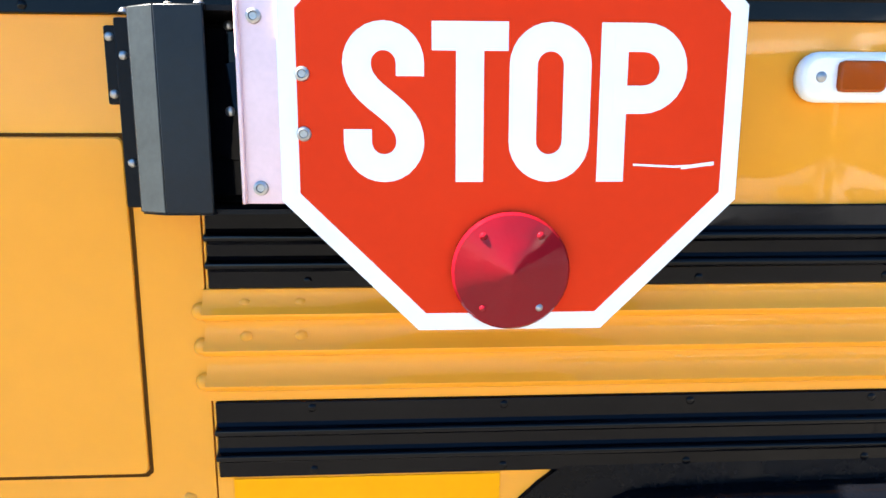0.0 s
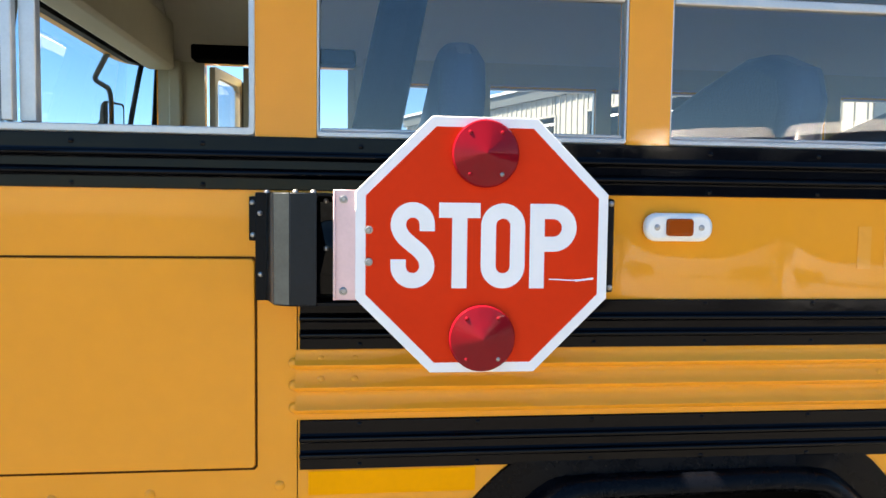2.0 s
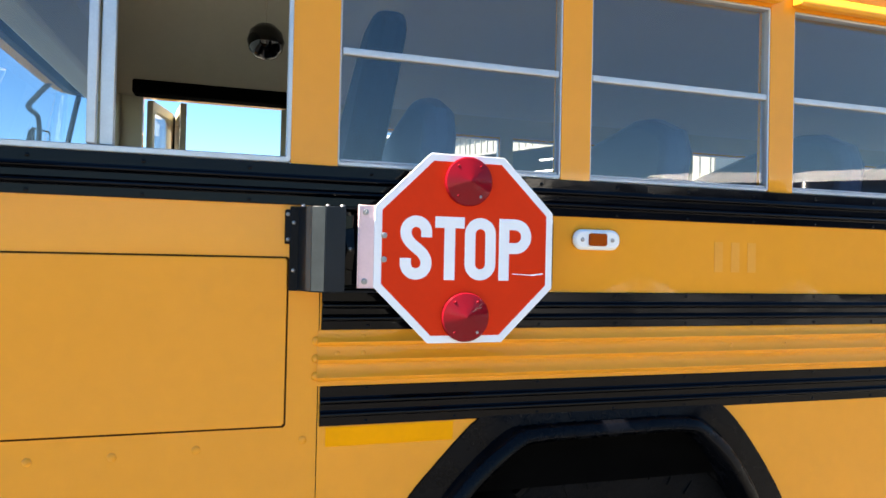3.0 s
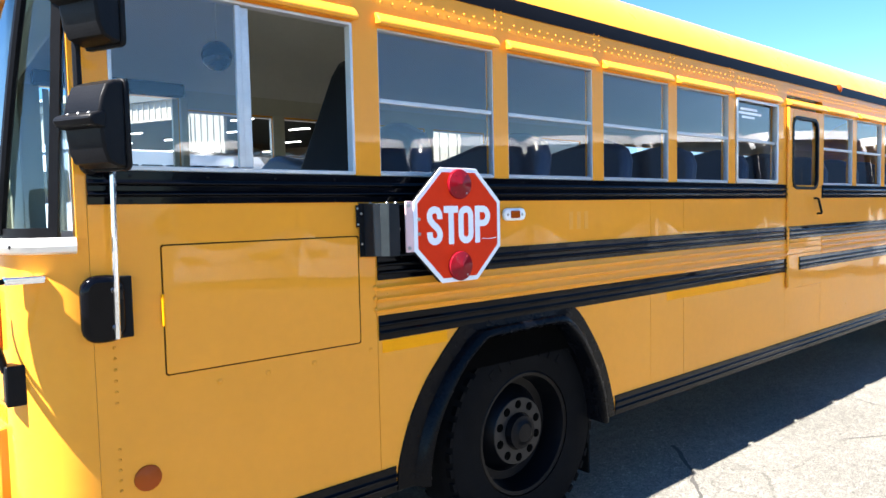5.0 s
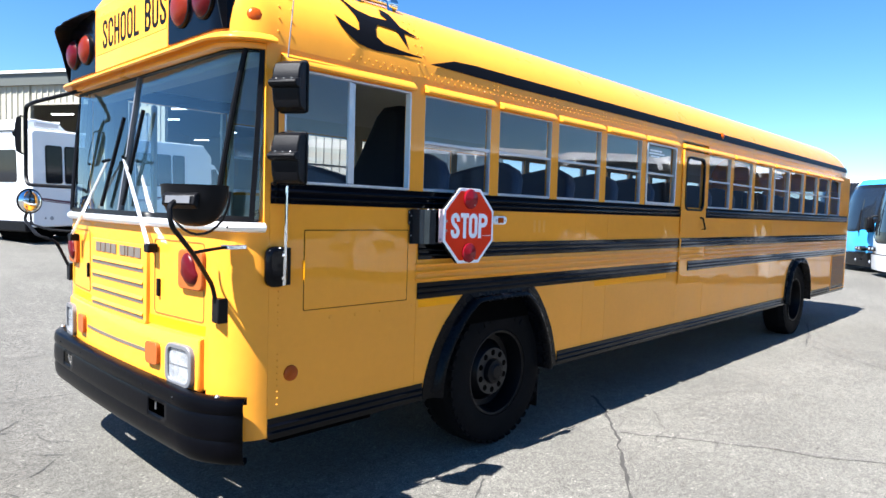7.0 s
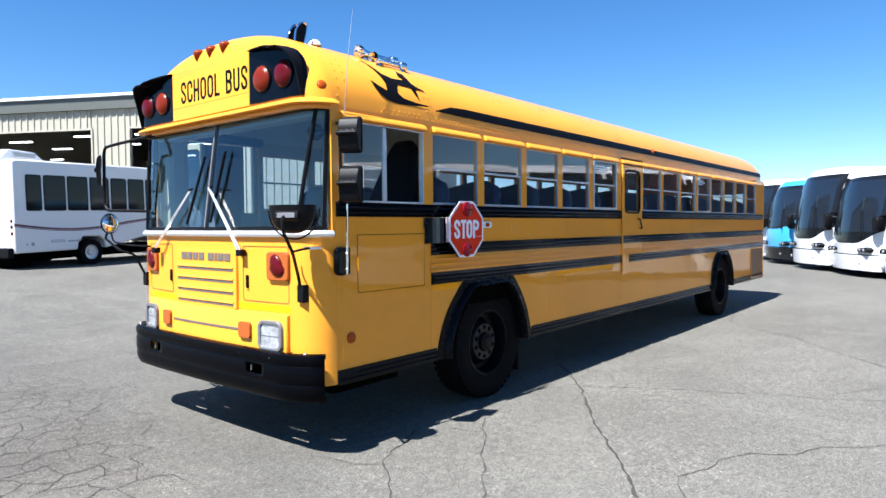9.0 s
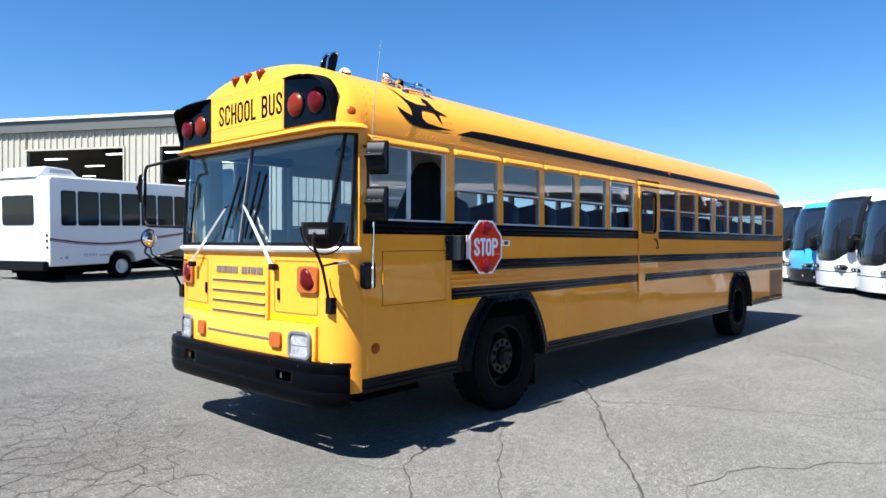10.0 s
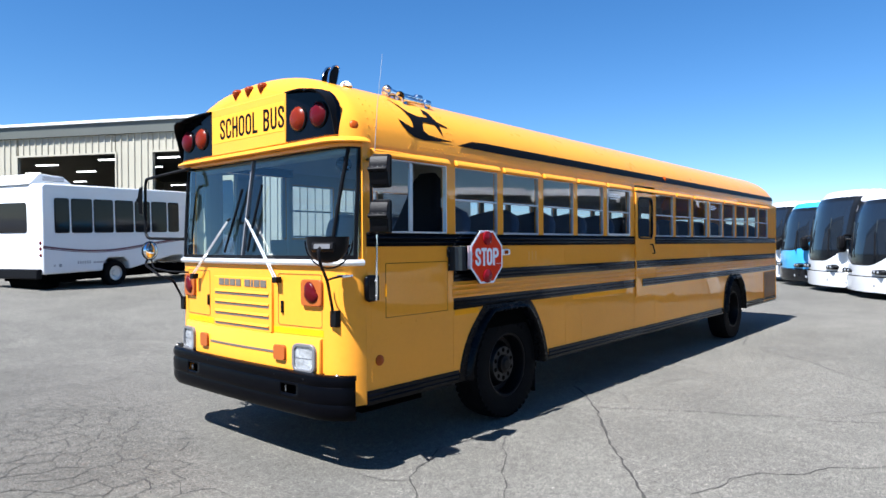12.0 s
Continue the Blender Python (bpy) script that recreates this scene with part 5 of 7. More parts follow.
bm = bmn()
prism(bm, octagon(AP), "y", SY, SY + 0.004)
part("sign_plate", bm, WHITE_SIGN, arm, "white-bordered octagonal plate", bevel=0.001, segs=1)
bm = bmn()
prism(bm, octagon(AP - 0.0185), "y", SY - 0.0006, SY)
part("sign_face", bm, RED_SIGN, arm, "red reflective face")
bm = bmn()
prism(bm, octagon(AP - 0.003, SX + 0.004, SZ - 0.002), "y", SY + 0.026, SY + 0.032)
box(bm, SX - 0.05, SX + 0.05, SY + 0.004, SY + 0.026, SZ - 0.18, SZ + 0.18)
part("back_plate", bm, BLACK_SATIN, arm, "black back plate")
for ch, u0, w in (("S", 1.256, 0.0795), ("T", 1.343, 0.0755), ("O", 1.42, 0.0815), ("P", 1.5105, 0.0875)):
    bm = letter(ch, w, 0.1555, 0.0138, lambda a, b, d: (u0 + a, SY - 0.0006 - d, SZ - 0.0775 + b), 0.0006)
    part("letter_" + ch.lower(), bm, WHITE_SIGN, arm, smooth=0)
for dx, dz in ((0.0, 0.1665), (-0.002, -0.1685)):
    bm = bmn()
    lathe(bm, [(0.0, 0.061), (-0.008, 0.061), (-0.012, 0.0585), (-0.024, 1e-6)], (SX + dx, SY - 0.0006, SZ + dz), "y", 40)
    lamp = part("sign_lamp", bm, RED_LENS, arm, "faceted red lens", smooth=0)
    for a in (52, 128, 232, 308):
        bm = bmn()
        dome(bm, (SX + dx + 0.047 * math.cos(radians(a)), SY - 0.0135, SZ + dz + 0.047 * math.sin(radians(a))), 0.0045, 0.004, "y", -1, 10, 3)
        part("lens_screw", bm, RED_LENS if a < 300 else STEEL, lamp)
# worn scratch on the face
bm = bmn()
ribbon(bm, [(1.548, 1.503), (1.590, 1.501), (1.630, 1.503)], 0.0011, lambda a, b, d: (a, SY - 0.0006 - d, b), 0, 0.0003)
ribbon(bm, [(1.598, 1.500), (1.632, 1.5045)], 0.0018, lambda a, b, d: (a, SY - 0.0007 - d, b), 0, 0.0003)
part("scratch", bm, WHITE_SIGN, arm, "pale scratch across the red face")
for x, z in ((1.217, 1.591), (1.217, 1.5335)):
    bm = bmn()
    lathe(bm, [(0, 0.0075), (-0.003, 0.007), (-0.004, 0.0045), (-0.0025, 0.0035), (-0.0025, 1e-6)], (x, SY - 0.0006, z), "y", 14)
    part("screw", bm, STEEL, arm)
# bare metal hinge strip
bm = bmn()
box(bm, 1.154, 1.205, SY + 0.004, SY + 0.007, 1.464, 1.662)
box(bm, 1.154, 1.158, SY - 0.002, SY + 0.007, 1.464, 1.662)
part("hinge_strip", bm, PINK, arm, "bare metal hinge strip", bevel=0.001, segs=1)
for z in (1.645, 1.480):
    bm = bmn()
    lathe(bm, [(0, 0.0075), (-0.004, 0.007), (-0.005, 0.0045), (-0.003, 0.0035), (-0.003, 1e-6)], (1.172, SY + 0.004, z), "y", 14)
    part("screw", bm, STEEL, arm)
# drive box
bm = bmn()
prism(bm, [(1.078, -0.1035), (1.125, -0.105), (1.125, -0.099), (1.080, -0.098)], "z", 1.455, 1.655)
dbox = part("drive_box", bm, GREY_PLATE, arm, "worn black folded metal drive box", bevel=0.0012)
# angled facet: the sky's reflection is painted as a paler grey
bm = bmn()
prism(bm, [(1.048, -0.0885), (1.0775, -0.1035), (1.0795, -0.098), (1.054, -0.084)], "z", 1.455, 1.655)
part("worn_facet", bm, PALER_GREY, dbox, "angled facet of the drive box, its brighter reflection put into a paler grey", bevel=0.0012)
bm = bmn()
prism(bm, [(1.022, -0.012), (1.0475, -0.088), (1.0535, -0.084), (1.032, -0.012)], "z", 1.455, 1.655)
part("box_side", bm, GREY_PLATE, dbox, bevel=0.0012)
for z in (1.651, 1.453):
    bm = bmn()
    prism(bm, [(1.024, -0.012), (1.0495, -0.0865), (1.078, -0.1025), (1.124, -0.1035), (1.126, -0.095), (1.20, -0.095), (1.20, -0.012)], "z", z, z + 0.005)
    part("box_end", bm, BLACK_SATIN, dbox)
bm = bmn()
box(bm, 1.002, 1.26, -0.014, -0.008, 1.452, 1.658)
box(bm, 0.990, 1.01, -0.012, -0.007, 1.566, 1.650)
part("base_flange", bm, BLACK_SATIN, dbox, bevel=0.004)
bm = bmn()
box(bm, 1.10, 1.19, -0.06, -0.014, 1.47, 1.64)
lathe(bm, [(-0.060, 0.052), (-0.070, 0.050), (-0.072, 0.03), (-0.078, 0.012), (-0.08, 1e-6)], (1.150, 0, 1.556), "y", 24)
part("drive_motor", bm, BLACK, dbox)
for x, y, z in ((0.9965, -0.012, 1.638), (0.9975, -0.012, 1.577), (1.011, -0.014, 1.618), (1.012, -0.014, 1.502), (1.138, -0.064, 1.642), (1.14, -0.08, 1.556)):
    bm = bmn()
    dome(bm, (x, y, z), 0.0052, 0.0035, "y", -1, 12, 3)
    part("screw", bm, STEEL, dbox)
for x, y in ((1.03, -0.05), (1.085, -0.08), (1.118, -0.09)):
    bm = bmn()
    dome(bm, (x, y, 1.656), 0.006, 0.006, "z", 1, 10, 3)
    part("screw", bm, STEEL, dbox)
# stop bracket behind the sign
bm = bmn()
box(bm, 1.60, 1.702, -0.022, -0.004, 1.468, 1.655)
sb = part("rest_bracket", bm, BLACK_SATIN, bus, "black rest bracket behind the sign", bevel=0.005)
for z in (1.645, 1.478):
    bm = bmn()
    dome(bm, (1.694, -0.022, z), 0.006, 0.004, "y", -1, 10, 3)
    part("screw", bm, STEEL, sb)

# marker lamp beside the sign
bm = bmn()
prism(bm, rrect(1.766, 1.910, 1.571, 1.628, 0.026, 6), "y", -0.020, 0.0)
ml = part("side_marker_lamp", bm, WHITE_PLASTIC, bus, "white oblong marker lamp with an amber lens", bevel=0.008)
bm = bmn()
prism(bm, rrect(1.809, 1.865, 1.582, 1.617, 0.006, 3), "y", -0.027, -0.018)
part("amber_lens", bm, AMBER_LENS, ml, bevel=0.003)
for x in (1.791, 1.884):
    bm = bmn()
    dome(bm, (x, -0.020, 1.599), 0.0065, 0.003, "y", -1, 10, 3)
    part("screw", bm, STEEL, ml)
bm = bmn()
lathe(bm, [(0, 0.041), (-0.006, 0.040), (-0.010, 0.034), (-0.012, 1e-6)], (0.212, 0, 0.808), "y", 26)
part("round_reflector", bm, AMBER_LENS, bus, "round amber side reflector")


# ---- mirrors, antenna, horns ----
def mirror_head(x, y, z0, z1, w, rz, owner):
    """A boxy mirror with a curved back, its glass to the rear; origin at its middle."""
    h = z1 - z0
    bm = bmn()
    prof = [(0.018, -h / 2 + 0.008), (0.018, h / 2 - 0.008), (-0.012, h / 2 - 0.010), (-0.038, h / 2 - 0.024), (-0.055, h * 0.26), (-0.066, h * 0.08), (-0.060, -h * 0.12), (-0.054, -h * 0.3), (-0.040, -h / 2 + 0.020), (-0.010, -h / 2 + 0.009)]
    prism(bm, prof, "y", -w / 2 + 0.006, w / 2 - 0.006)
    head = part("mirror_head", bm, BLACK_SATIN, owner, "black mirror housing", loc=(x, y, (z0 + z1) / 2), bevel=0.007, segs=2)
    head.rotation_euler = (0, 0, radians(rz))
    bm = bmn()
    prism(bm, rrect(-w / 2, w / 2, -h / 2, h / 2, 0.018, 4), "x", 0.014, 0.030)
    part("mirror_rim", bm, BLACK_SATIN, head, "thin black rim round the glass", bevel=0.004)
    bm = bmn()
    prism(bm, rrect(-w / 2 + 0.012, w / 2 - 0.012, -h / 2 + 0.012, h / 2 - 0.012, 0.015, 3), "x", 0.028, 0.033)
    part("mirror_glass", bm, MIRROR, head)
    bm = bmn()
    prism(bm, [(-0.045, 0.034), (-0.092, 0.016), (-0.096, 0.004), (-0.088, -0.012), (-0.045, -0.020)], "y", -w / 2 + 0.004, w / 2 - 0.004)
    part("clamp", bm, BLACK_SATIN, head, bevel=0.006)
    bm = bmn()
    for k in (-0.04, 0.0, 0.04):
        dome(bm, (-0.072, k, 0.022), 0.005, 0.005, "z", 1, 8, 3)
    part("clamp_bolt_row", bm, STEEL, head, kind="stuff")
    return head


mm = new("driver_mirrors")
mm.parent = bus
mm["label"] = "stacked black rear-view mirrors on the driver's post"
mirror_head(0.105, -0.135, 2.09, 2.335, 0.152, 28, mm)
mirror_head(0.105, -0.135, 1.752, 2.005, 0.152, 28, mm)
bm = bmn()
tube(bm, bend([(0.10, 0.0, 2.30), (0.06, -0.08, 2.30), (0.06, -0.08, 1.76), (0.10, 0.0, 1.76)], 0.04), 0.011)
part("mirror_bracket", bm, BLACK_SATIN, mm)
bm = bmn()
tube(bm, [(0.135, -0.05, 1.265), (0.145, -0.05, 1.80)], 0.0085, 10)
part("mirror_rod", bm, CHROME, mm)
bm = bmn()
tube(bm, [(0.14, -0.03, 2.28), (0.19, -0.015, 2.70), (0.28, 0.02, 3.12)], 0.004, 6, 0.0012)
part("antenna", bm, STEEL, bus, "thin whip antenna")
bm = bmn()
prism(bm, rrect(0.045, 0.165, 1.255, 1.455, 0.045, 5), "y", -0.05, 0.0)
sm = part("convex_mirror", bm, BLACK, bus, "black oval side mirror", bevel=0.02, segs=3)
bm = bmn()
box(bm, 0.128, 0.186, -0.03, -0.012, 1.262, 1.448)
part("mirror_backing", bm, BLACK_SATIN, sm, bevel=0.004)
for z in (1.30, 1.41):
    bm = bmn()
    tube(bm, [(0.12, -0.03, z), (0.137, -0.056, z)], 0.010)
    part("rod_clamp", bm, CHROME, sm)


def crossview(name, f):
    """A front bowl mirror on a bent arm, out beyond the corner. f turns y to the wanted side."""
    e = new(name)
    e.parent = bus
    e["label"] = "black bowl mirror on a bent arm"
    c = Vector((-0.32, -0.052, 1.716))
    u = Vector((-0.165, 0.241, 0)).normalized()
    w = Vector((u.y, -u.x, 0))
    def to(a, b, z):
        p = c + u * a + w * b
        return (p.x, f(p.y), c.z + z)
    n = 28
    bm = bmn()
    rings = []
    for k in range(9):
        t = math.pi / 2 * k / 8
        rings.append([bm.verts.new(to(0.148 * math.cos(t) ** 0.8 * math.cos(q * 2 * math.pi / n), 0.108 * math.cos(t) ** 0.8 * math.sin(q * 2 * math.pi / n), -0.165 * math.sin(t))) for q in range(n)])
    for A, B in zip(rings, rings[1:]):
        for k in range(n):
            bm.faces.new((A[k], A[(k + 1) % n], B[(k + 1) % n], B[k]))
    top = [bm.verts.new(to(0.151 * math.cos(q * 2 * math.pi / n), 0.111 * math.sin(q * 2 * math.pi / n), 0.016)) for q in range(n)]
    for k in range(n):
        bm.faces.new((rings[0][k], rings[0][(k + 1) % n], top[(k + 1) % n], top[k]))
    bm.faces.new(top)
    bmesh.ops.remove_doubles(bm, verts=bm.verts, dist=1e-4)
    part("mirror_bowl", bm, BLACK_SATIN, e, "black plastic bowl", smooth=60)
    bm = bmn()
    V = []
    for b, z in ((-0.09, -0.015), (-0.125, -0.03), (-0.135, -0.07), (-0.10, -0.09)):
        V.append([bm.verts.new(to(a, b, z)) for a in (-0.075, 0.075)])
    for A, B in zip(V, V[1:] + V[:1]):
        bm.faces.new((A[0], A[1], B[1], B[0]))
    bm.faces.new([v[0] for v in V])
    bm.faces.new([v[1] for v in V])
    part("mirror_clamp", bm, BLACK_SATIN, e, bevel=0.006)
    bm = bmn()
    V = [[bm.verts.new(to(a, b, z)) for a in (-0.055, 0.055)] for b, z in ((-0.1335, -0.034), (-0.1385, -0.064), (-0.1355, -0.065), (-0.1305, -0.034))]
    for A, B in zip(V, V[1:] + V[:1]):
        bm.faces.new((A[0], A[1], B[1], B[0]))
    bm.faces.new([v[0] for v in V])
    bm.faces.new([v[1] for v in V])
    part("clamp_plate", bm, BEZEL, e, "small grey plate on the clamp")
    bm = bmn()
    tube(bm, bend([(-0.13, f(0.125), 1.18), (-0.15, f(0.12), 1.265), (-0.324, f(-0.051), 1.43), (-0.47, f(-0.155), 1.56), (-0.47, f(-0.14), 1.64), (-0.43, f(-0.11), 1.66)], 0.05), 0.011)
    tube(bm, bend([(-0.10, f(0.05), 1.452), (-0.20, f(0.02), 1.445), (-0.33, f(-0.055), 1.436)], 0.05), 0.008)
    tube(bm, [to(0.185 * math.cos(q), 0.02 + 0.06 * math.cos(q), -0.19 * math.sin(q) - 0.01) for q in [math.pi * k / 14 for k in range(15)]], 0.006, 6)
    part("mirror_arm", bm, BLACK_SATIN, e)
    bm = bmn()
    box(bm, -0.135, -0.04, f(0.125) - 0.033, f(0.125) + 0.033, 1.08, 1.20)
    part("arm_base", bm, BLACK_SATIN, e, bevel=0.006)
    bm = bmn()
    box(bm, -0.13, -0.03, f(0.05) - 0.035, f(0.05) + 0.035, 1.44, 1.462)
    part("arm_plate", bm, CHROME, e, bevel=0.004)
    return e


crossview("front_mirror", lambda y: y)

# convex mirror on the door side, turned to the driver
e = new("front_mirror")
e.parent = bus
e["label"] = "round convex mirror in a black rim on bent arms"
e.location = (-0.30, 2.61, 1.632)
e.rotation_euler = (0, 0, radians(17))
bm = bmn()
lathe(bm, [(0.03, 1e-6), (0.025, 0.05), (0.008, 0.088), (-0.004, 0.092), (-0.010, 0.088), (-0.004, 0.080)], (0, 0, 0), "y", 28)
part("mirror_back", bm, BLACK_SATIN, e, "black shell and rim", smooth=60)
bm = bmn()
dome(bm, (0, -0.003, 0), 0.084, 0.035, "y", -1, 28, 7)
part("mirror_glass", bm, MIRROR, e, "silvered convex glass", smooth=60)
e2 = new("mirror_stand")
e2.parent = bus
for name_, pts_, r_ in (("stand_arm", [(-0.30, 2.65, 1.56), (-0.32, 2.66, 1.50), (-0.30, 2.40, 1.392), (-0.20, 2.36, 1.36), (-0.13, BW - 0.125, 1.18)], 0.011), ("stand_brace", [(-0.30, 2.58, 1.55), (-0.31, 2.52, 1.47), (-0.26, 2.30, 1.44), (-0.13, 2.2, 1.43)], 0.008)):
    bm = bmn()
    tube(bm, bend(pts_, 0.04), r_)
    part(name_, bm, BLACK_SATIN, e2)
bm = bmn()
box(bm, -0.135, -0.04, BW - 0.158, BW - 0.092, 1.08, 1.20)
part("arm_base", bm, BLACK_SATIN, e2, bevel=0.006)
far = new("door_side_mirror")
far.parent = bus
far["label"] = "black looped mirror frame on the door side"
bm = bmn()
tube(bm, bend([(-0.10, BW - 0.30, 2.40), (-0.30, 2.46, 2.325), (-0.30, 2.66, 2.315), (-0.30, 2.69, 2.26), (-0.30, 2.69, 1.80), (-0.30, 2.64, 1.75), (-0.10, BW - 0.12, 1.74)], 0.06), 0.014)
part("mirror_loop", bm, BLACK_SATIN, far)
mirror_head(-0.315, 2.745, 1.97, 2.25, 0.15, -26, far).scale = (0.45, 1, 1)

# roof fittings
e = new("air_horns")
e.parent = bus
e["label"] = "chrome twin-trumpet air horns on the roof edge"
for yo, x0, L_, zc in ((0.31, 0.76, 0.36, 2.915), (0.41, 0.70, 0.42, 2.975)):
    bm = bmn()
    lathe(bm, [(0.0, 0.056), (0.014, 0.054), (0.06, 0.032), (0.14, 0.022), (L_ - 0.07, 0.018), (L_ - 0.06, 0.036), (L_, 0.038), (L_ + 0.01, 1e-6)], (x0, yo, zc), "x", 18)
    part("trumpet", bm, CHROME, e, smooth=40)
for x in (0.80, 1.06):
    bm = bmn()
    prism(bm, [(0.27, 2.83), (0.29, 2.915), (0.42, 2.975), (0.45, 2.93)], "x", x - 0.02, x + 0.02)
    part("horn_bracket", bm, CHROME, e)
e = new("roof_beacon")
e.parent = bus
for yo in (0.44, 0.52):
    bm = bmn()
    prism(bm, [(0.10, 2.93), (0.115, 3.02), (0.15, 3.07), (0.185, 3.085), (0.205, 3.07), (0.19, 3.0), (0.17, 2.93)], "y", yo - 0.006, yo + 0.006)
    fin = part("fin", bm, BLACK_SATIN, e, bevel=0.003)
    bm = bmn()
    tube(bm, bend([(0.095, yo, 2.93), (0.11, yo, 3.025), (0.15, yo, 3.08), (0.19, yo, 3.093), (0.215, yo, 3.07), (0.20, yo, 3.0), (0.18, yo, 2.93)], 0.02), 0.008, 6)
    part("fin_edge", bm, CHROME, fin)
bm = bmn()
dome(bm, (0.30, 0.46, 2.95), 0.05, 0.045, "z", 1, 18, 4)
part("beacon_dome", bm, WHITE_PLASTIC, e)


# black vinyl on the roof edge
def roof_place(x, z, grow=0.003):
    s = min(1, max(0, (z - ZE) / (ZT - ZE))) ** (2.25 / 2)
    c = math.sqrt(max(0, 1 - s * s))
    yy = c ** (2 / 2.25)
    p = Vector((x, BW / 2 - (BW / 2) * yy, z))
    return p + Vector((0, -0.003 * max(0.2, yy) - 0.001, 0.003))


def roof_strip(name, upper, lower, label="", n=6):
    """A vinyl strip on the roof edge between two lines of (x, z)."""
    bm = bmn()
    cols = [[bm.verts.new(roof_place(a[0] + (b[0] - a[0]) * k / n, a[1] + (b[1] - a[1]) * k / n)) for k in range(n + 1)] for a, b in zip(upper, lower)]
    for A, B in zip(cols, cols[1:]):
        for k in range(n):
            bm.faces.new((A[k], B[k], B[k + 1], A[k + 1]))
    bmesh.ops.remove_doubles(bm, verts=bm.verts, dist=1e-5)
    ob = part(name, bm, BLACK_DECAL, bus, label, smooth=60)
    return ob


roof_strip("roof_stripe", [(1.16, 2.521), (1.375, 2.580), (1.586, 2.589)] + [(2.0 + k, 2.588) for k in range(10)] + [(11.3, 2.588)], [(1.16, 2.517), (1.355, 2.516), (1.559, 2.512)] + [(2.0 + k, 2.508) for k in range(10)] + [(11.3, 2.508)], "long black vinyl stripe along the roof edge", 4)
roof_strip("roof_flourish", [(0.491, 2.667), (0.559, 2.633), (0.624, 2.611), (0.73, 2.612), (0.75, 2.602), (0.796, 2.571), (0.921, 2.557), (1.085, 2.547)], [(0.487, 2.664), (0.502, 2.618), (0.543, 2.57), (0.611, 2.532), (0.67, 2.521), (0.741, 2.516), (0.912, 2.528), (1.082, 2.542)], "black vinyl flourish on the roof edge")
roof_strip("roof_flourish", [(0.641, 2.714), (0.645, 2.661), (0.632, 2.612), (0.637, 2.557)], [(0.86, 2.71), (0.785, 2.68), (0.76, 2.648), (0.748, 2.598)])
roof_strip("roof_flourish", [(0.593, 2.874), (0.63, 2.81), (0.675, 2.752), (0.769, 2.731), (0.881, 2.738), (0.973, 2.72), (1.094, 2.677)], [(0.583, 2.867), (0.617, 2.783), (0.638, 2.711), (0.732, 2.687), (0.793, 2.684), (0.939, 2.68), (1.087, 2.671)])
roof_strip("roof_flourish", [(0.917, 2.831), (0.967, 2.804), (0.972, 2.753), (0.993, 2.691), (0.986, 2.596)], [(0.871, 2.77), (0.895, 2.762), (0.897, 2.713), (0.933, 2.671), (0.978, 2.589)])


# ---- inside the bus ----
def seat_back(w, flip):
    """Outline of a padded backrest: highest near the window, falling away to the aisle."""
    pts = [(0.0, 0.32), (w, 0.32), (w, 0.83), (w - 0.05, 0.89), (w * 0.5, 0.975), (0.24, 1.01), (0.16, 1.0), (0.04, 0.945), (0.0, 0.87)]
    return [(w - y, z) for y, z in pts] if flip else pts


def passenger_seat(x, y0, y1, flip=False):
    e = new("passenger_seat")
    e.parent = bus
    e.location = (x, y0, 1.02)
    w = y1 - y0
    bm = bmn()
    box(bm, -0.46, 0.0, 0.02, w - 0.02, 0.30, 0.43)
    part("seat_cushion", bm, SEAT, e, bevel=0.04, segs=3)
    bm = bmn()
    prism(bm, seat_back(w, flip), "x", 0.0, 0.11)
    for v in bm.verts:
        v.co.x += (v.co.z - 0.32) * 0.17
    part("backrest", bm, SEAT, e, bevel=0.035, segs=3)
    for yy in (0.12, w - 0.12):
        for xx in (-0.40, -0.04):
            bm = bmn()
            tube(bm, [(xx, yy, 0.0), (xx, yy, 0.32)], 0.016, 8)
            part("leg", bm, BLACK_SATIN, e)
    return e


ps = passenger_seat(2.04, 0.09, 1.03)
for k in range(1, 13):
    again(ps, (2.04 + 0.70 * k, 0.09, 1.02))
ps = passenger_seat(1.52, 1.41, 2.35, True)
for k in range(1, 14):
    again(ps, (1.52 + 0.70 * k, 1.41, 1.02))
# driver's seat, dash and wheel
e = new("driver_seat")
e.parent = bus
bm = bmn()
box(bm, 0.70, 1.18, 0.32, 0.82, 1.40, 1.52)
part("seat_cushion", bm, SEAT_DARK, e, bevel=0.04, segs=3)
bm = bmn()
prism(bm, [(0.30, 1.48), (0.86, 1.48), (0.85, 1.78), (0.74, 2.04), (0.64, 2.28), (0.58, 2.34), (0.44, 2.34), (0.37, 2.28), (0.30, 1.9)], "x", 1.10, 1.22)
for v in bm.verts:
    v.co.x += (v.co.z - 1.48) * 0.20
part("backrest", bm, SEAT_DARK, e, bevel=0.04, segs=3)
bm = bmn()
box(bm, 0.82, 1.06, 0.45, 0.70, 1.02, 1.40)
part("pedestal", bm, BLACK_SATIN, e)
bm = bmn()
prism(bm, [(-0.05, 1.02), (-0.05, 1.55), (0.12, 1.58), (0.34, 1.50), (0.40, 1.30), (0.36, 1.02)], "y", 0.12, 1.75)
part("dashboard", bm, SEAT_DARK, bus, "dark dashboard", bevel=0.03)
e = new("steering_wheel")
e.parent = bus
e.location = (0.50, 0.57, 1.62)
e.rotation_euler = (0, radians(-28), 0)
bm = bmn()
n = 36
tube(bm, [(0.23 * math.cos(2 * math.pi * k / n), 0.23 * math.sin(2 * math.pi * k / n), 0) for k in range(n + 1)], 0.014, 8, cap=False)
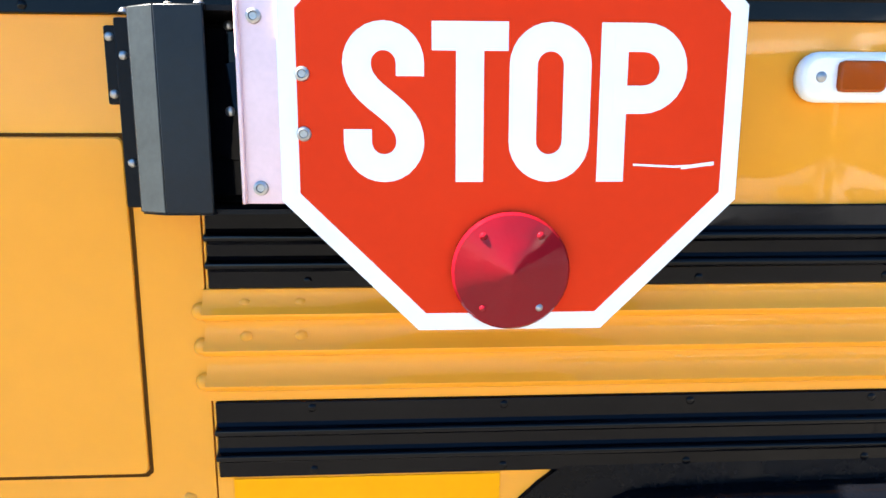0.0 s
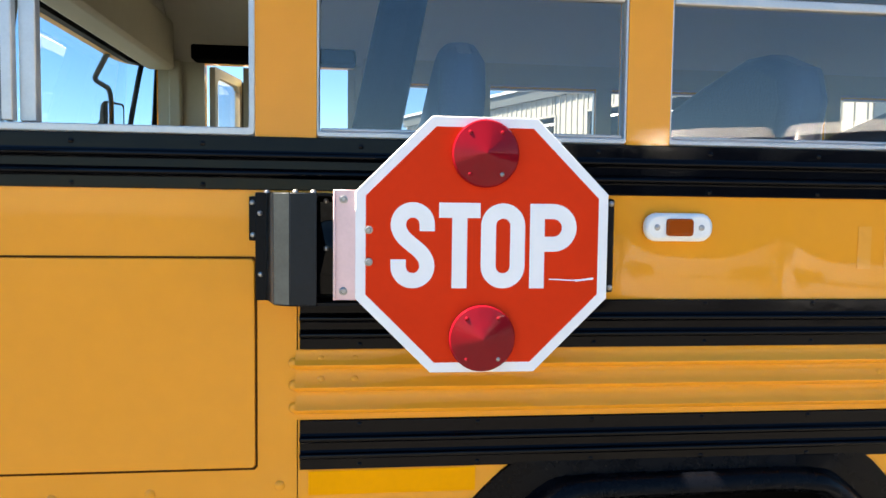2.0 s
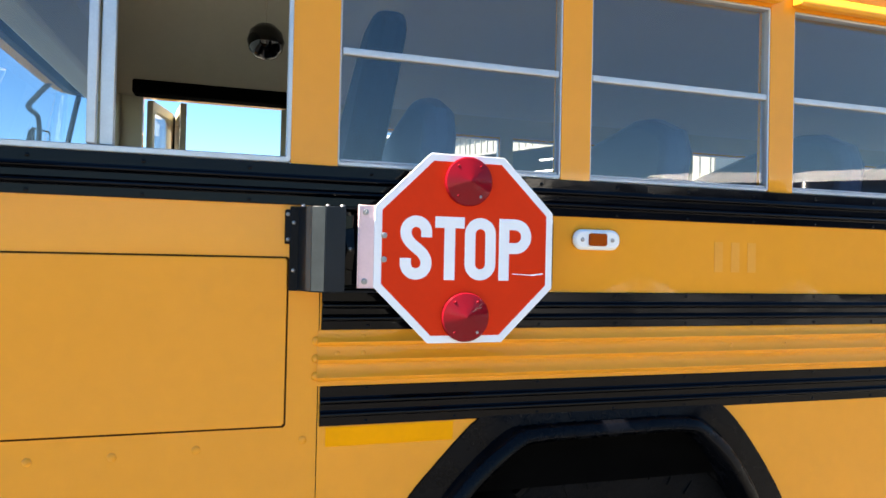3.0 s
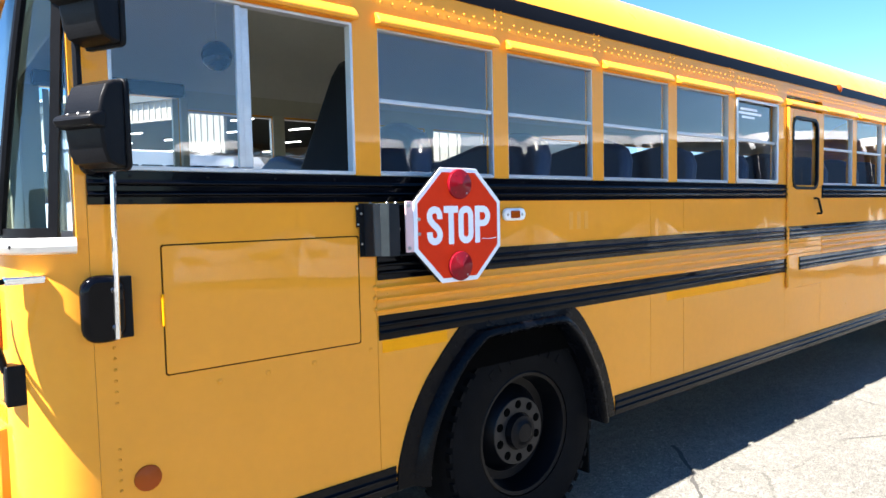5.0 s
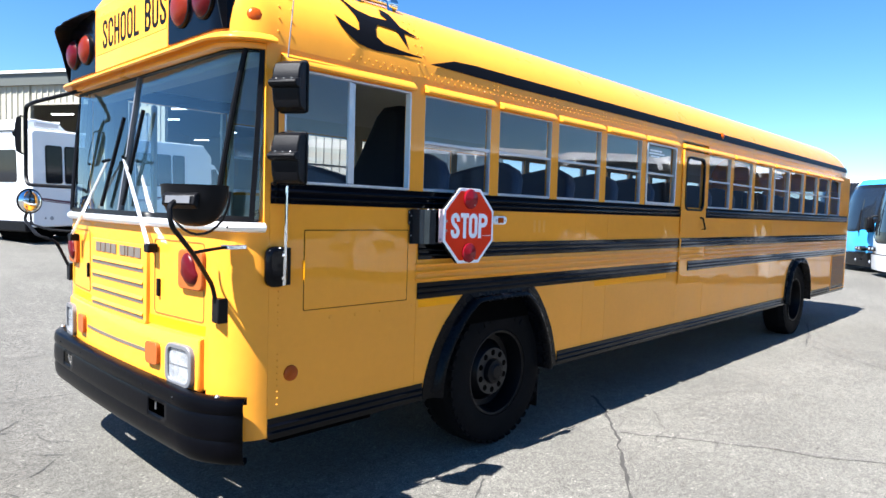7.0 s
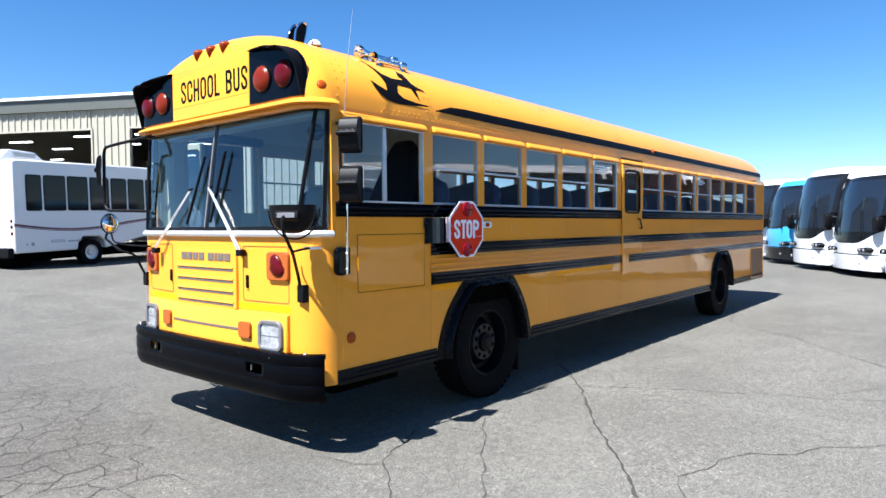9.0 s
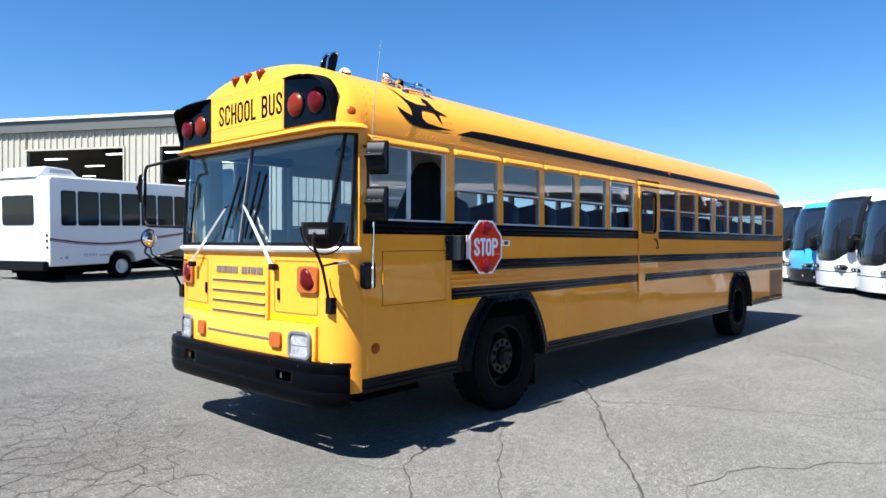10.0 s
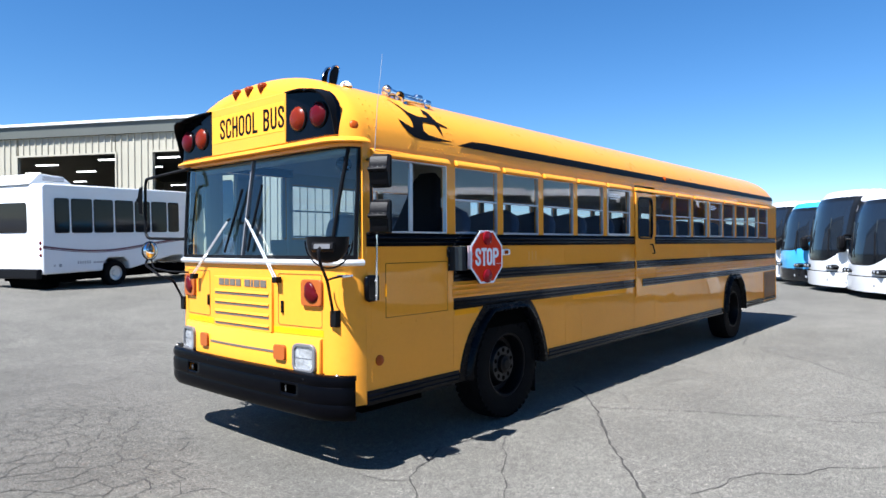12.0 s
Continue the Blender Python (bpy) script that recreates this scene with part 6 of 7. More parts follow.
part("wheel_ring", bm, BLACK_SATIN, e)
bm = bmn()
for a in (90, 210, 330):
    tube(bm, [(0, 0, -0.03), (0.23 * math.cos(radians(a)), 0.23 * math.sin(radians(a)), 0)], 0.011, 6)
lathe(bm, [(-0.05, 0.05), (0.0, 0.06), (0.01, 0.04), (0.012, 1e-6)], (0, 0, 0), "z", 18)
tube(bm, [(0, 0, -0.05), (0, 0, -0.45)], 0.03)
part("wheel_hub", bm, BLACK_SATIN, e)
bm = bmn()
lathe(bm, [(-0.078, 1e-6), (-0.068, 0.040), (-0.04, 0.068), (0, 0.079), (0.04, 0.068), (0.068, 0.040), (0.078, 1e-6)], (0.95, 1.25, 2.45), "z", 24)
part("inside_mirror", bm, DARK_GLOSS, bus, "round black convex inside mirror", smooth=60)
bm = bmn()
tube(bm, [(0.95, 1.25, 2.52), (0.95, 1.25, 2.99)], 0.004)
part("mirror_stem", bm, CEIL, bus)
bm = bmn()
box(bm, 0.26, 1.11, BW - 0.17, BW - 0.062, 2.412, 2.49)
part("door_engine", bm, DARK, bus, "dark door opener over the entrance", bevel=0.01)
# barrier behind the driver
bm = bmn()
prism(bm, [(0.09 + y, 1.02 + z) for y, z in seat_back(0.94, False)], "x", 1.33, 1.43)
for v in bm.verts:
    v.co.x += (v.co.z - 1.34) * 0.06
part("barrier", bm, SEAT, bus, "padded blue-grey barrier behind the driver", bevel=0.035, segs=3)
# entrance door on the far side, its two leaves folded out and open
ed = new("entrance_door")
ed.parent = bus
ed["label"] = "folding glazed entrance door, open"
for hx, turn in ((0.335, 79), (0.515, 101)):
    w, z0, z1 = 0.37, 0.55, ZE - 0.015
    bm = bmn()
    frame_ring(bm, rrect(0.0, w, z0, z1, 0.01, 2), rrect(0.035, w - 0.035, z0 + 0.05, z1 - 0.05, 0.03, 2), "y", -0.016, 0.016)
    leaf = part("door_leaf", bm, CREAM, ed, loc=(hx, BW - 0.03, 0))
    leaf.rotation_euler = (0, 0, radians(turn))
    bm = bmn()
    box(bm, w, w + 0.03, -0.014, 0.014, z0 + 0.01, z1 - 0.01)
    part("rubber_edge", bm, RUBBER, leaf)
    bm = bmn()
    box(bm, 0.035, w - 0.035, -0.003, 0.003, z0 + 0.05, z1 - 0.05)
    part("pane", bm, GLASS, leaf, smooth=0).visible_shadow = False
bm = bmn()
box(bm, 1.065, 1.098, BW - 0.045, BW - 0.01, 0.55, ZE - 0.01)
part("door_jamb", bm, CREAM, bus)


# ---- workshop ----
def workshop():
    """Ribbed steel shed, its long wall along local x, facing local -y; origin at the wall's left end."""
    L, D, H = 22.0, 18.0, 6.01
    W = thing("workshop", "beige ribbed steel workshop with dark open vehicle bays", "building", (2.80, 32.83, 0.62), math.degrees(math.atan2(-19.38, 10.25)))
    doors = ((6.35, 11.0), (12.7, 17.4))
    dh = 4.73
    bm = bmn()

    def rib_wall(bm, x0, x1, z0, z1):
        k = x0
        pts = []
        while k < x1 - 1e-6:
            e = min(k + 0.30, x1)
            pts += [(k, 0.0), (min(k + 0.20, e), 0.0), (min(k + 0.225, e), -0.04), (min(k + 0.275, e), -0.04)]
            k += 0.30
        pts.append((x1, 0.0))
        A = [bm.verts.new((px, py, z0)) for px, py in pts]
        B = [bm.verts.new((px, py, z1)) for px, py in pts]
        for a, b, c, d in zip(A, A[1:], B[1:], B):
            bm.faces.new((a, b, c, d))
    rib_wall(bm, 0, doors[0][0], 0, H - 0.5)
    rib_wall(bm, doors[0][0], doors[0][1], dh, H - 0.5)
    rib_wall(bm, doors[0][1], doors[1][0], 0, H - 0.5)
    rib_wall(bm, doors[1][0], doors[1][1], dh, H - 0.5)
    rib_wall(bm, doors[1][1], L, 0, H - 0.5)
    part("ribbed_wall", bm, METAL_WALL, W, smooth=0)
    for x0, x1, y0, nm in ((0, 0.15, 0.05, "side_wall"), (L - 0.15, L, 0.05, "side_wall"), (0.15, L - 0.15, D - 0.15, "back_wall")):
        bm = bmn()
        box(bm, x0, x1, y0, D, 0, H - 0.3)
        part(nm, bm, METAL_WALL, W)
    for x0 in (0.02, L - 0.13):
        bm = bmn()
        prism(bm, [(0.05, H - 0.31), (D / 2, H + 0.92), (D, H - 0.31)], "x", x0, x0 + 0.11)
        part("gable", bm, METAL_WALL, W)
    bm = bmn()
    prism(bm, [(-0.16, H - 0.52), (-0.16, H - 0.02), (-0.22, H + 0.02), (0.0, H + 0.06), (D / 2, H + 1.2), (D + 0.2, H + 0.02), (D + 0.2, H - 0.5), (D, H - 0.5), (D / 2, H + 0.9), (0.05, H - 0.3), (0.05, H - 0.52)], "x", -0.25, L + 0.25)
    part("roof", bm, FASCIA, W, "grey-green roof with a deep fascia")
    bm = bmn()
    box(bm, -0.25, L + 0.25, -0.25, -0.16, H - 0.06, H + 0.05)
    part("gutter", bm, WHITE_PAINT, W, "pale roof edge flashing")
    bm = bmn()
    box(bm, 0.1, L - 0.1, 0.1, D - 0.2, 0.02, 0.05)
    part("bay_floor", bm, DOORDARK, W)
    for x0, x1 in doors:
        bm = bmn()
        box(bm, x0 - 0.07, x0, -0.05, 0.10, 0, dh + 0.07)
        box(bm, x1, x1 + 0.07, -0.05, 0.10, 0, dh + 0.07)
        box(bm, x0, x1, -0.05, 0.10, dh, dh + 0.07)
        part("bay_frame", bm, METAL_WALL, W)
    for xa, xb, yy in ((5.4, 6.5, 1.8), (5.26, 6.26, 4.3), (2.3, 3.1, 4.3), (1.45, 2.2, 8.3), (9.4, 10.2, 0.9), (9.6, 10.4, 3.6), (2.1, 2.8, 11.6), (12.2, 13.2, 0.9), (12.4, 13.4, 4.3), (9.2, 10.1, 8.3), (14.6, 15.7, 1.8), (14.4, 15.4, 6.2), (5.2, 6.1, 11.6)):
        bm = bmn()
        box(bm, xa, xb, yy, yy + 0.12, 4.63, 4.68)
        part("tube_lamp", bm, TUBE, W, "lit fluorescent strip")
    bm = bmn()
    lathe(bm, [(0.0, 0.06), (0.1, 0.10), (0.22, 0.11), (0.25, 1e-6)], (-0.35, -0.3, H - 0.35), "z", 12)
    tube(bm, [(0, -0.1, H - 0.4), (-0.35, -0.3, H - 0.3)], 0.03)
    part("flood_lamp", bm, GREY_PAINT, W)
    bm = bmn()
    tube(bm, [(0.1, -0.1, 0), (0.1, -0.1, H - 0.5)], 0.05)
    part("downpipe", bm, METAL_WALL, W)
    return W


workshop()


# ---- shuttle bus ----
def shuttle():
    """White cutaway shuttle bus, side along local x, origin below its rear near corner."""
    S = thing("shuttle_bus", "white shuttle bus with dark windows and a plum swoosh", "bus", (2.91, 15.44, 0.47), 17.5)
    S.rotation_euler.y = radians(-1.4)
    L, Wd, zb, zt = 5.4, 2.3, 0.47, 2.88
    bm = bmn()
    prism(bm, [(0.0, zb), (0.0, zt - 0.10), (0.08, zt), (L, zt), (L + 0.35, zt - 0.35), (L + 0.35, zb + 0.1), (4.9, zb + 0.1), (4.75, 0.80), (4.4, 0.80)] + [(2.70, zb)] + [(2.66, 0.70), (2.50, 0.83), (1.98, 0.83), (1.82, 0.70), (1.78, zb)], "y", 0, Wd)
    part("body", bm, WHITE_PAINT, S, "white boxy body", bevel=0.05, segs=3)
    bm = bmn()
    prism(bm, [(L + 0.3, 0.5), (L + 0.3, 2.35), (L + 0.6, 2.3), (L + 1.2, 1.55), (L + 2.0, 1.35), (L + 2.1, 0.6), (L + 1.9, 0.45)], "y", 0.12, Wd - 0.12)
    part("cab", bm, WHITE_PAINT, S, bevel=0.08, segs=3)
    bm = bmn()
    prism(bm, [(L + 0.42, 1.5), (L + 0.42, 2.15), (L + 0.62, 2.15), (L + 1.02, 1.5)], "y", 0.112, 0.118)
    part("cab_window", bm, GLASS_DARK, S)
    for x, x1 in ((0.34, 0.77), (0.83, 1.47), (1.52, 2.16), (2.225, 2.865), (2.925, 3.48), (3.54, 4.14), (4.20, 4.64)):
        bm = bmn()
        prism(bm, rrect(x, x1, 1.555, 2.50, 0.06, 4), "y", -0.012, 0.01)
        w = part("window", bm, BLACK_SATIN, S, "dark tinted window")
        bm = bmn()
        prism(bm, rrect(x + 0.025, x1 - 0.025, 1.58, 2.475, 0.05, 4), "y", -0.015, -0.01)
        part("pane", bm, GLASS_DARK, w, smooth=0)
    bm = bmn()
    prism(bm, rrect(0.6, 1.9, 1.58, 2.38, 0.08, 4), "x", -0.015, 0.01)
    part("rear_window", bm, GLASS_DARK, S)
    bm = bmn()
    box(bm, -0.16, 0.0, 0.05, Wd - 0.05, 0.36, 0.62)
    part("rear_bumper", bm, BLACK_SATIN, S, bevel=0.03)
    for z in (0.98, 1.15, 1.30):
        for y in (0.10, Wd - 0.10):
            bm = bmn()
            dome(bm, (-0.001, y, z), 0.05, 0.02, "x", -1, 14, 3)
            part("tail_lamp", bm, FRONT_RED, S)
    bm = bmn()
    prism(bm, [(-0.05, zt - 0.02), (0.05, zt + 0.02), (0.3, zt + 0.28), (1.0, zt + 0.24), (1.3, zt), (1.25, zt - 0.05)], "y", 0.5, Wd - 0.1)
    part("roof_unit", bm, WHITE_PAINT, S, "white air conditioner on the roof", bevel=0.06, segs=3)
    bm = bmn()
    box(bm, 0.40, 1.0, 0.46, 0.52, zt + 0.10, zt + 0.20)
    part("roof_unit_grille", bm, GREY_PAINT, S)
    bm = bmn()
    pts_ = [(0.0 + 5.4 * k / 20, 1.21 - 0.16 * math.sin(math.pi * min(1, k / 13)) + max(0, (k - 13)) * 0.028) for k in range(21)]
    ribbon(bm, pts_, 0.025, lambda a, b, d: (a, -d, b), -0.002, 0.004)
    ribbon(bm, [(a, b - 0.045) for a, b in pts_], 0.010, lambda a, b, d: (a, -d, b), -0.002, 0.004)
    part("swoosh", bm, STRIPE_PAINT, S)
    for x, w, h in [(0.985 + 0.072 * k, 0.035, 0.085) for k in range(6)] + [(1.47 + 0.105 * k, 0.09, 0.05) for k in range(4)]:
        bm = bmn()
        box(bm, x, x + w, -0.003, 0.002, 0.70, 0.70 + h)
        part("lettering_bar", bm, GREY_PAINT, S)
    for x, r in ((0.31, 0.028), (0.47, 0.05)):
        bm = bmn()
        dome(bm, (x, 0.0, 0.69), r, 0.012, "y", -1, 14, 3)
        part("filler_cap", bm, GREY_PAINT, S)
    for x in (2.24, 6.5):
        for y, s in ((0.16, -1), (Wd - 0.16, 1)):
            bm = bmn()
            lathe(bm, [(0.11, 0.21), (0.12, 0.34), (0.09, 0.375), (-0.09, 0.375), (-0.12, 0.34), (-0.11, 0.21)], (x, y, 0.375), "y", 28)
            wh = part("wheel", bm, RUBBER, S)
            bm = bmn()
            lathe(bm, [(s * 0.11, 0.21), (s * 0.06, 0.19), (s * 0.05, 0.10), (s * 0.09, 0.08), (s * 0.09, 1e-6)], (x, y, 0.375), "y", 24)
            part("rim", bm, ALU, wh)
    bm = bmn()
    box(bm, 0.3, L, 0.25, Wd - 0.25, 0.25, zb + 0.02)
    part("underbody", bm, DARK, S)
    # plain dark block stands in for the far wheel and mud flap
    bm = bmn()
    prism(bm, [(0.02, 0.36), (0.10, 0.10), (0.62, 0.10), (0.78, 0.36), (0.78, zb), (0.02, zb)], "y", 0.30, 1.5)
    part("rear_tank", bm, DARK, S, "dark block in place of the far wheel and mud flap under the rear overhang", bevel=0.04)
    return S


GLASS_DARK = mat("dark_tinted_glass", (0.009, 0.009, 0.010), 0.06, spec=0.22, vary=0.2, scale=2)
shuttle()


# ---- coaches ----
COACH_GLASS = mat("blue_tinted_windshield", (0.011, 0.016, 0.025), 0.05, spec=0.6, vary=0.3, scale=1.2, bump=0.02, bump_scale=2)
MASK = mat("black_glass_mask", (0.008, 0.009, 0.011), 0.2, spec=0.25, vary=0.2, scale=3)


def coach(paint, label, glass_foot, masked, bumper_paint, glass_top=3.27):
    """A tall coach; front at local x = 0 facing local -x, origin under the middle of its front."""
    C = thing("coach", label, "coach", group="row of parked coaches")
    Wd, H, L = 2.5, 3.64, 11.5

    def nose(z):
        """How far the front lies back at a height."""
        if z < 1.3:
            return 0.05 * (1.3 - z) ** 2
        return 0.40 * ((z - 1.3) / 2.25) ** 1.25 + 0.16 * max(0.0, (z - 2.9) / 0.65) ** 2

    def section(z, d=0.0, bow=0.16):
        """Half-round corners joined by a slightly bowed front."""
        o = nose(z)
        r = 0.34
        out = []
        for k in range(9):
            a = radians(78) * k / 8
            out.append((o - d + bow + r - r * math.sin(a), -Wd / 2 + (r - r * math.cos(a)) - d * math.cos(a)))
        x0, y0 = out[-1]
        mid = [(x0 + (o - d - x0) * math.sin(math.pi / 2 * k / 5), y0 * (1 - k / 5)) for k in range(1, 5)]
        left = out + mid
        return left + [(o - d, 0.0)] + [(x, -y) for x, y in reversed(left)]

    def skin(bm, zs, d=0.0, trim=0, foot=None):
        rows = []
        for z in zs:
            s = section(z, d)
            if trim:
                s = s[trim:-trim]
            else:
                s = [(L, -Wd / 2 - d)] + s + [(L, Wd / 2 + d)]
            row = []
            for x, y in s:
                zz = z
                if foot:
                    zz = max(z, zs[0] + foot * max(0.0, (abs(y) - 0.45) / 0.8) ** 1.5)
                    x += nose(zz) - nose(z)
                row.append(bm.verts.new((x, y, zz)))
            rows.append(row)
        for A, B in zip(rows, rows[1:]):
            for k in range(len(A) - 1):
                if max(B[k].co.z - A[k].co.z, B[k + 1].co.z - A[k + 1].co.z) > 1e-5:
                    bm.faces.new((A[k], A[k + 1], B[k + 1], B[k]))
        bmesh.ops.remove_doubles(bm, verts=bm.verts, dist=1e-5)
        return rows

    bm = bmn()
    rows = skin(bm, [0.25, 0.6, 1.0, 1.3, 1.6, 2.0, 2.5, 2.9, 3.1, 3.3, 3.42])
    top = [bm.verts.new((v.co.x + 0.14 if v.co.x < 5 else v.co.x, v.co.y * 0.92, H)) for v in rows[-1]]
    for k in range(len(top) - 1):
        bm.faces.new((rows[-1][k], rows[-1][k + 1], top[k + 1], top[k]))
    bm.faces.new(top)
    bm.faces.new([r[0] for r in rows] + [top[0], top[-1]] + [r[-1] for r in reversed(rows)])
    part("body", bm, paint, C, smooth=45)
    if masked:
        bm = bmn()
        skin(bm, [masked, 1.3 + 0.3 * (masked > 1.3), 1.75, 2.0, 2.25, 2.5, 2.7, 2.9, 3.0, 3.1, glass_top + 0.05, glass_top + 0.10, glass_top + 0.14], 0.004, trim=1, foot=0.42)
        part("glass_mask", bm, MASK, C, "black band round the windshield", smooth=60)
    bm = bmn()
    skin(bm, [glass_foot, 1.75, 2.0, 2.25, 2.5, 2.7, 2.9, 3.0, 3.08, 3.16, glass_top], 0.010, trim=4)
    shield = part("windshield", bm, COACH_GLASS, C, "large blue-tinted curved windshield", smooth=60)
    bm = bmn()
    skin(bm, [glass_top + 0.005, glass_top + 0.06, glass_top + 0.12], 0.010, trim=4)
    part("sun_band", bm, MASK, shield, "dark band over the windshield", smooth=60)
    for y, lean in ((-0.72, 0.22), (0.50, 0.22)):
        bm = bmn()
        pts = [(nose(z) - 0.045 + 0.10 * abs(y), y + lean * (z - glass_foot), z) for z in (glass_foot - 0.12, glass_foot + 0.35, glass_foot + 0.75)]
        tube(bm, pts, 0.022, 6)
        w_ = part("wiper", bm, BLACK_SATIN, C)
        bm = bmn()
        x, yy, z = pts[-1]
        tube(bm, [(x - 0.01, yy - 0.03, z - 0.38), (x + 0.09, yy + 0.03, z + 0.40)], 0.016, 6)
        part("wiper_blade", bm, PALER_GREY, w_)
    for s in (-1, 1):
        bm = bmn()
        prism(bm, [(0.47, 1.74), (0.79, 3.24), (L - 0.3, 3.24), (L - 0.3, 1.74)], "y", s * (Wd / 2 - 0.005), s * (Wd / 2 + 0.008))
        part("side_glass", bm, MASK, C, "continuous dark side glazing")
        bm = bmn()
        tube(bm, bend([(0.62, s * (Wd / 2 - 0.03), 2.02), (0.30, s * (Wd / 2 + 0.10), 2.06), (0.16, s * (Wd / 2 + 0.10), 1.98)], 0.08), 0.03)
        m_ = part("mirror_arm", bm, BLACK_SATIN, C)
        bm = bmn()
        prism(bm, rrect(s * (Wd / 2 + 0.10) - 0.12, s * (Wd / 2 + 0.10) + 0.12, 1.56, 2.02, 0.09, 4), "x", 0.06, 0.26)
        part("mirror_head", bm, BLACK_SATIN, m_, bevel=0.05)
        bm = bmn()
        prism(bm, [(s * 0.58, 0.86), (s * 0.60, 0.98), (s * 1.02, 1.02), (s * 1.12, 0.94), (s * 1.06, 0.84)], "x", 0.03, 0.3)
        hl = part("headlamp", bm, MASK, C, "dark almond headlamp", bevel=0.02)
        for yy in (0.72, 0.92):
            bm = bmn()
            dome(bm, (0.03, s * yy, 0.93), 0.05, 0.02, "x", -1, 14, 3)
            part("lamp_lens", bm, CLEAR_LENS, hl)
        bm = bmn()
        dome(bm, (0.0, s * 0.78, 0.48), 0.055, 0.02, "x", -1, 12, 3)
        part("fog_lamp", bm, GREY_PAINT, C)
        for z0, z1, x0, x1 in ((0.36, 1.30, 3.4, 4.9), (0.36, 1.30, 4.95, 6.5), (0.36, 1.30, 6.55, 8.0)):
            bm = bmn()
            frame_ring(bm, rrect(x0, x1, z0, z1, 0.03, 3), rrect(x0 + 0.02, x1 - 0.02, z0 + 0.02, z1 - 0.02, 0.03, 3), "y", s * (Wd / 2 - 0.002), s * (Wd / 2 + 0.004))
            part("luggage_door", bm, GREY_PAINT, C)
    bm = bmn()
    skin(bm, [0.23, 0.31, 0.50, 0.68, 0.74], 0.045, trim=2)
    part("bumper", bm, bumper_paint, C, smooth=45)
    bm = bmn()
    skin(bm, [0.745, 0.775], 0.012, trim=3)
    part("grille_line", bm, MASK, C)
    for x in (2.6, 8.2):
        for s in (-1, 1):
            bm = bmn()
            lathe(bm, [(-0.15, 0.3), (-0.15, 0.48), (-0.1, 0.51), (0.1, 0.51), (0.15, 0.48), (0.15, 0.3)], (x, s * 1.13, 0.51), "y", 26)
            wh = part("wheel", bm, RUBBER, C)
            bm = bmn()
            lathe(bm, [(s * 0.15, 0.3), (s * 0.08, 0.26), (s * 0.06, 0.12), (s * 0.14, 0.09), (s * 0.14, 1e-6)], (x, s * 1.13, 0.51), "y", 20)
            part("rim", bm, ALU, wh)
    bm = bmn()
    box(bm, 0.6, L - 0.2, -1.1, 1.1, 0.25, 0.6)
    part("underbody", bm, DARK, C)
    return C


blue = coach(BLUE_PAINT, "sky-blue coach with a large dark windshield and black bumper", 1.66, 1.56, MASK, 3.28)
blue.matrix_basis = pose(24.07, 2.66, 0.05, 0, 0, -56) @ Matrix.Diagonal((0.93, 0.97, 0.85, 1))
white = coach(WHITE_PAINT, "white coach with a large dark windshield and low mirrors", 1.52, 1.14, WHITE_PAINT)
white.matrix_basis = pose(21.40, 1.14, 0.04, 0, 0, -56) @ Matrix.Diagonal((0.95, 1.0, 0.905, 1))
for k in range(8):
    x, y = 19.23 - 2.08 * k, -0.39 - 1.54 * k
    copy_thing(white, pose(x, y, ground_z(x, y), 0, 0, -56) @ Matrix.Diagonal((0.95, 1.0, 0.93 if k < 2 else 0.98, 1)))
copy_thing(white, pose(26.75, 4.22, ground_z(26.75, 4.22), 0, 0, -56))

# ---- far hills ----
bm = bmn()
lo, hi = [], []
for k in range(181):
    a = 2 * math.pi * k / 180
    h = 14 + 20 * noise.noise((math.cos(a) * 2.2, math.sin(a) * 2.2, 3.1)) + 9 * noise.noise((math.cos(a) * 8, math.sin(a) * 8, 1.7))
    lo.append(bm.verts.new((1600 * math.cos(a), 1600 * math.sin(a), -5)))
    hi.append(bm.verts.new((1750 * math.cos(a), 1750 * math.sin(a), max(4, h))))
for k in range(180):
    bm.faces.new((lo[k], lo[k + 1], hi[k + 1], hi[k]))
hills = part("backdrop", bm, HILL, smooth=60)
tagged(hills, "low hazy hills along the horizon", "hills", kind="structure")


# ---- cracks in the asphalt ----
def long_crack(pts, width, seed):
    """A wandering dark crack on the asphalt along a line."""
    rnd = random.Random(seed)
    P = [Vector((x, y)) for x, y in pts]
    fine = []
    for a, b in zip(P, P[1:]):
        m = max(2, int((b - a).length / 0.06))
        nrm = Vector((-(b - a).y, (b - a).x)).normalized()
        off = 0.0
        for k in range(m):
            off = 0.75 * off + rnd.uniform(-0.014, 0.014)
            fine.append(a.lerp(b, k / m) + nrm * off)
    bm = bmn()
    n = len(fine)
    L_, R_ = [], []
    for i in range(n):
        t = (fine[min(n - 1, i + 1)] - fine[max(0, i - 1)]).normalized()
        nr = Vector((-t.y, t.x)) * width * rnd.uniform(0.25, 1.0) * 0.5
        for S_, q in ((L_, fine[i] + nr), (R_, fine[i] - nr)):
            S_.append(bm.verts.new((q.x, q.y, ground_z(q.x, q.y) + 0.003)))
    for i in range(n - 1):
        bm.faces.new((L_[i], L_[i + 1], R_[i + 1], R_[i]))
    ob = part("crack", bm, CRACK, ground)
    return ob


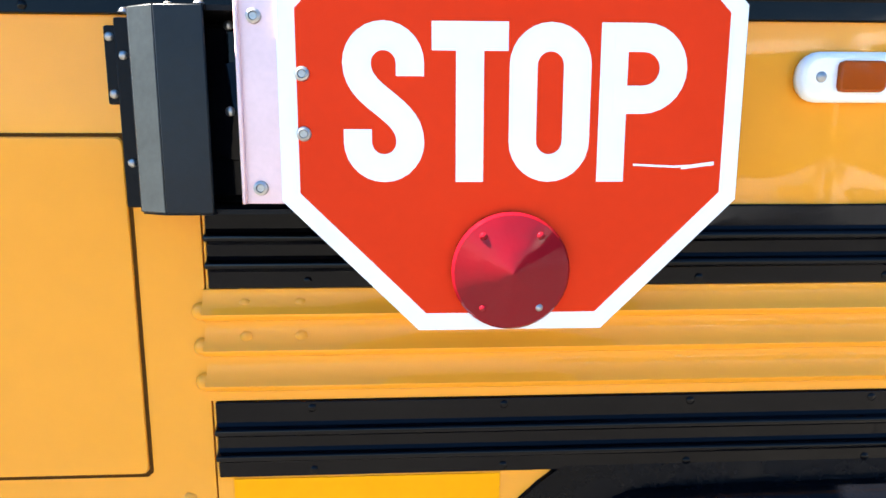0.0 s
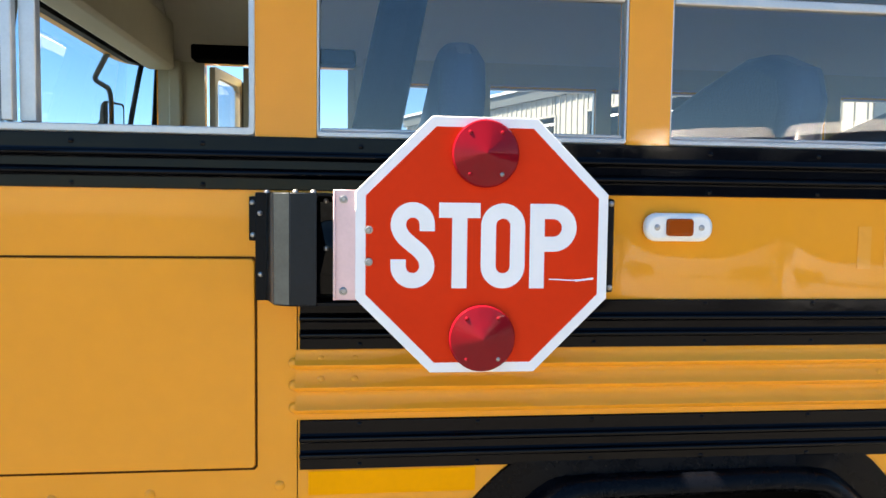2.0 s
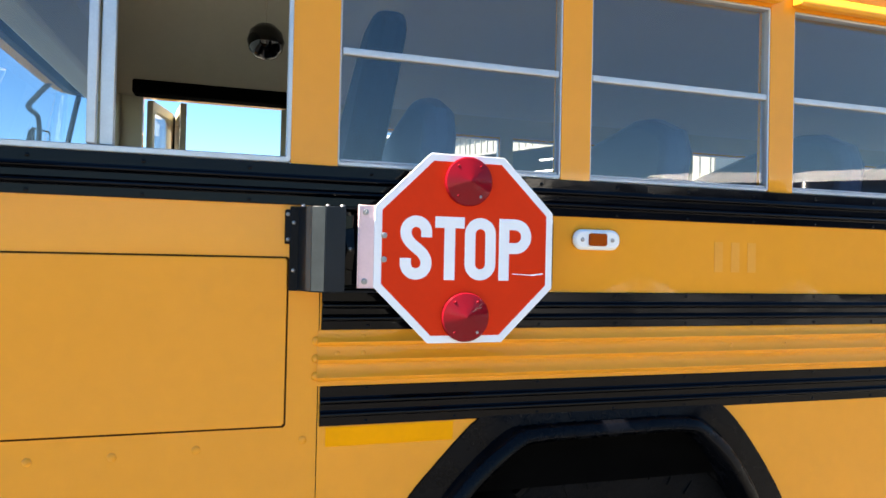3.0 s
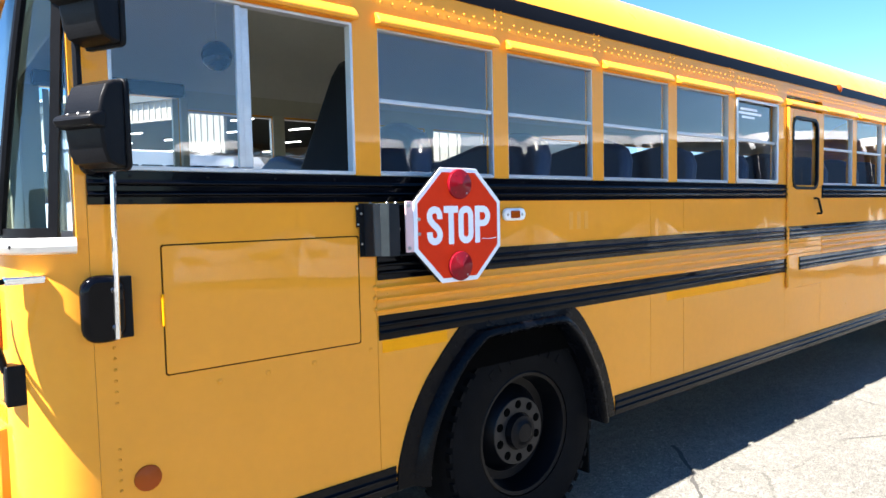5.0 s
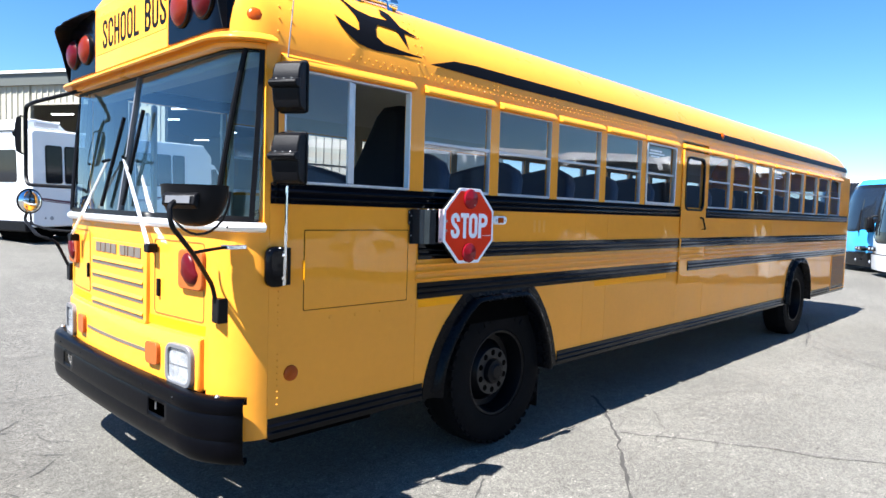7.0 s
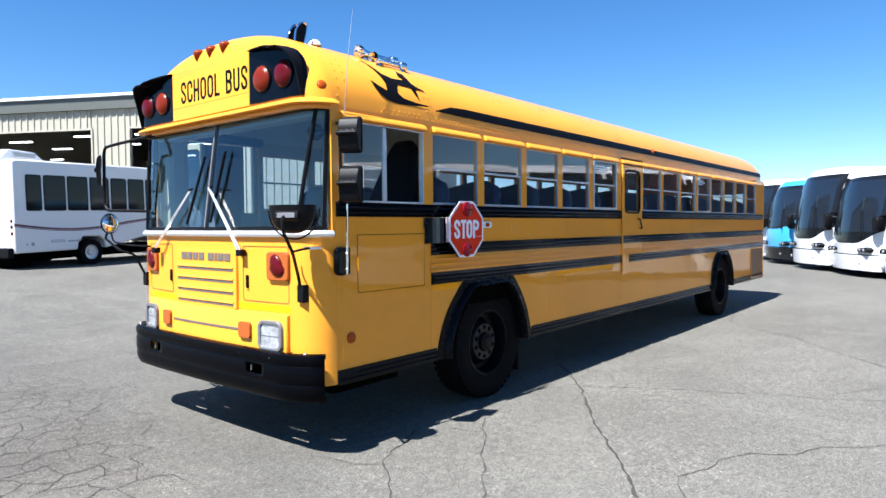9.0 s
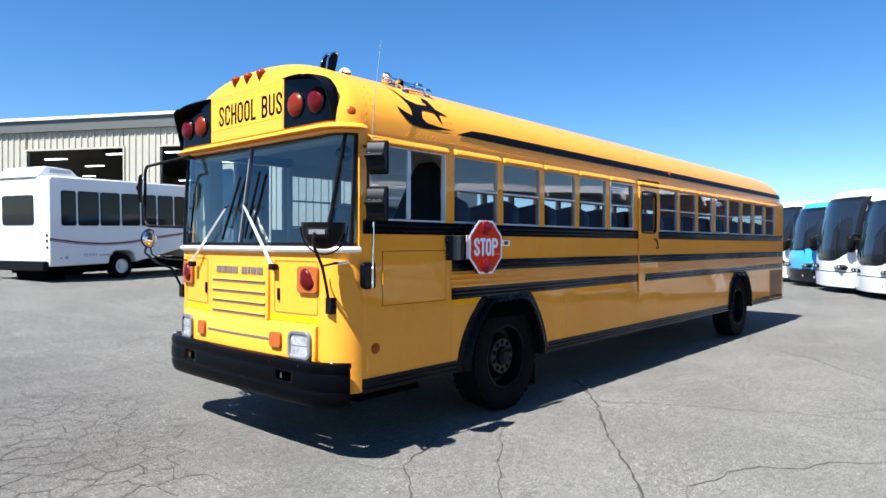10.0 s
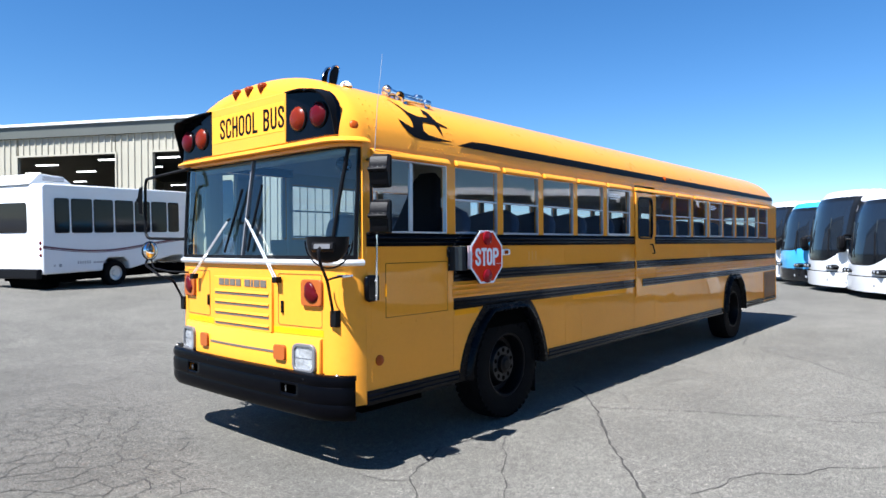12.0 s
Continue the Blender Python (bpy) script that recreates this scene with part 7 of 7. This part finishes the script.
long_crack([(3.6, 0.25), (3.28, -0.07), (2.86, -0.39), (2.25, -0.81), (1.63, -1.23), (0.93, -1.74), (0.3, -2.2), (-1.0, -3.1)], 0.034, 1)
long_crack([(2.85, -0.41), (3.13, -0.85), (3.35, -1.27), (3.54, -1.72), (3.76, -2.07), (3.77, -2.36), (4.02, -2.76), (4.5, -4.2)], 0.016, 2)
long_crack([(3.80, -2.25), (4.1, -2.43), (4.5, -2.69), (5.4, -3.4)], 0.012, 12)
long_crack([(0.81, -0.06), (0.54, -0.19), (0.39, -0.23), (0.14, -0.36), (-0.01, -0.58), (-0.19, -0.76), (-0.7, -1.3)], 0.019, 3)
long_crack([(0.14, -0.36), (0.02, -0.15), (-0.04, 0.15)], 0.009, 13)
long_crack([(1.44, -0.29), (0.81, -0.72), (0.33, -1.05), (-0.4, -1.6), (-1.2, -2.1)], 0.017, 4)
long_crack([(1.04, -0.21), (1.10, -0.51)], 0.009, 14)
long_crack([(0.5, -2.3), (0.84, -2.12), (1.17, -1.97), (1.40, -2.06), (1.64, -2.09), (1.89, -2.21), (2.05, -2.45), (2.33, -2.58), (2.50, -2.81), (3.4, -3.6)], 0.014, 5)
long_crack([(1.23, -1.69), (1.19, -1.97)], 0.008, 15)
long_crack([(4.55, -0.45), (4.90, -0.65), (5.27, -1.13)], 0.014, 16)
long_crack([(5.66, -0.06), (5.55, -0.37), (5.29, -0.79)], 0.014, 17)
long_crack([(10.2, 0.2), (8.76, -0.2), (8.04, -0.35), (7.54, -0.91), (7.15, -1.45), (6.50, -1.92), (5.8, -2.5), (5.0, -3.6)], 0.024, 6)
long_crack([(-6.0, 9.4), (-2.2, 8.2), (-0.13, 7.48), (0.40, 6.45), (0.89, 5.62), (0.90, 4.53)], 0.016, 7)
long_crack([(-0.5, 3.3), (0.01, 3.25), (0.40, 3.20), (0.77, 3.20)], 0.012, 18)


def crack_net(seed):
    """Crazed old paving ahead of the bus: a net of uneven cells, open where cracks have died out."""
    rnd = random.Random(seed)
    a = 0.165
    bm = bmn()
    nodes = {}

    def node(i, j):
        if (i, j) not in nodes:
            x = a * 0.87 * i
            y = a * (1.5 * j + (0.5 if (i + j) % 2 else 0.0))
            nodes[i, j] = Vector((x + rnd.uniform(-0.07, 0.07) - 3.4, y + rnd.uniform(-0.07, 0.07) - 0.4))
        return nodes[i, j]

    def wanted(p):
        d = abs((p.x + 1.25) - 0.16 * (p.y - 2.0)) / 0.75
        if p.x < -1.3:
            d *= 0.35
        e = max(0.0, 0.75 - p.y, p.y - 4.1)
        return 1.05 - 0.55 * d * d - 1.3 * e + 0.55 * noise.noise((p.x * 0.9, p.y * 0.9, 4.2))

    for i in range(24):
        for j in range(20):
            ends = [(i + 1, j)]
            if (i + j) % 2:
                ends.append((i, j + 1))
            for e in ends:
                p, q = node(i, j), node(*e)
                if rnd.random() > wanted((p + q) / 2):
                    continue
                m = 5
                nrm = Vector((-(q - p).y, (q - p).x)).normalized()
                w = rnd.uniform(0.003, 0.0075)
                bow = rnd.uniform(-0.02, 0.02)
                rows_ = []
                for k in range(m + 1):
                    t = k / m
                    c = p.lerp(q, t) + nrm * (bow * math.sin(math.pi * t) + rnd.uniform(-0.006, 0.006) * (0 < k < m))
                    h = w * rnd.uniform(0.5, 1.1)
                    rows_.append([bm.verts.new((c.x + nrm.x * h * sg, c.y + nrm.y * h * sg, ground_z(c.x, c.y) + 0.003)) for sg in (-1, 1)])
                for A, B in zip(rows_, rows_[1:]):
                    bm.faces.new((A[0], A[1], B[1], B[0]))
    return part("crack_net", bm, CRACK, ground, "crazed net of fine dark cracks", kind="stuff")


crack_net(5)
